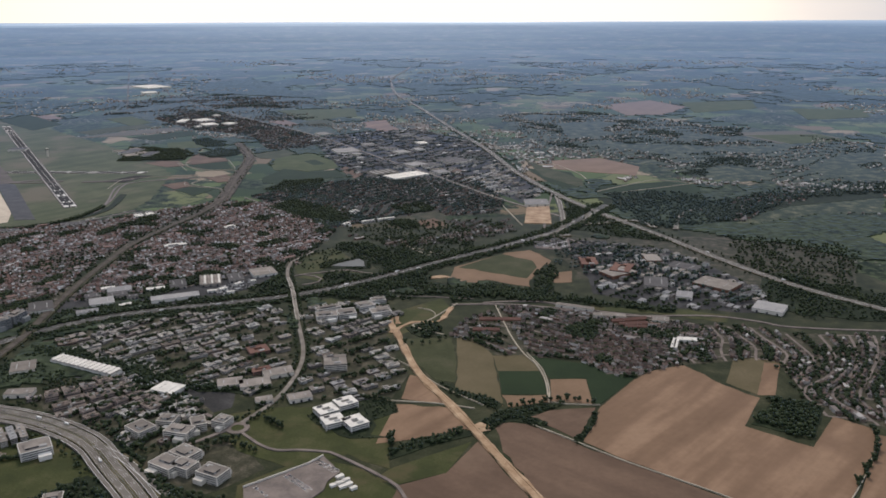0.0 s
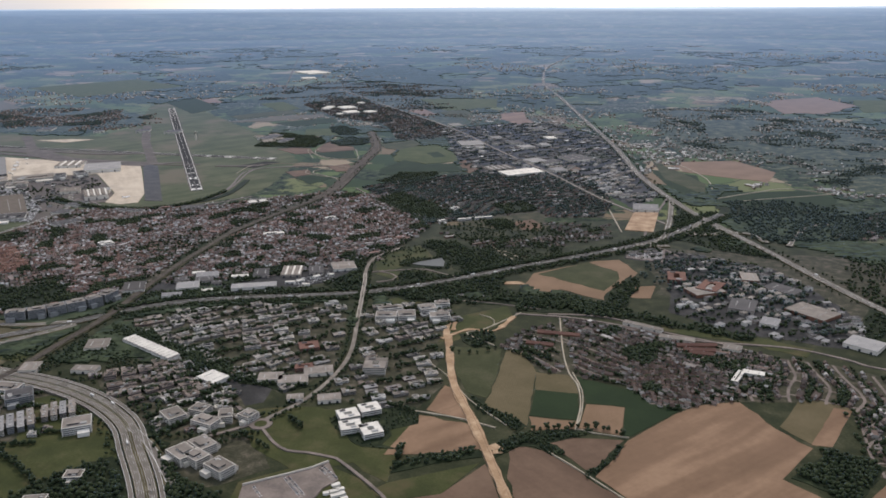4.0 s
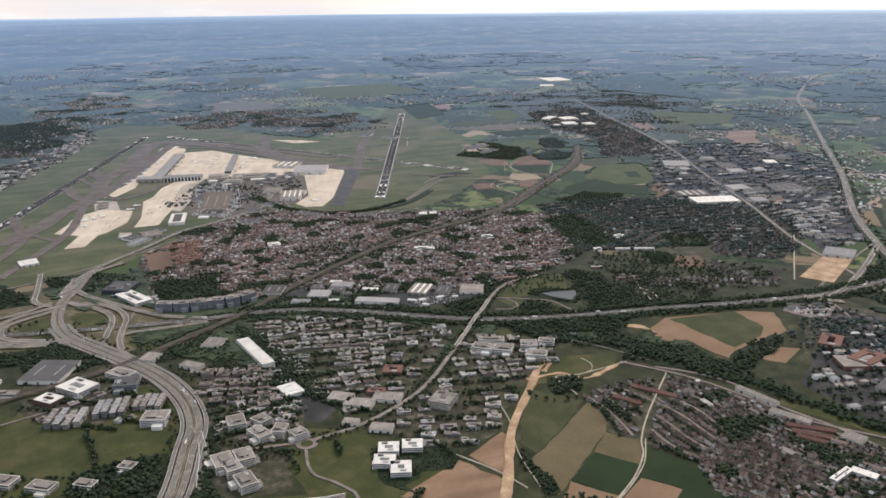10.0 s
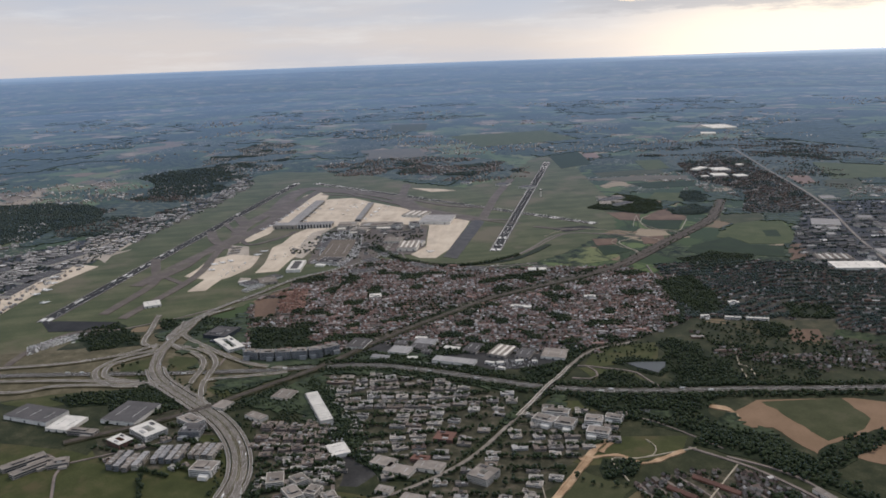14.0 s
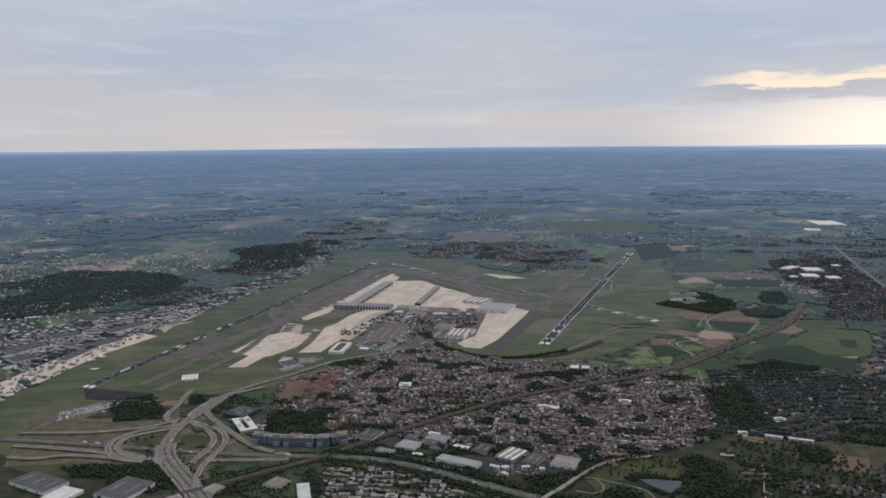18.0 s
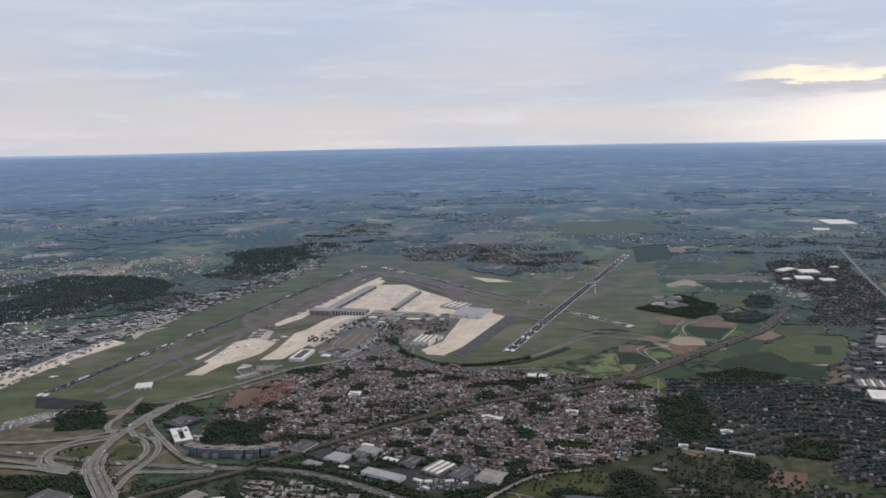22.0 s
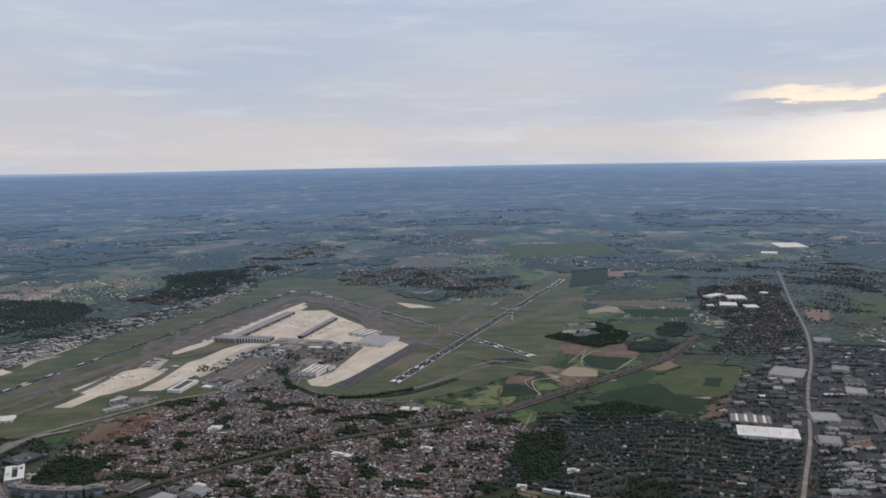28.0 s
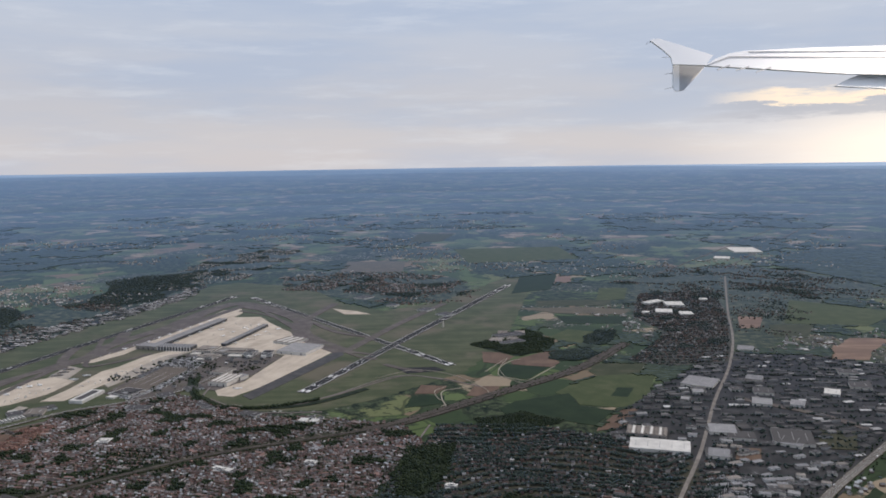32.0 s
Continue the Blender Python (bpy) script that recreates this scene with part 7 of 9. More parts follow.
for k, spec in enumerate([(46.2, 395.9, 11.6, 11.3, -1), (79.7, 299.4, 5.7, 8.6, 0), (73.9, 270.3, 7.9, 10.7, -14), (80.1, 257.0, 5.2, 6.3, -19), (63.2, 282.2, 7.6, 11.4, -60), (89.2, 288.6, 10.9, 7.1, -39), (103.8, 244.8, 9.3, 8.3, -33), (94.5, 268.5, 13.3, 9.8, -43)]):
    shed(spec, 1.2, (PALE, RED, GREY)[k % 3], ("pale_metal_roof", "grey_gravel_roof", "dark_bitumen_roof")[k % 3], ("pale-roofed ", "brick ", "dark-roofed ")[k % 3] + "works hall in the estate")
for spec in [(54.6, 294.4, 6.3, 9.5, -1), (65.4, 286.1, 7.0, 10.5, -24)]:
    court(spec, 1.5, RED, "red_tile_roof", "red brick works building round a court", 3)
shed(((-21.1, 466.6, 23.4, 12.2, 37)), 1.3, WHITE, "white_membrane_roof", "very large white-roofed warehouse", 0)
shed(((-35.4, 476.3, 16.4, 10.6, 36)), 1.2, GREY, "grey_gravel_roof", "works hall with white saw-tooth ridges", 9)
for x, y, lx, ly, ang in [(-17.0, 502.4, 10.9, 10.9, 40), (-1.2, 477.3, 7.9, 8.7, 33), (8.3, 511.6, 11.3, 12.5, 19), (-27.9, 549.7, 8.8, 9.6, 32), (-53.1, 583.1, 7.9, 8.7, 26), (-56.9, 541.1, 5.1, 5.6, 39), (-53.4, 526.2, 3.8, 4.2, 37), (-93.1, 637.2, 9.1, 10.0, 31), (-66.4, 556.1, 15.6, 17.1, 22)]:
    if not taken((x, y), 0.42 * max(lx, ly)):
        shed((x, y, lx, ly, ang), 1.27, PALE, "pale_metal_roof", "pale-roofed hall on the estate")
shed(((6.8, 515.8, 15.6, 17.2, 36)), 1.3, PALE, "shed_roof", "large pale works hall", 0)
for spec in [(-17.7, 503.5, 12.6, 8.0, 48), (-2.1, 478.1, 9.5, 6.4, 40), (-52.8, 582.4, 8.0, 8.8, 35), (5.7, 486.2, 9.0, 2.1, 71), (-28.8, 630.8, 9.9, 8.3, 37), (-12.4, 610.7, 9.9, 10.9, 33), (-37.5, 566.0, 9.0, 9.9, 38), (-7.4, 501.7, 10.9, 9.0, 40), (-67.6, 519.2, 3.1, 3.4, 50), (-53.9, 528.5, 4.1, 4.6, 37), (-58.8, 544.0, 6.0, 6.6, 50), (-48.2, 559.2, 5.4, 5.9, 51)]:
    shed(spec, 1.2, PALE, "shed_roof", "flat-roofed works hall on the estate")
for k, spec in enumerate([(7.2, 517.2, 15.4, 20.1, 33), (-16.6, 503.8, 11.6, 8.8, 37), (-30.4, 554.9, 9.4, 8.5, 38), (-16.2, 560.0, 6.2, 8.1, 26), (-53.8, 582.8, 8.2, 8.6, 29), (-26.0, 626.2, 11.4, 13.0, 25), (-12.1, 612.6, 8.9, 11.5, 22), (-94.1, 639.6, 10.1, 9.6, 26), (-58.9, 544.3, 5.8, 7.5, 37), (-53.9, 528.5, 5.3, 6.9, 37), (-1.5, 477.7, 9.3, 10.5, 40), (-15.2, 589.1, 7.1, 9.3, 27)]):
    if not taken(spec[:2], 0.3 * min(spec[2:4])):
        shed(spec, 1.2, WHITE, "white_membrane_roof" if k % 3 else "pale_metal_roof", "bright flat-roofed hall beside the long main road")
for spec in [(-202.8, 680.9, 4.9, 5.4, 49), (-210.5, 723.6, 13.5, 14.9, 48), (-197.2, 694.5, 11.9, 13.1, 39), (-181.3, 699.2, 9.2, 10.1, 49), (-207.7, 756.9, 5.6, 6.2, 49), (-348.7, 988.2, 16.4, 18.1, 29), (-373.8, 1068.7, 31.4, 46.0, 46), (-226.6, 718.4, 18.5, 7.1, 90)]:
    shed(spec, 1.4, WHITE, "white_membrane_roof", "far white-roofed warehouse beside fields")
for spec in [(-111.6, 252.6, 7.6, 6.8, 25), (-89.0, 257.1, 15.3, 4.6, 22), (-112.3, 243.1, 6.5, 3.2, 25), (-110.4, 264.7, 7.8, 5.4, 24)]:
    shed(spec, 1.1, WHITE, "pale_metal_roof", "cream warehouse with a pale roof beside the motorway", 0)
shed(((-82.2, 274.9, 7.1, 10.6, 16)), 1.0, GREY, "grey_gravel_roof", "grey hall with saw-tooth roof strips", 6)
for spec in [(-109.1, 259.7, 6.4, 4.2, 24), (-92.4, 271.1, 5.6, 8.2, 20), (-103.5, 258.0, 3.6, 2.6, 24), (-117.0, 258.5, 5.0, 4.0, 26)]:
    shed(spec, 1.0, GREY, "dark_bitumen_roof", "low works hall with a dark flat roof")
for spec in [(-98.6, 266.3, 6.0, 2.2, 22), (-115.1, 266.8, 4.4, 2.4, 24), (-103.0, 250.3, 4.2, 1.8, 30), (-75.5, 266.0, 2.4, 1.5, 50), (-71.5, 271.5, 2.8, 1.3, 60), (-72.0, 262.5, 2.4, 1.1, 10), (-78.5, 263.8, 3.2, 1.2, 15), (-67.0, 274.5, 1.8, 1.2, 40)]:
    shed(spec, 0.8, WHITE, "white_membrane_roof", "small white works building beside the motorway", 0, doors=2)
shed(((-74.1, 278.2, 5.3, 7.9, 21)), 1.0, GREY, "dark_bitumen_roof", "low hall with a dark flat roof", 0)
shed(((-65.6, 284.4, 8.6, 8.6, 26)), 1.0, WHITE, "grey_gravel_roof", "wide pale-walled hall with rooflights", 0)
# airport buildings
rim_hall = shed((-243.6, 304.4, 19.0, 7.2, 133), 1.5, WHITE, "white_membrane_roof", "long hall with a white rim round a dark sunken roof", 0, "freight_shed", 0)
part("roof_field", box_data(0, 0, 1.58, 15.5, 4.0, 0.05), "dark_bitumen_roof", rim_hall)
for k in range(9):
    shed((-299 - 1.6 * k + 2.0 * (k % 3), 301 + 1.35 * k, 3.4, 1.6, 55 + 8 * (k % 4)), 0.7, GREY, ("pale_metal_roof", "grey_gravel_roof")[k % 2], "small grey service building between the aprons", 0, "service_building", 1)
def arcade(spec, h, bays, label, name):
    """A glazed front under a pale roof with white piers between its bays."""
    x, y, lx, ly, ang = spec
    ob = base_of(name, x, y, ang, label, "building", (lx, ly))
    part("wall", box_data(0, 0, 0, lx, ly, h), "dark_glass", ob)
    part("roof", box_data(0, 0, h, lx + 0.5, ly + 0.5, 0.12), "pale_metal_roof", ob)
    for k in range(bays + 1):
        for side in (-1, 1):
            part("pier", box_data(-lx / 2 + k * lx / bays, side * (ly / 2 + 0.12), 0, lx / bays * 0.32, 0.24, h), "white_wall", ob)
    for k in range(3):
        part("rooflight", box_data(0, (k - 1) * ly * 0.27, h + 0.12, lx * 0.9, 0.25, 0.08), "metal_unit", ob)
    return ob


shed(((-358.0, 399.6, 83.1, 6.6, 129)), 2.0, "dark_glass", "pale_metal_roof", "long grey pier of the terminal with dark glazed sides", 0, "terminal_pier", 9)
shed(((-333.0, 363.5, 15.0, 9.0, 36)), 2.2, GREY, "pale_metal_roof", "grey hall joining the pier to the terminal front", 0, "terminal_hall", 4)
arcade(((-318.0, 375.5, 21.5, 9.0, 42)), 2.3, 11, "terminal front of dark glass between white piers", "terminal_building")
shed(((-325.4, 423.9, 61.0, 3.7, 130)), 1.9, "dark_glass", "pale_metal_roof", "second glazed pier of the terminal", 0, "terminal_pier", 6)
for spec in [(-300.6, 387.7, 12.5, 13.7, 42), (-284.8, 398.7, 21.8, 12.2, 41), (-282.5, 382.1, 10.6, 8.4, 33)]:
    office(spec, 1.9, PALE, "grey_gravel_roof", "grey terminal wing with flat roof", 3, 4, name="terminal_wing")
for spec in [(-271.8, 403.9, 6.0, 6.7, 34), (-264.6, 411.5, 6.5, 7.1, 49)]:
    office(spec, 2.8, WHITE, "dark_bitumen_roof", "tall terminal block with dark glazed front", 4, 2, name="terminal_block")
shed(((-227.3, 377.9, 5.9, 6.4, 25)), 2.0, PALE, "pale_metal_roof", "grey hangar beside the ribbed hangar", 0, "hangar")
shed(((-245.7, 375.9, 9.8, 10.8, 34)), 1.5, PALE, "grey_gravel_roof", "low workshop behind the hangar", 0, "workshop")
shed(((-239.8, 270.4, 4.0, 4.4, 78)), 0.9, WHITE, "white_membrane_roof", "square white-roofed freight hall", 0, "freight_shed")
shed(((-232.6, 278.9, 8.5, 9.3, 63)), 1.2, GREY, "grey_gravel_roof", "grey freight hall beside the access road", 0, "freight_shed")
shed(((-228.1, 267.9, 11.8, 3.9, 99)), 0.8, PALE, "dark_bitumen_roof", "long low ribbed depot beside the access road", 8, "depot")
shed(((-264.9, 432.8, 20.2, 22.2, 33)), 1.9, WHITE, "pale_metal_roof", "white-roofed hangar on the apron", 0, "hangar")
shed(((-290.5, 439.2, 14.8, 16.3, 22)), 1.4, WHITE, "grey_gravel_roof", "white ribbed hall on the apron", 7, "hangar")
shed((-226.5, 369.5, 11.1, 17.0, 37), 2.2, PALE, "grey_gravel_roof", "large hangar with a ribbed pale roof", 8, "hangar")
shed((-253.9, 340.4, 14.5, 47.9, 41), 1.2, GREY, "brown_gravel_roof", "long parking deck with a grey-brown roof of car rows", 0, "parking_deck", 7)
office(((-237.8, 322.5, 12.1, 11.7, 30)), 1.3, WHITE, "dark_bitumen_roof", "white rounded office block", 2)
shed(((-243.1, 224.1, 7.1, 7.8, 66)), 1.0, WHITE, "white_membrane_roof", "long white building beside the runway", 0)
for spec in [(-320.2, 195.9, 26.8, 5.7, 131), (-334.8, 210.6, 23.5, 9.4, 112), (-350.6, 176.1, 19.3, 12.7, 115), (-367.0, 198.8, 17.3, 9.2, 88), (-364.6, 234.8, 26.5, 8.8, 110), (-329.7, 171.2, 10.8, 11.9, 102)]:
    shed(spec, 1.4, PALE, "shed_roof", "freight shed along the cargo apron", 0, "freight_shed", 5)
for spec in [(-236.0, 271.7, 8.7, 7.3, 87), (-235.9, 281.9, 13.0, 6.1, 96), (-208.2, 319.4, 11.1, 6.2, 52), (-165.8, 356.4, 10.1, 5.5, 29), (-191.1, 344.8, 11.6, 3.7, 6), (-139.5, 378.7, 2.3, 2.6, 50), (-142.8, 376.4, 2.6, 2.9, 53), (-221.6, 336.3, 7.6, 7.0, 88), (-224.6, 351.6, 8.6, 7.2, 85), (-270.6, 347.3, 22.3, 5.6, 120)]:
    shed(spec, 1.0, WHITE, "shed_roof", "low white building near the airfield road")
for spec in [(-207.7, 541.2, 8.1, 8.9, 36), (-203.3, 550.5, 7.0, 7.8, 35), (-213.9, 566.9, 6.6, 7.2, 48), (-221.4, 558.6, 6.7, 7.3, 49)]:
    shed(spec, 0.9, PALE, "grey_gravel_roof", "grey farm shed among dark trees", 0, "farm_shed", 2)
for spec in [(-141.6, 371.1, 3.9, 4.3, 38), (-137.6, 374.3, 3.6, 4.0, 37)]:
    shed(spec, 1.0, WHITE, "white_membrane_roof", "small white hall at the edge of town", 0)
for spec in [(-351.5, 557.9, 7.2, 7.9, 28), (-319.8, 567.1, 9.6, 10.6, 19), (-398.0, 559.9, 11.1, 12.2, 18), (-295.0, 567.3, 10.9, 10.3, 9), (-211.9, 555.7, 19.7, 9.5, 80), (-195.9, 544.4, 15.9, 6.6, 85)]:
    shed(spec, 1.2, WHITE, "shed_roof", "white airfield building on the far side")
for spec in [(-108.7, 320.1, 8.7, 2.9, 25), (-33.8, 359.1, 6.1, 1.6, 27), (-25.9, 363.5, 8.4, 1.5, 28), (-42.0, 377.7, 4.4, 2.4, 37), (-43.0, 353.8, 3.4, 2.6, 36), (-170.4, 293.4, 5.4, 5.4, 51), (-93.8, 349.4, 5.0, 2.6, 35)]:
    office(spec, 1.1, WHITE, "white_membrane_roof", "pale slab of flats among houses", 3, 1, name="apartment_block")
control = base_of("control_tower", -262, 540, 0, "slim pale control tower on the airfield", "tower", 2)
part("shaft", box_data(0, 0, 0, 0.8, 0.8, 4.6, 0.2, 0.15), "pale_wall", control)
part("cab", box_data(0, 0, 4.6, 1.6, 1.6, 0.7, 0.2, -0.2), "dark_glass", control)
part("roof", box_data(0, 0, 5.3, 1.9, 1.9, 0.15, 0.2), "white_membrane_roof", control)

TERMINAL = [(-244.7, 331.8), (-263.6, 327.7), (-271.8, 318), (-298.2, 370.7), (-286.7, 383.9), (-259.3, 415.4), (-240.2, 394.2), (-235.2, 361.1), (-222, 333)]
# ---- fill the built-up areas ----
AREAS = []
AREAS += [(TOWN, 38, 4.1, 1.02, "terrace", "clay_roof", "red and brown roofed town houses packed along streets", 0.45, 0.9, 1, 12, 0)]
AREAS += [(EAST_SUBURB, 50, 4.9, 1.5, "house", "grey_roof", "detached grey and brown roofed suburban houses", 1.0, 0.62, 2, 14, 0)]
AREAS += [(INDUSTRY, 52, 8.6, 5.4, "industry", "shed_roof", "flat-roofed sheds of the industrial estate", 1.0, 0.6, 3, 12, 0)]
AREAS += [(BUSINESS, 42, 6.6, 5.0, "office", "shed_roof", "low grey-brown office block in a planted plot", 1.0, 0.92, 4, 8, 0)]
AREAS += [(CAMPUS, 38, 6.4, 4.6, "office", "shed_roof", "low block of the office park", 0.85, 0.8, 5, 6, 0)]
AREAS += [(VILLAGE, -18, 4.1, 1.2, "terrace", "brown_roof", "brown and red roofed village terraces", 0.85, 0.82, 6, 13, 0)]
AREAS += [(VILLAGE_EAST, 75, 6.2, 1.25, "terrace", "brown_roof", "scattered red-roofed houses in green gardens", 0.95, 0.62, 7, 16, 0)]
AREAS += [(WORKS, 35, 6.2, 3.4, "industry", "shed_roof", "works sheds beside the motorway", 0.6, 0.62, 8, 8, 0)]
AREAS += [(OFFICES_WEST, 20, 6.0, 3.0, "office", "shed_roof", "small flat-roofed block beside the offices", 0.7, 0.3, 9, 8, 0)]
AREAS += [(BLOCKS, 38, 5.8, 4.2, "office", "shed_roof", "rose-grey office block of three storeys between hedges", 0.8, 0.95, 20, 6, 0)]
AREAS += [(OFFICES_SOUTH, 35, 5.0, 2.8, "office", "shed_roof", "low grey block beside the road", 0.7, 0.6, 10, 8, 0)]
AREAS += [(HAREN, 48, 6.0, 4.4, "industry", "pale_shed_roof", "cargo sheds along the runway", 0.3, 0.8, 11, 8, 0)]
AREAS += [(VILLAGE_WEST, 30, 5.6, 2.1, "house", "grey_roof", "far brown roofed houses west of the cargo yards", 0.8, 0.6, 21, 20, 10)]
AREAS += [(VILLAGE_NORTHWEST, 60, 6.4, 2.4, "house", "pale_shed_roof", "far pale and brown roofs beyond the runway", 0.8, 0.5, 22, 25, 14)]
AREAS += [(VILLAGE_NORTH, 10, 6.0, 2.2, "house", "clay_roof", "far red roofed village along the airfield", 0.8, 0.5, 23, 25, 14)]
AREAS += [(KAMP, 55, 5.8, 2.0, "house", "grey_roof", "far suburban houses", 0.75, 0.75, 12, 14, 0)]
AREAS += [(FAR_TOWN_NORTH, 20, 6.5, 2.2, "house", "clay_roof", "far village houses beyond the runways", 0.7, 0.6, 13, 25, 30)]
AREAS += [(EAST_STRIP, 30, 10.0, 3.0, "house", "grey_roof", "far scattered houses", 0.6, 0.5, 14, 25, 25)]
AREAS += [(HILLSIDE, 15, 9.0, 2.8, "house", "pale_shed_roof", "pale houses among trees on the far slope", 0.9, 0.42, 15, 30, 12)]
AREAS += [(HILLSIDE_B, 30, 6.4, 2.0, "house", "clay_roof", "pale houses among trees", 0.9, 0.6, 16, 20, 4)]
AREAS += [(TERMINAL, 30, 4.6, 2.8, "industry", "shed_roof", "small grey buildings round the terminal", 0.1, 0.22, 18, 8, 0)]
AREAS += [(RED_ROWS, 42, 2.9, 1.0, "terrace", "red_roof", "red roofed terraces in straight rows", 0.25, 0.95, 24, 3, 0)]
AREAS += [(GARDENS, 40, 5.0, 1.8, "house", "brown_roof", "small brown-roofed houses in gardens", 0.8, 0.65, 19, 14, 0)]
AREAS += [(FAR_TOWN_WEST, 10, 11.0, 3.4, "house", "grey_roof", "far town roofs", 0.6, 0.6, 17, 25, 30)]
def low_block(x, y, t, w, d, h, label):
    """A small office block: walls, roof slab, one window band round it and a plant box."""
    r = random.Random(int(x * 31 + y * 17))
    tall = "between hedges" in label
    h = h * 1.7 if tall else h
    ob = new("office_block")
    ob.matrix_world = pose(x, y, 0, 0, 0, math.degrees(t))
    tagged(ob, label, "building", "office blocks")
    form = r.random()
    if form < 0.4:
        plan = [(0, -d * 0.28, w, d * 0.44, h), (-w * 0.32, d * 0.22, w * 0.36, d * 0.56, h * 0.98)]
    elif form < 0.7:
        plan = [(0, -d * 0.36, w, d * 0.28, h), (0, d * 0.36, w, d * 0.28, h), (-w * 0.39, 0, w * 0.22, d * 0.44, h * 0.97), (w * 0.39, 0, w * 0.22, d * 0.44, h * 0.97)]
    elif form < 0.88:
        plan = [(-w * 0.26, 0, w * 0.48, d, h), (w * 0.24, d * 0.08, w * 0.52, d * 0.7, h * 0.72)]
    else:
        plan = [(0, 0, w, d, h)]
    body = gather([box_data(u, v, 0, a, b, c) for u, v, a, b, c in plan])
    top = gather([box_data(u, v, c, a + 0.08, b + 0.08, 0.06) for u, v, a, b, c in plan])
    glass = gather([box_data(u, v, c * k, a + 0.03, b + 0.03, c * 0.2) for u, v, a, b, c in plan for k in (0.2, 0.6)])
    paint = "rose_wall" if tall else r.choice((GREY, GREY, "rose_wall", PALE, WHITE, "brick_wall"))
    walls = part("wall", body, paint, ob)
    cover = part("roof", top, r.choice(("grey_gravel_roof", "grey_gravel_roof", "brown_gravel_roof", "dark_bitumen_roof", "pale_metal_roof")), ob)
    edge = []
    for u, v, a, b, c in plan:
        edge += [box_data(u, v + e * (b - 0.1) / 2, c + 0.06, a, 0.1, 0.07) for e in (-1, 1)] + [box_data(u + e * (a - 0.1) / 2, v, c + 0.06, 0.1, b - 0.2, 0.07) for e in (-1, 1)]
    part("parapet", gather(edge), paint, cover)
    part("stair_head", box_data(plan[0][0] + r.uniform(-0.2, 0.2) * w, plan[0][1], h + 0.06, 0.9, min(0.7, plan[0][3] * 0.6), 0.3), r.choice(("metal_unit", "dark_bitumen_roof")), cover)
    part("window_band", glass, "dark_glass", walls)


def small_shed(x, y, t, w, d, h, label):
    """A works shed of its own: walls with a door, roof with rooflights."""
    r = random.Random(int(x * 13 + y * 29))
    ob = new("shed")
    ob.matrix_world = pose(x, y, 0, 0, 0, math.degrees(t))
    tagged(ob, label, "building", "sheds of the estates")
    walls = part("wall", box_data(0, 0, 0, w, d, h), r.choice((GREY, PALE, WHITE)), ob)
    cover = part("roof", box_data(0, 0, h, w + 0.1, d + 0.1, 0.06), r.choice(("grey_gravel_roof", "dark_bitumen_roof", "dark_bitumen_roof", "pale_metal_roof", "pale_metal_roof")), ob)
    part("rooflight", box_data(r.uniform(-0.2, 0.2) * w, 0, h + 0.06, 0.18, d * 0.6, 0.05), "metal_unit", cover)
    part("loading_door", box_data(0, -d / 2, 0, min(0.6, w * 0.3), 0.04, h * 0.6), "dark_glass", walls)


os_count = [0]
village_lots = []
for poly, angle, row, gap, kind, roof, label, leafy, keep, seed, bend, edge in AREAS:
    lots, streets, trees = fill(poly, angle, row, gap, kind, seed, leafy, bend, keep, edge)
    if seed == 6:
        village_lots = sorted(lots, key=lambda q: math.dist(q[:2], (30, 190)))
        lots, village_lots = village_lots[300:], village_lots[:300]
    if kind == "office":
        if os_count[0] + len(lots) < 300:
            for x, y, t, w, d, h, rise in lots:
                low_block(x, y, t, w, d, h, label)
            os_count[0] += len(lots)
            lots = []
    if seed in (3, 8):
        mid = (20, 420) if seed == 3 else (120, 240)
        lots.sort(key=lambda q: math.dist(q[:2], mid))
        for x, y, t, w, d, h, rise in lots[:90]:
            small_shed(x, y, t, w, d, h, "flat-roofed shed with a loading door on the estate")
        lots = lots[90:]
    if not lots:
        clumps("garden_trees", trees, "leaf", "dark trees between the office blocks", seed=seed)
        continue
    roofs_of("sheds" if kind == "industry" else "houses", lots, roof, label, "shed_wall" if kind in ("industry", "office") else "house_wall")
    if kind != "office" and streets and not edge:
        street_net(streets, 0.62 if kind == "house" else 0.75 if kind == "terrace" else 1.0, ("pale" if kind == "terrace" else "grey") + " streets between " + ("sheds" if kind == "industry" else "houses"), "street_paving" if kind == "terrace" else "yard_ground")
    clumps("garden_trees", trees, "hazed_leaf" if edge or seed in (2, 3, 11, 12) else "leaf", "garden trees and hedges between the buildings", seed=seed)


# the village's nearer houses, each one its own
def make_house(w, d, h, rise):
    ob = new("house")
    walls, roof = house_data(0, 0, 0, w, d, h, rise)
    part("wall", walls, "brick_wall", ob)
    part("roof", roof, "tile_roof", ob)
    part("chimney", box_data(w * 0.3, 0.1, h + rise * 0.5, 0.16, 0.16, rise * 0.5 + 0.2), "red_brick_wall", ob)
    return tagged(ob, "brick village house with a brown tiled roof", "house", "houses of the village")


models = [make_house(w, d, h, e) for w, d, h, e in ((1.15, 0.95, 0.6, 0.4), (1.35, 1.0, 0.55, 0.42), (1.05, 0.85, 0.7, 0.35), (1.4, 0.95, 0.5, 0.45))]
for i, (x, y, t, *_) in enumerate(village_lots):
    m = pose(x, y, 0, 0, 0, math.degrees(t))
    if i < 4:
        models[i].matrix_world = m
    else:
        copy_thing(models[i % 4], m)

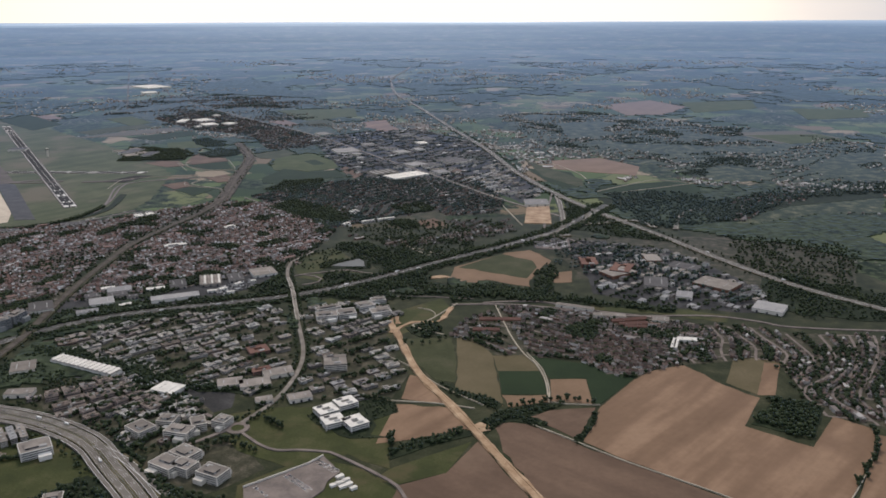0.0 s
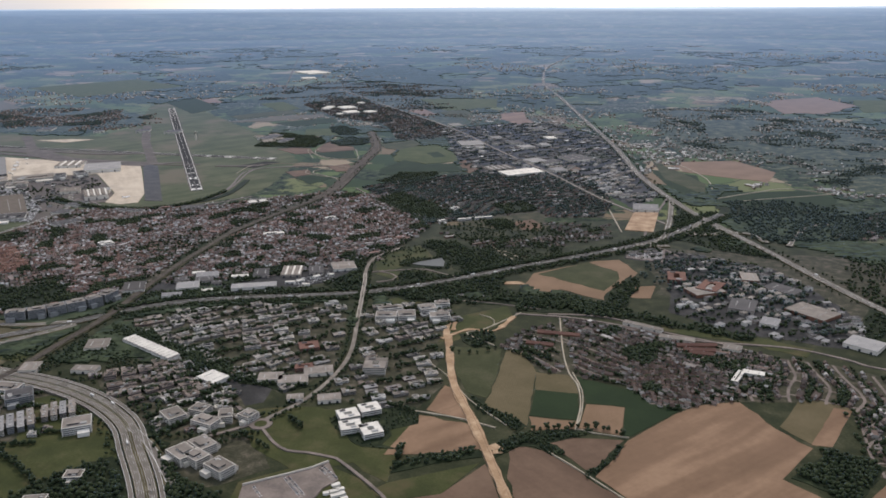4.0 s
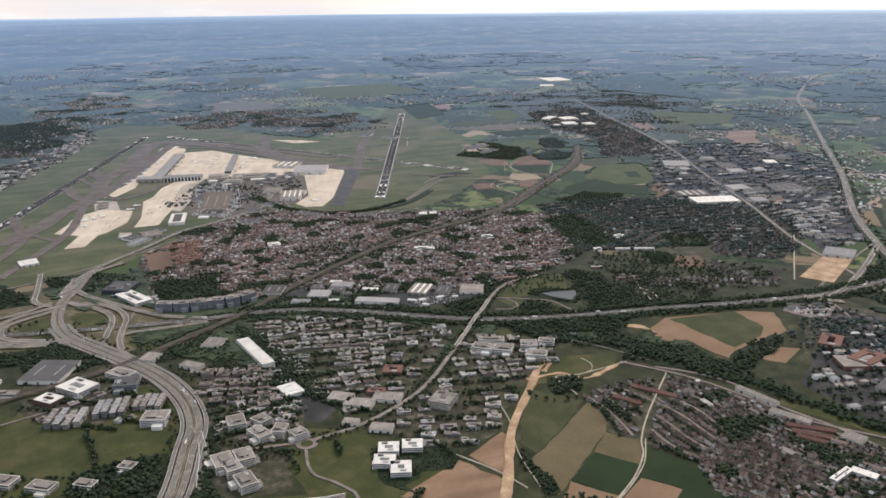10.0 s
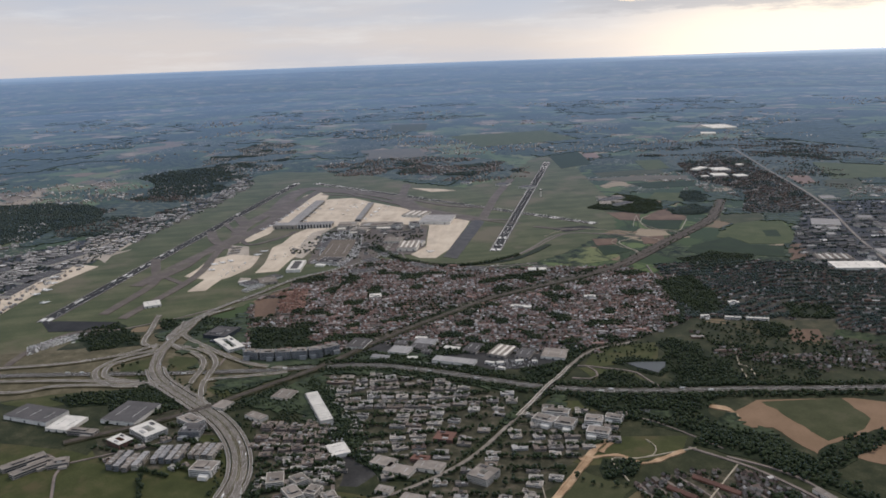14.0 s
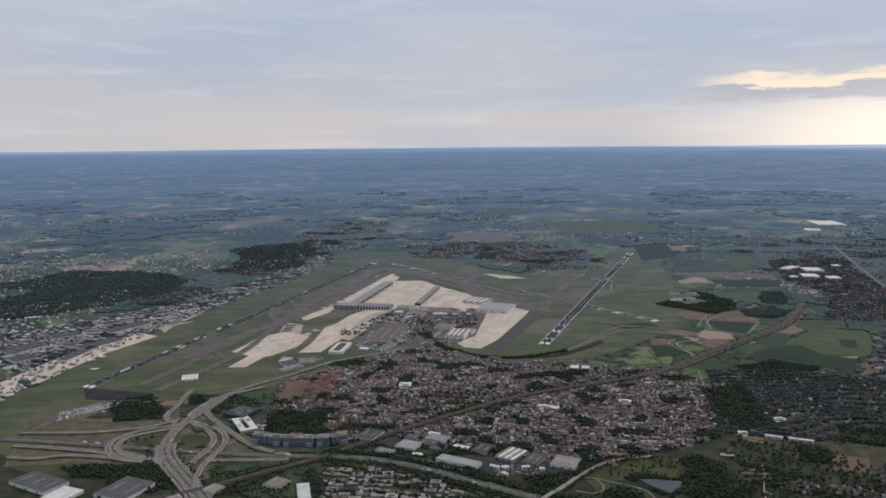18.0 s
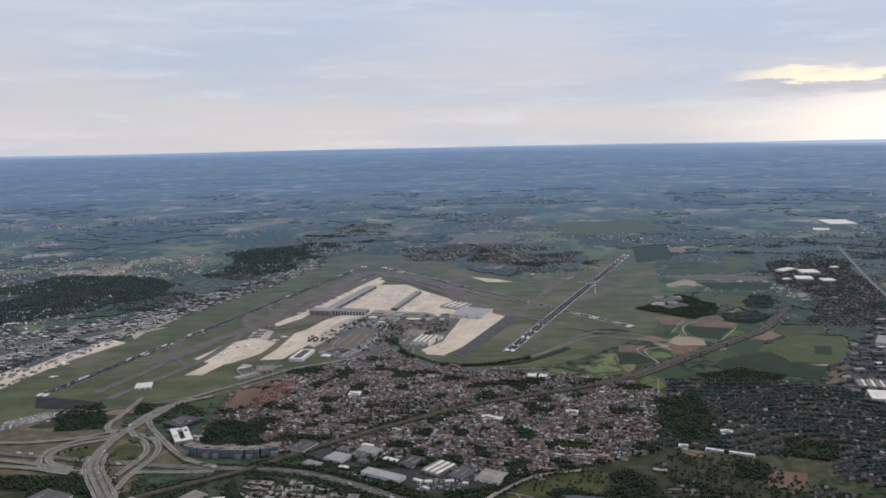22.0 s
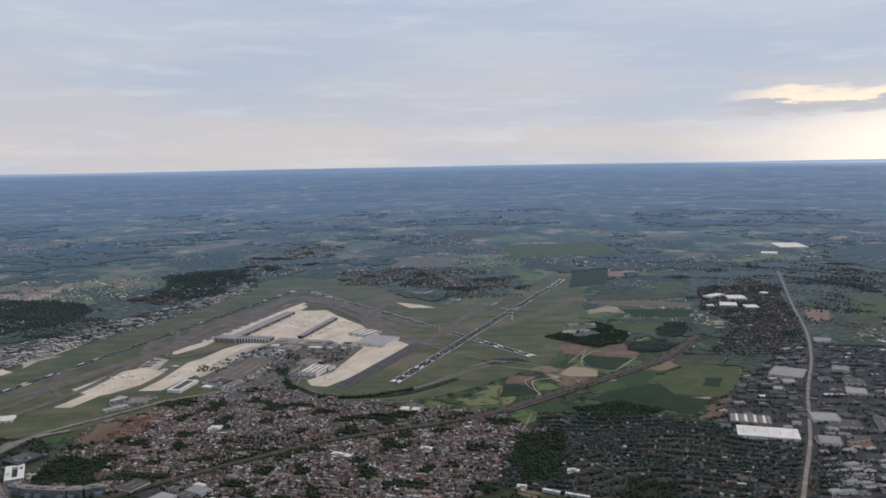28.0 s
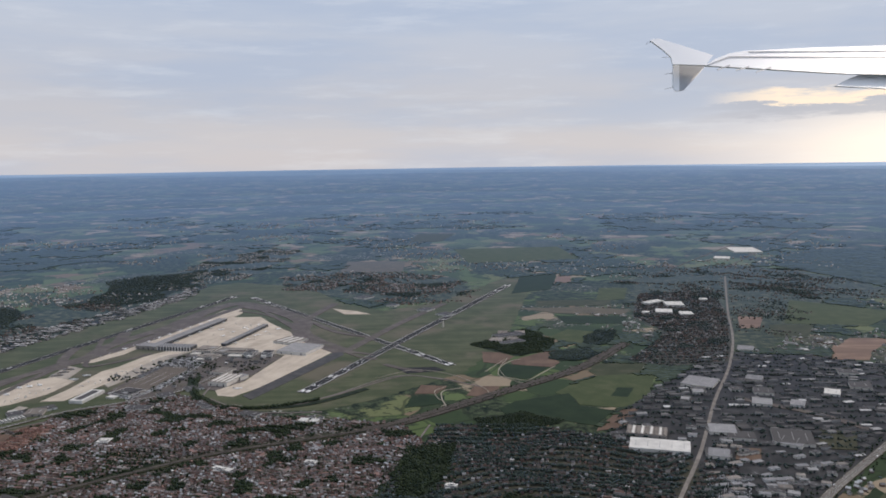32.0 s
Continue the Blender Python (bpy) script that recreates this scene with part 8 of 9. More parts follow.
# ---- woods, hedges, rows of trees ----
PONDS = [[(-43, 292), (-36.5, 290.5), (-28.4, 291.2), (-29, 299), (-32.5, 302.6), (-39.2, 296.8)], [(-20, 262.3), (-15.5, 261.6), (-8.4, 263.2), (-10.5, 267), (-15.6, 266.3)]]
R = random.Random(31)
clumps("tree_row", trees_along(AIRFIELD_HEDGE, 2.4, 0.6, R, 1.0, 0.95), "leaf", "dark hedge trees along the airfield edge", seed=39)
for side in (-1, 1):
    line = shifted(curve_through(MOTORWAY[6:], 5.0), side * 4.0)
    clumps("tree_belt", trees_along(line, 3.6, 0.75, R, 0.95, 0.92), "leaf", "dark belt of trees along the motorway", seed=40 + side)
    line = shifted(curve_through(DIAGONAL[6:], 6.0), side * 3.6)
    clumps("tree_belt", trees_along(line, 2.4, 1.3, R, 0.9, 0.6), "leaf", "hedge trees along the straight motorway", seed=43 + side)
    line = shifted(curve_through(RAIL[2:], 5.0), side * 2.6)
    clumps("tree_row", trees_along(line, 1.8, 1.2, R, 0.8, 0.5), "leaf", "scrub and trees along the railway", seed=46 + side)
    line = shifted(curve_through(AVENUE, 3.0), side * 1.6)
    clumps("tree_row", trees_along(line, 1.0, 0.9, R, 0.9, 0.85), "leaf", "street trees along the avenue", seed=49 + side)
    line = shifted(curve_through(CURVE[4:], 4.0), side * 5.0)
    clumps("tree_row", trees_along(line, 2.4, 1.2, R, 0.9, 0.6 if side < 0 else 0.35), "leaf", "trees along the motorway bend", seed=52 + side)
for k, (label, poly, gap, size, keep) in enumerate(WOODS):
    if gap >= 1.6:
        gap, size = 1.6, 1.3
    clumps("wood", wood_in(poly, gap, R, size, keep, lambda q: free(q) and not taken(q) and not any(inside(q, p) for p in PONDS) and not any(off_line(q, p) < 0.8 for p in SLIPS)), "leaf" if gap < 1.6 and "beyond" not in label and "farm" not in label else "hazed_leaf", label, seed=60 + k)
# far woods, coarser with distance
g = np.random.default_rng(5)
PLACES = [AIRFIELD] + [z[0] for z in AREAS] + [z[2] for z in FIELDS]
BOUNDS = [(min(p[0] for p in z), max(p[0] for p in z), min(p[1] for p in z), max(p[1] for p in z), z) for z in PLACES]


def open_land(q):
    return free(q) and not any(a < q[0] < b and c < q[1] < d and inside(q, z) for a, b, c, d, z in BOUNDS)


def canopy(name, near, away, cell, label, mask):
    """Closed woods seen from far: a bumpy roof of crowns over each masked stretch of land, with its edge down to the ground."""
    v, f, at = [], [], {}
    n = int(away / cell)

    def corner(i, j):
        if (i, j) not in at:
            q = (80 + (i + g.uniform(-0.4, 0.4)) * cell, 100 + (j + g.uniform(-0.4, 0.4)) * cell)
            at[i, j] = len(v)
            v.append((*q, g.uniform(0.38, 0.62)))
        return at[i, j]

    cells = set()
    for i in range(-n, int(n * 0.75)):
        for j in range(-n // 10, n):
            x, y = i * cell, j * cell
            d = math.hypot(x, y)
            if near <= d < away and mask(80 + x, 100 + y) and open_land((80 + x, 100 + y)):
                cells.add((i, j))
    for i, j in sorted(cells):
        f.append((corner(i, j), corner(i + 1, j), corner(i + 1, j + 1), corner(i, j + 1)))
        for a, b, (p, q) in (((i, j), (i + 1, j), (i, j - 1)), ((i + 1, j), (i + 1, j + 1), (i + 1, j)), ((i + 1, j + 1), (i, j + 1), (i, j + 1)), ((i, j + 1), (i, j), (i - 1, j))):
            if (p, q) not in cells:
                ka, kb = corner(*a), corner(*b)
                k = len(v)
                v.extend([(v[ka][0], v[ka][1], -0.1), (v[kb][0], v[kb][1], -0.1)])
                f.append((ka, k, k + 1, kb))
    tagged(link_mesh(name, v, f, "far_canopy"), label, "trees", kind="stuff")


DEEP_FORESTS = [[(-325.1, 1050.3), (-329.8, 1116.6), (-282.8, 1223.4), (-134.1, 901.3), (-171.7, 874.8), (-242.8, 934.8)], [(58.6, 382.7), (117.3, 398.9), (189.0, 436.5), (249.8, 454.3), (165.3, 292.0), (140.7, 318.4), (112.0, 336.3), (85.4, 357.1)]]


def forest(x, y):
    q = (x + 12 * noise.noise((x * 0.05, y * 0.05, 1.0)), y)
    return any(inside(q, p) for p in DEEP_FORESTS) or noise.noise((x * 0.006, y * 0.006, 2.2)) + 0.45 * noise.noise((x * 0.02, y * 0.02, 4.0)) + 0.3 * noise.noise((x * 0.07, y * 0.07, 6.0)) > 0.27


canopy("far_woods", 180, 760, 2.0, "dark closed woods between far fields", forest)
canopy("far_woods", 760, 1700, 4.5, "dark woods tinted blue for haze towards the horizon", forest)
hamlet, orchard = [], []
for _ in range(60000):
    d, a = 330 * math.exp(g.uniform(0, 1.6)), radians(g.uniform(46, 182))
    q = (80 + d * math.cos(a), 100 + d * math.sin(a))
    near = noise.noise((q[0] * 0.007, q[1] * 0.007, 7.7)) + 0.5 * noise.noise((q[0] * 0.025, q[1] * 0.025, 1.7))
    if near < 0.2 or not open_land(q):
        continue
    if g.random() < 0.34:
        k = 0.38 + d / 1700
        if d < 520:
            orchard.append((*q, 0.15 * k, k * g.uniform(0.6, 1.3), 0.24 * k))
        continue
    big = g.random() < 0.05
    hamlet.append((*q, g.uniform(0, 3.1), g.uniform(3, 7) if big else g.uniform(1.1, 1.8), g.uniform(2, 4) if big else 1.2, 0.7, 0.0 if big else 0.5))
clumps("village_trees", orchard, "hazed_leaf", "trees and hedges round the far villages", seed=98)
roofs_of("houses", hamlet, "pale_shed_roof", "far hamlets scattered over the country")


# single trees near the fields and offices
def make_tree(size, seed):
    r = random.Random(seed)
    ob = new("tree")
    v, f = [], []
    for z, w in ((0, 0.07), (0.35, 0.05), (0.8, 0.025)):
        k = len(v)
        v += [(w * size * math.cos(i * 1.047), w * size * math.sin(i * 1.047), z * size) for i in range(6)]
        if k:
            f += [(k - 6 + i, k - 6 + (i + 1) % 6, k + (i + 1) % 6, k + i) for i in range(6)]
    part("trunk", (v, f), "bark", ob)
    spots = [(r.uniform(-0.3, 0.3) * size, r.uniform(-0.3, 0.3) * size, r.uniform(0.4, 1.05) * size, r.uniform(0.16, 0.3) * size, r.uniform(0.14, 0.26) * size) for _ in range(16)]
    clumps("crown", spots, "leaf", "", ob, seed=seed)
    return tagged(ob, "broad green tree standing in grass", "tree", "single trees")


tree_models = [make_tree(s, 200 + i) for i, s in enumerate((1.0, 1.25, 0.85, 1.5))]
spots = []
TREE_LINES = []
TREE_LINES += [([(-41.4, 172.2), (-38.6, 170.4), (-36.9, 168.2)], 0.7)]
TREE_LINES += [([(-20.2, 183.7), (-13.1, 181.5)], 1.2)]
TREE_LINES += [([(-98.3, 144.5), (-88.7, 139.6), (-81.7, 135.3)], 0.7)]
TREE_LINES += [([(-13.7, 217.5), (-4.2, 218.6), (0.7, 223)], 2.2)]
TREE_LINES += [([(16.3, 178.4), (29.8, 182.4), (36.2, 180)], 1.4)]
TREE_LINES += [([(97.5, 167.3), (93.1, 157.3), (83, 144.2)], 1.3)]
TREE_LINES += [([(-68.4, 158.3), (-56, 160.3), (-45.6, 164.2)], 1.3)]
TREE_LINES += [([(-52, 158.3), (-48, 161.9), (-41, 158.2)], 1.3)]
TREE_LINES += [([(-11.8, 160.4), (-11.8, 165.4)], 0.5)]
TREE_LINES += [([(-179.2, 175.2), (-178.7, 184.9)], 2.0)]
for line, gap in TREE_LINES:
    for q in curve_through(line, gap):
        spots.append((q[0] + R.uniform(-0.5, 0.5), q[1] + R.uniform(-0.5, 0.5)))
for i, (x, y) in enumerate(spots[:240]):
    m = pose(x, y, 0, 0, 0, R.uniform(0, 360))
    if i < 4:
        tree_models[i].matrix_world = m
    else:
        copy_thing(tree_models[i % 4], m)


# ---- vehicles ----
def make_car():
    ob = new("car")
    part("body", box_data(0, 0, 0.03, 0.5, 0.2, 0.085), "car_paint", ob)
    part("cabin", box_data(-0.02, 0, 0.115, 0.29, 0.18, 0.065, 0, 0.2), "dark_glass", ob)
    part("chassis", box_data(0, 0, 0.0, 0.42, 0.17, 0.03), "dark_bitumen_roof", ob)
    return tagged(ob, "small car on the road", "car", "cars on the motorways")


def make_truck():
    ob = new("truck")
    part("trailer", box_data(-0.2, 0, 0.12, 1.35, 0.29, 0.33), "truck_box", ob)
    part("cab", box_data(0.62, 0, 0.08, 0.24, 0.28, 0.33), "car_paint", ob)
    part("chassis", box_data(0, 0, 0.04, 1.5, 0.24, 0.08), "dark_bitumen_roof", ob)
    return tagged(ob, "lorry with a pale box trailer on the motorway", "truck", "trucks on the motorways")


car, truck = make_car(), make_truck()
first = {"car": car, "truck": truck}


bay_lines = []


def put_vehicle(which, m):
    if which in first:
        first.pop(which).matrix_world = m
    else:
        copy_thing({"car": car, "truck": truck}[which], m)


for line, half, z, n in ((MW, 0.92, 0.42, 62), (DG[int(len(DG) * 0.45):], 0.83, 0.46, 34), (CV, 1.35, 0.6, 26)):
    for _ in range(n):
        i = R.randrange(2, len(line) - 2)
        side = R.choice((-1, 1))
        q = shifted(line, side * (half + R.choice((-0.4, 0.0, 0.4))))
        t = Vector(q[i + 1]) - Vector(q[i])
        put_vehicle("truck" if R.random() < 0.3 else "car", pose(*q[i], z, 0, 0, math.degrees(math.atan2(t.y, t.x)) + (180 if side > 0 else 0)))
for a, b in (((-32.5, 148.0), (-27.0, 142.5)), ((-31.9, 148.6), (-26.4, 143.1)), ((-26.9, 153.2), (-22.5, 149.5)), ((-26.3, 153.9), (-21.9, 150.2)), ((-37.9, 144.1), (-34.8, 140.9))):
    a, b = Vector(a), Vector(b)
    turn = math.degrees(math.atan2(b.y - a.y, b.x - a.x)) + 90
    n = int((b - a).length / 0.36)
    for k in range(n + 1):
        q = a.lerp(b, k / n)
        bay = a.lerp(b, (k + 0.5) / n)
        v, f = box_data(bay.x, bay.y, CAR_PARK_Z, 0.7, 0.04, 0.012, radians(turn))
        bay_lines.append((v, f))
        if R.random() < 0.55:
            put_vehicle("car", pose(q.x, q.y, CAR_PARK_Z, 0, 0, turn))
v, f = gather(bay_lines)
tagged(link_mesh("parking_bays", v, f, "white_paint"), "white painted lines of the parking bays", "road marking", kind="structure")
wall = ribbon("car_park_wall", [(-40.0, 143.8), (-33.1, 149.0), (-28.3, 152.8), (-25.7, 155.9)], 0.2, CAR_PARK_Z + 0.35, "pale_wall", thick=0.4)
tagged(wall, "pale low wall along the car park", "wall")
for x, y, lx, ly in ((-21.2, 147.7, 1.7, 0.9), (-19.8, 146.5, 1.5, 0.8), (-20.8, 145.5, 1.8, 0.8), (-19.0, 145.0, 1.3, 0.9), (-20.2, 144.0, 1.6, 0.8), (-18.0, 143.5, 1.4, 0.8), (-22.2, 144.5, 1.2, 0.8)):
    ob = base_of("site_cabin", x, y, R.uniform(20, 45), "white site cabin in a cluster beside the car park", "cabin", (lx, ly))
    cabin = part("wall", box_data(0, 0, 0, lx, ly, 0.55), WHITE, ob)
    part("roof", box_data(0, 0, 0.55, lx + 0.08, ly + 0.08, 0.05), "white_membrane_roof", ob)
    part("window_band", box_data(0, 0, 0.22, lx + 0.03, ly * 0.8, 0.16), "dark_glass", cabin)



def parked_rows(poly, angle, row, gap, seed, label):
    """Rows of parked cars, too many and too small to tell apart."""
    r = random.Random(seed)
    a = radians(angle)
    cx, cy = sum(p[0] for p in poly) / len(poly), sum(p[1] for p in poly) / len(poly)
    reach = max(math.dist(p, (cx, cy)) for p in poly)
    bits = []
    v = -reach
    while v < reach:
        u = -reach
        while u < reach:
            q = (cx + u * math.cos(a) - v * math.sin(a), cy + u * math.sin(a) + v * math.cos(a))
            if inside(q, poly) and r.random() < 0.8 and not taken(q) and not any(inside(q, p) for _, p in APRONS + CARGO_APRONS[:6]):
                bits.append(box_data(*q, LEVEL[0] - 0.1, 0.22, 0.52, 0.27, a, 0.12))
            u += gap
        v += row
    if bits:
        vv, ff = gather(bits)
        tagged(link_mesh("parked_cars", vv, ff, "parked_paint"), label, "cars", kind="stuff")


for poly, angle, row, gap, label in (
    ([(-245, 314), (-250.6, 324.7), (-296.2, 363.8), (-290.1, 379.9), (-271.3, 375), (-236.8, 341.1), (-224.7, 318.4)], 25, 1.3, 0.34, "rows of parked cars before the terminal"),
    ([(37.9, 318), (50.6, 314.6), (51.2, 328.1), (38.1, 323.9)], 20, 1.2, 0.36, "rows of parked cars beside the motorway"),
    ([(6.5, 458.2), (18.1, 468.9), (32, 447.7), (21.8, 435)], 32, 1.5, 0.5, "rows of white vans in a works yard"),
    ([(-91.2, 196.1), (-73.8, 190.3), (-72.8, 194.1), (-88.1, 199.9)], -50, 1.2, 0.36, "parked cars behind the long hall"),
    ([(-230.7, 165.6), (-232.5, 179.2), (-228, 188.4), (-224.5, 184.5), (-220.5, 161.4)], 38, 1.2, 0.36, "parked cars along the airfield fence"),
    ([(-80, 265), (-69, 277.5), (-63, 270), (-73.5, 259.5)], 40, 1.7, 0.55, "vehicles in the yards by the motorway"),
    ([(-104, 246), (-100, 249), (-82, 254.5), (-84, 252.5)], 22, 1.2, 0.5, "vehicles beside the cream warehouse"),
    ([(-345.9, 170.7), (-361, 189.6), (-363.7, 204.6), (-345.8, 195.1), (-321.8, 167)], 48, 1.4, 0.5, "vehicles in the cargo yards"),
):
    parked_rows(poly, angle, row, gap, int(poly[0][0]), label)


# ---- aircraft on the aprons ----
def lathe(profile, n=10):
    """A round body along x from (x, radius, z) stations."""
    v, f = [], []
    for x, r, z in profile:
        k = len(v)
        v += [(x, r * math.cos(i * 2 * math.pi / n), z + r * math.sin(i * 2 * math.pi / n)) for i in range(n)]
        if k:
            f += [(k - n + i, k - n + (i + 1) % n, k + (i + 1) % n, k + i) for i in range(n)]
    return v, f


def slab(outline, z, thick, up=0.0):
    """A thin aerofoil from an outline of (x, y), rising outwards."""
    n = len(outline)
    v = [(x, y, z + abs(y) * up) for x, y in outline] + [(x, y, z + thick + abs(y) * up) for x, y in outline]
    return v, [tuple(range(n - 1, -1, -1)), tuple(range(n, 2 * n))] + [(i, (i + 1) % n, n + (i + 1) % n, n + i) for i in range(n)]


def make_airliner():
    ob = new("airliner")
    part("fuselage", lathe([(2.3, 0.02, 0.5), (2.2, 0.12, 0.5), (1.9, 0.23, 0.52), (1.0, 0.25, 0.53), (-1.2, 0.25, 0.53), (-1.9, 0.15, 0.6), (-2.3, 0.03, 0.66)]), "aircraft_white", ob)
    for s in (-1, 1):
        part("wing", slab([(0.55, 0.15 * s), (-0.25, 0.15 * s), (-0.75, 2.1 * s), (-0.55, 2.1 * s)], 0.42, 0.05, 0.06), "aircraft_white", ob)
        part("tailplane", slab([(-1.75, 0.1 * s), (-2.1, 0.1 * s), (-2.3, 0.75 * s), (-2.15, 0.75 * s)], 0.62, 0.04, 0.05), "aircraft_grey", ob)
        part("engine", [[(x, y + 0.72 * s, z) for x, y, z in d] if i == 0 else d for i, d in enumerate(lathe([(0.6, 0.1, 0.3), (0.5, 0.13, 0.3), (0.0, 0.09, 0.3)], 8))], "aircraft_grey", ob)
    part("fin", ([(-1.6, -0.03, 0.7), (-2.15, -0.03, 0.72), (-2.45, 0, 1.45), (-2.2, 0, 1.45), (-1.6, 0.03, 0.7), (-2.15, 0.03, 0.72)], [(0, 1, 2, 3), (5, 4, 3, 2), (1, 5, 2), (4, 0, 3)]), "blue_glass_wall", ob)
    for x, y in ((1.7, 0), (-0.3, 0.3), (-0.3, -0.3)):
        part("landing_gear", box_data(x, y, 0, 0.12, 0.06, 0.32), "dark_bitumen_roof", ob)
    return tagged(ob, "white airliner parked on the concrete apron", "airplane", "airliners on the aprons")


def make_loader():
    ob = new("service_truck")
    part("box", box_data(-0.1, 0, 0.12, 0.62, 0.28, 0.3), "truck_box", ob)
    part("cab", box_data(0.3, 0, 0.06, 0.16, 0.26, 0.22), "car_paint", ob)
    part("chassis", box_data(0, 0, 0.02, 0.76, 0.22, 0.08), "dark_bitumen_roof", ob)
    return tagged(ob, "small white service truck on the apron", "truck", "service trucks on the aprons")


loader = make_loader()
plane = make_airliner()
STANDS = [([(-332.4, 215.7), (-327.1, 208.2), (-310.7, 203.2)], 150), ([(-338.4, 350.1), (-343, 358.3), (-349.4, 367.8), (-356.5, 377), (-362.2, 385.6), (-369.9, 395.5), (-376, 404.8), (-382.4, 414.4), (-389.3, 424)], -20), ([(-337.9, 382.3), (-348.1, 393.8), (-355.4, 403.8), (-364.8, 415.4), (-376.6, 428.8)], 160), ([(-333.8, 411.7), (-341.1, 421.7), (-348.4, 432.6), (-309, 409.8), (-314.7, 420.3), (-321.2, 430.7)], 150), ([(-344.9, 433.5), (-352.1, 445.1), (-320.6, 428.3), (-327.3, 439)], -30), ([(-304.7, 197.1), (-307.5, 203.6), (-318.7, 210.8), (-286.7, 194.3), (-329.7, 215.6)], 70), ([(-284.2, 281.1), (-283.7, 285.8), (-274.9, 273.8), (-283.1, 290.5)], 20), ([(-282.8, 307.3), (-287, 314.7), (-209.1, 368.8)], 60), ([(-354.4, 418.3), (-329.4, 449.5)], 100)]
count = 0
for where, turn in STANDS:
    for x, y in where:
        m = pose(x, y, APRON_Z, 0, 0, turn + R.uniform(-8, 8))
        if count == 0:
            plane.matrix_world = m
        else:
            copy_thing(plane, m)
        count += 1
yards = [[(-329.2, 368.9), (-347.3, 419.1), (-310.2, 419), (-298.5, 399)], [(-268.6, 303.6), (-285.1, 337.9), (-305.2, 362.7), (-260.6, 313)], [(-374.6, 435), (-345.1, 445.7), (-300.2, 443.8), (-307.7, 421.8)], [(-323.9, 322.9), (-348.1, 368), (-376, 398.9), (-334, 353.4)], [(-264.9, 265.8), (-284.2, 303.5), (-267.4, 287.5), (-256, 268.6)]]
for k in range(70):
    a = yards[k % 5]
    i, u, v = R.randrange(len(a)), R.random(), R.random()
    q = Vector(a[i]).lerp(Vector(a[(i + 1) % len(a)]), u).lerp(Vector(a[(i + 2) % len(a)]), v * 0.5)
    m = pose(q.x, q.y, APRON_Z, 0, 0, R.uniform(0, 360))
    if k:
        copy_thing(loader, m)
    else:
        loader.matrix_world = m


# ---- the wing of the aircraft that carries the camera, as it stands at the end of the way ----
def wing_plate(name, outline, thick, mat, parent):
    """A plate through corners (right, up, depth), with its thickness away from the eye."""
    n = len(outline)
    v = [(x, y, -d) for x, y, d in outline] + [(x, y, -d - thick) for x, y, d in outline]
    return link_mesh(name, v, [tuple(range(n)), tuple(range(2 * n - 1, n - 1, -1))] + [(i, n + i, n + (i + 1) % n, (i + 1) % n) for i in range(n)], mat, parent)


wing = new("aircraft_wing")
wing.matrix_world = pose(180.235, 208.597, 117.242, 83.470, 0.860, 52.990)
tagged(wing, "white airliner wing with a forked winglet, in flight", "wing")
wing_plate("wing_panel", [(0.607, 0.424, 1.895), (0.640, 0.447, 1.924), (0.678, 0.464, 1.944), (0.723, 0.473, 1.955), (0.862, 0.483, 1.966), (1.168, 0.494, 1.979), (1.098, 0.395, 1.860), (0.921, 0.399, 1.865)], 0.01, "aircraft_white", wing)
wing_plate("winglet", [(0.504, 0.507, 1.992), (0.513, 0.513, 1.999), (0.529, 0.513, 1.999), (0.567, 0.494, 1.977), (0.638, 0.458, 1.935), (0.609, 0.425, 1.896), (0.553, 0.428, 1.900), (0.533, 0.428, 1.900), (0.537, 0.450, 1.926), (0.526, 0.476, 1.957)], 0.008, "aircraft_white", wing)
# the fence's shading is put in as grey colour; its edge stays white
wing_plate("lower_fence", [(0.571, 0.448, 1.979), (0.635, 0.444, 1.975), (0.605, 0.415, 1.940), (0.575, 0.386, 1.905), (0.552, 0.364, 1.876), (0.541, 0.362, 1.874)], 0.006, "aircraft_grey", wing)
wing_plate("fence_edge", [(0.557, 0.450, 1.983), (0.572, 0.448, 1.980), (0.543, 0.362, 1.875), (0.531, 0.362, 1.875), (0.530, 0.376, 1.892)], 0.006, "aircraft_white", wing)
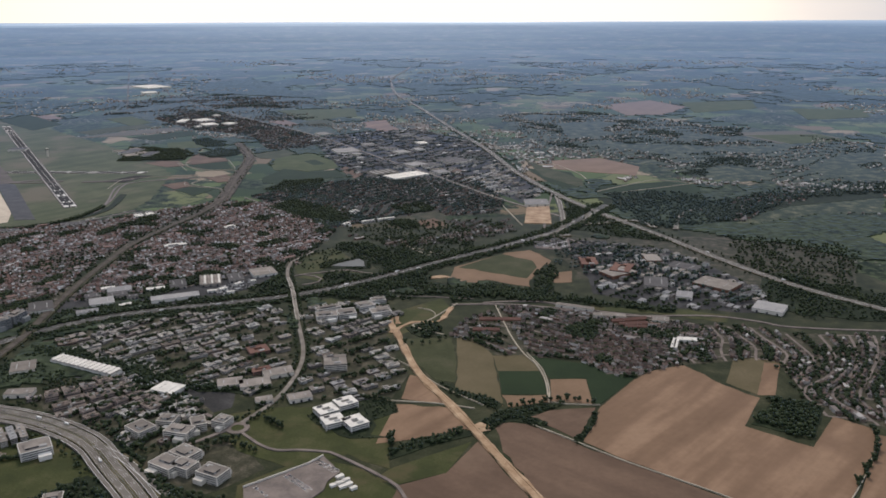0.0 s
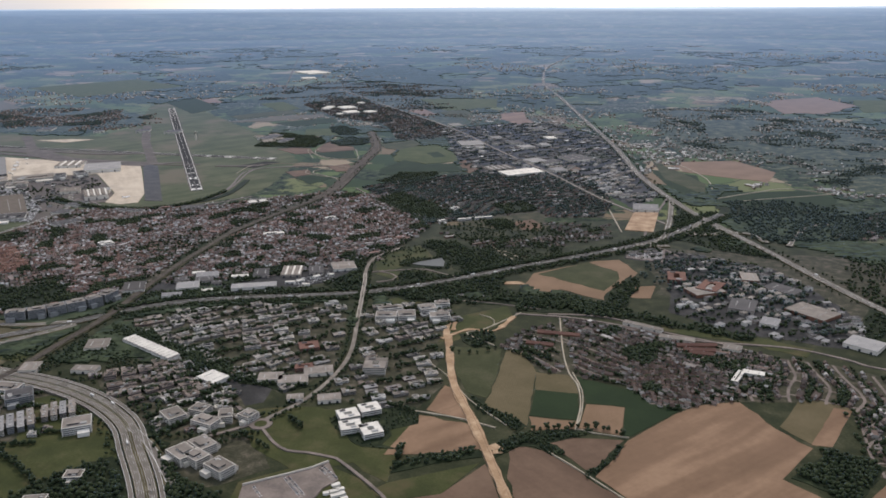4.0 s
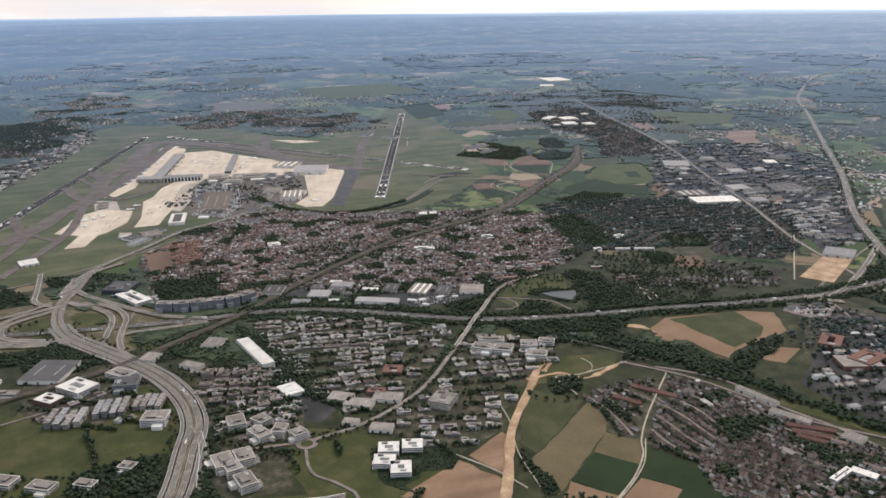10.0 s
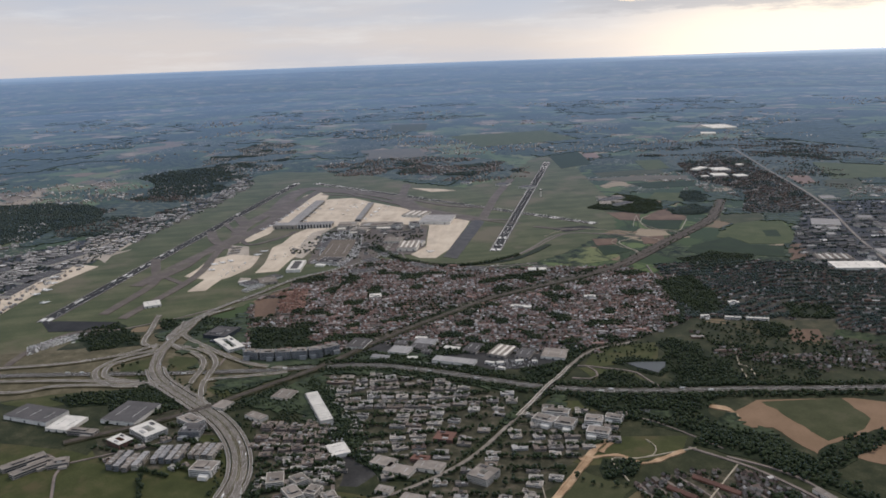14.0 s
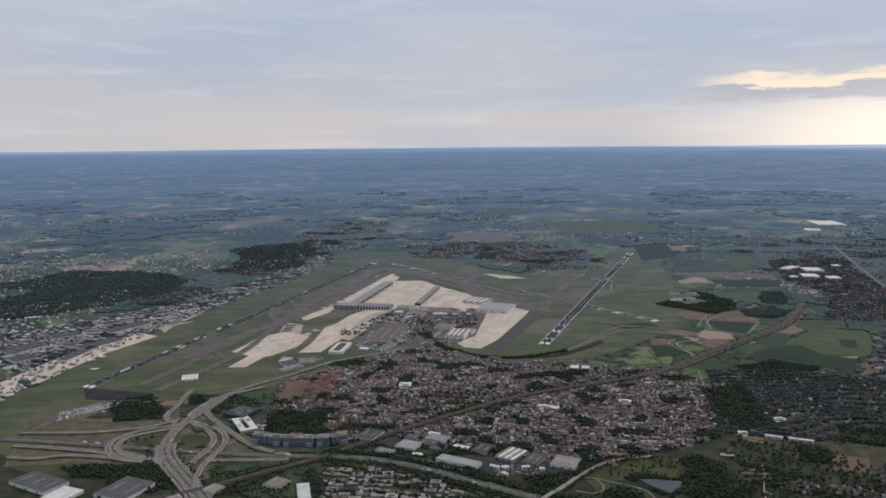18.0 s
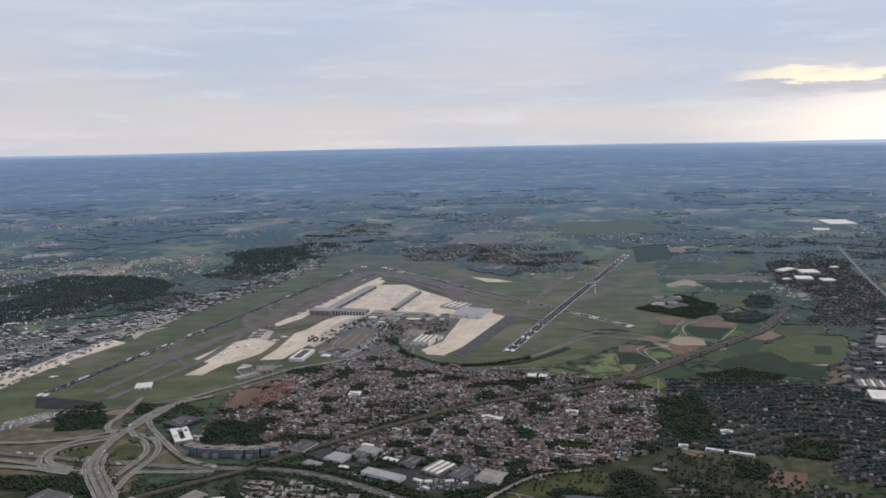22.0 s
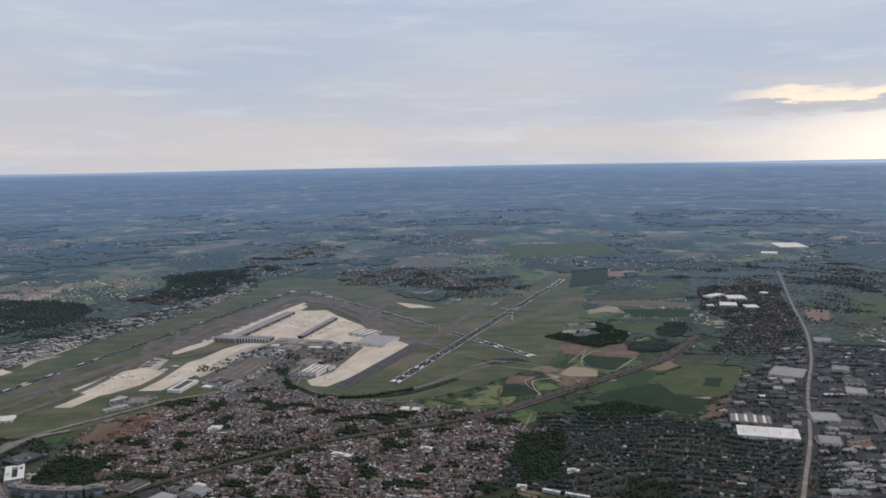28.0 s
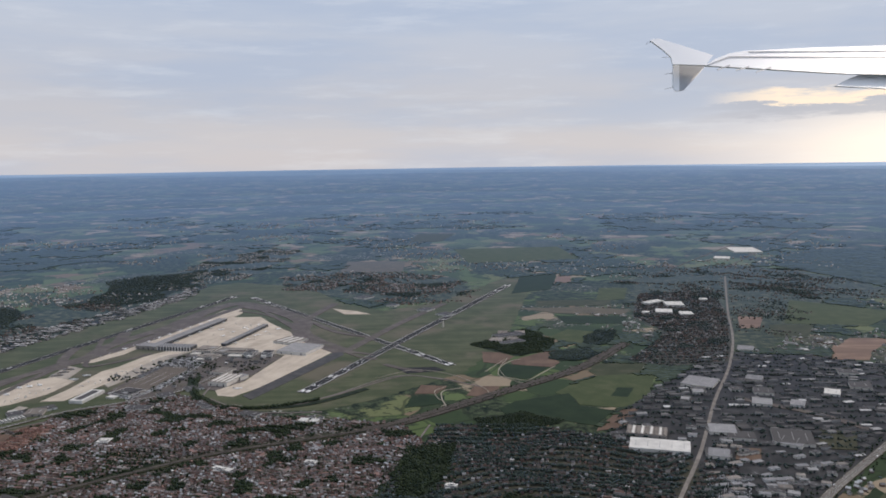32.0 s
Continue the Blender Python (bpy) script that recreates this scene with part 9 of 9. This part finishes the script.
wing_plate("flap", [(0.886, 0.368, 1.851), (0.927, 0.389, 1.878), (0.997, 0.417, 1.913), (1.133, 0.422, 1.920), (1.084, 0.356, 1.836), (0.996, 0.361, 1.843)], 0.008, "aircraft_white", wing)
wing_plate("flap_hinge", [(0.932, 0.404, 1.890), (0.986, 0.426, 1.916), (1.011, 0.427, 1.918), (1.000, 0.415, 1.903), (0.981, 0.418, 1.907)], 0.006, "dark_glass", wing)
wing_plate("slat_gap", [(0.612, 0.426, 1.896), (0.673, 0.454, 1.929), (1.042, 0.452, 1.927), (1.137, 0.452, 1.927), (1.136, 0.449, 1.924), (1.040, 0.449, 1.924), (0.672, 0.451, 1.926), (0.611, 0.424, 1.893)], 0.001, "aircraft_grey", wing)
wing_plate("slat_gap", [(0.727, 0.470, 1.949), (1.056, 0.474, 1.953), (1.154, 0.476, 1.955), (1.153, 0.474, 1.952), (1.054, 0.472, 1.950), (0.726, 0.468, 1.946)], 0.001, "aircraft_grey", wing)
for outline in (
    [(0.630, 0.413, 1.878), (0.663, 0.426, 1.894), (0.662, 0.422, 1.889), (0.628, 0.409, 1.874)],
    [(0.671, 0.410, 1.874), (0.706, 0.422, 1.889), (0.704, 0.418, 1.885), (0.669, 0.406, 1.869)],
    [(0.713, 0.404, 1.867), (0.756, 0.420, 1.887), (0.754, 0.416, 1.882), (0.712, 0.401, 1.863)],
):
    wing_plate("flap_fairing", outline, 0.002, "aircraft_grey", wing)
for outline in (
    [(0.490, 0.495, 1.979), (0.506, 0.505, 1.990), (0.506, 0.504, 1.988), (0.490, 0.494, 1.977)],
    [(0.515, 0.450, 1.926), (0.538, 0.454, 1.931), (0.537, 0.453, 1.929), (0.515, 0.449, 1.925)],
    [(0.504, 0.398, 1.863), (0.524, 0.402, 1.867), (0.524, 0.400, 1.865), (0.503, 0.397, 1.861)],
    [(0.487, 0.352, 1.803), (0.509, 0.357, 1.810), (0.509, 0.356, 1.808), (0.487, 0.351, 1.801)],
):
    wing_plate("static_wick", outline, 0.001, "dark_bitumen_roof", wing)
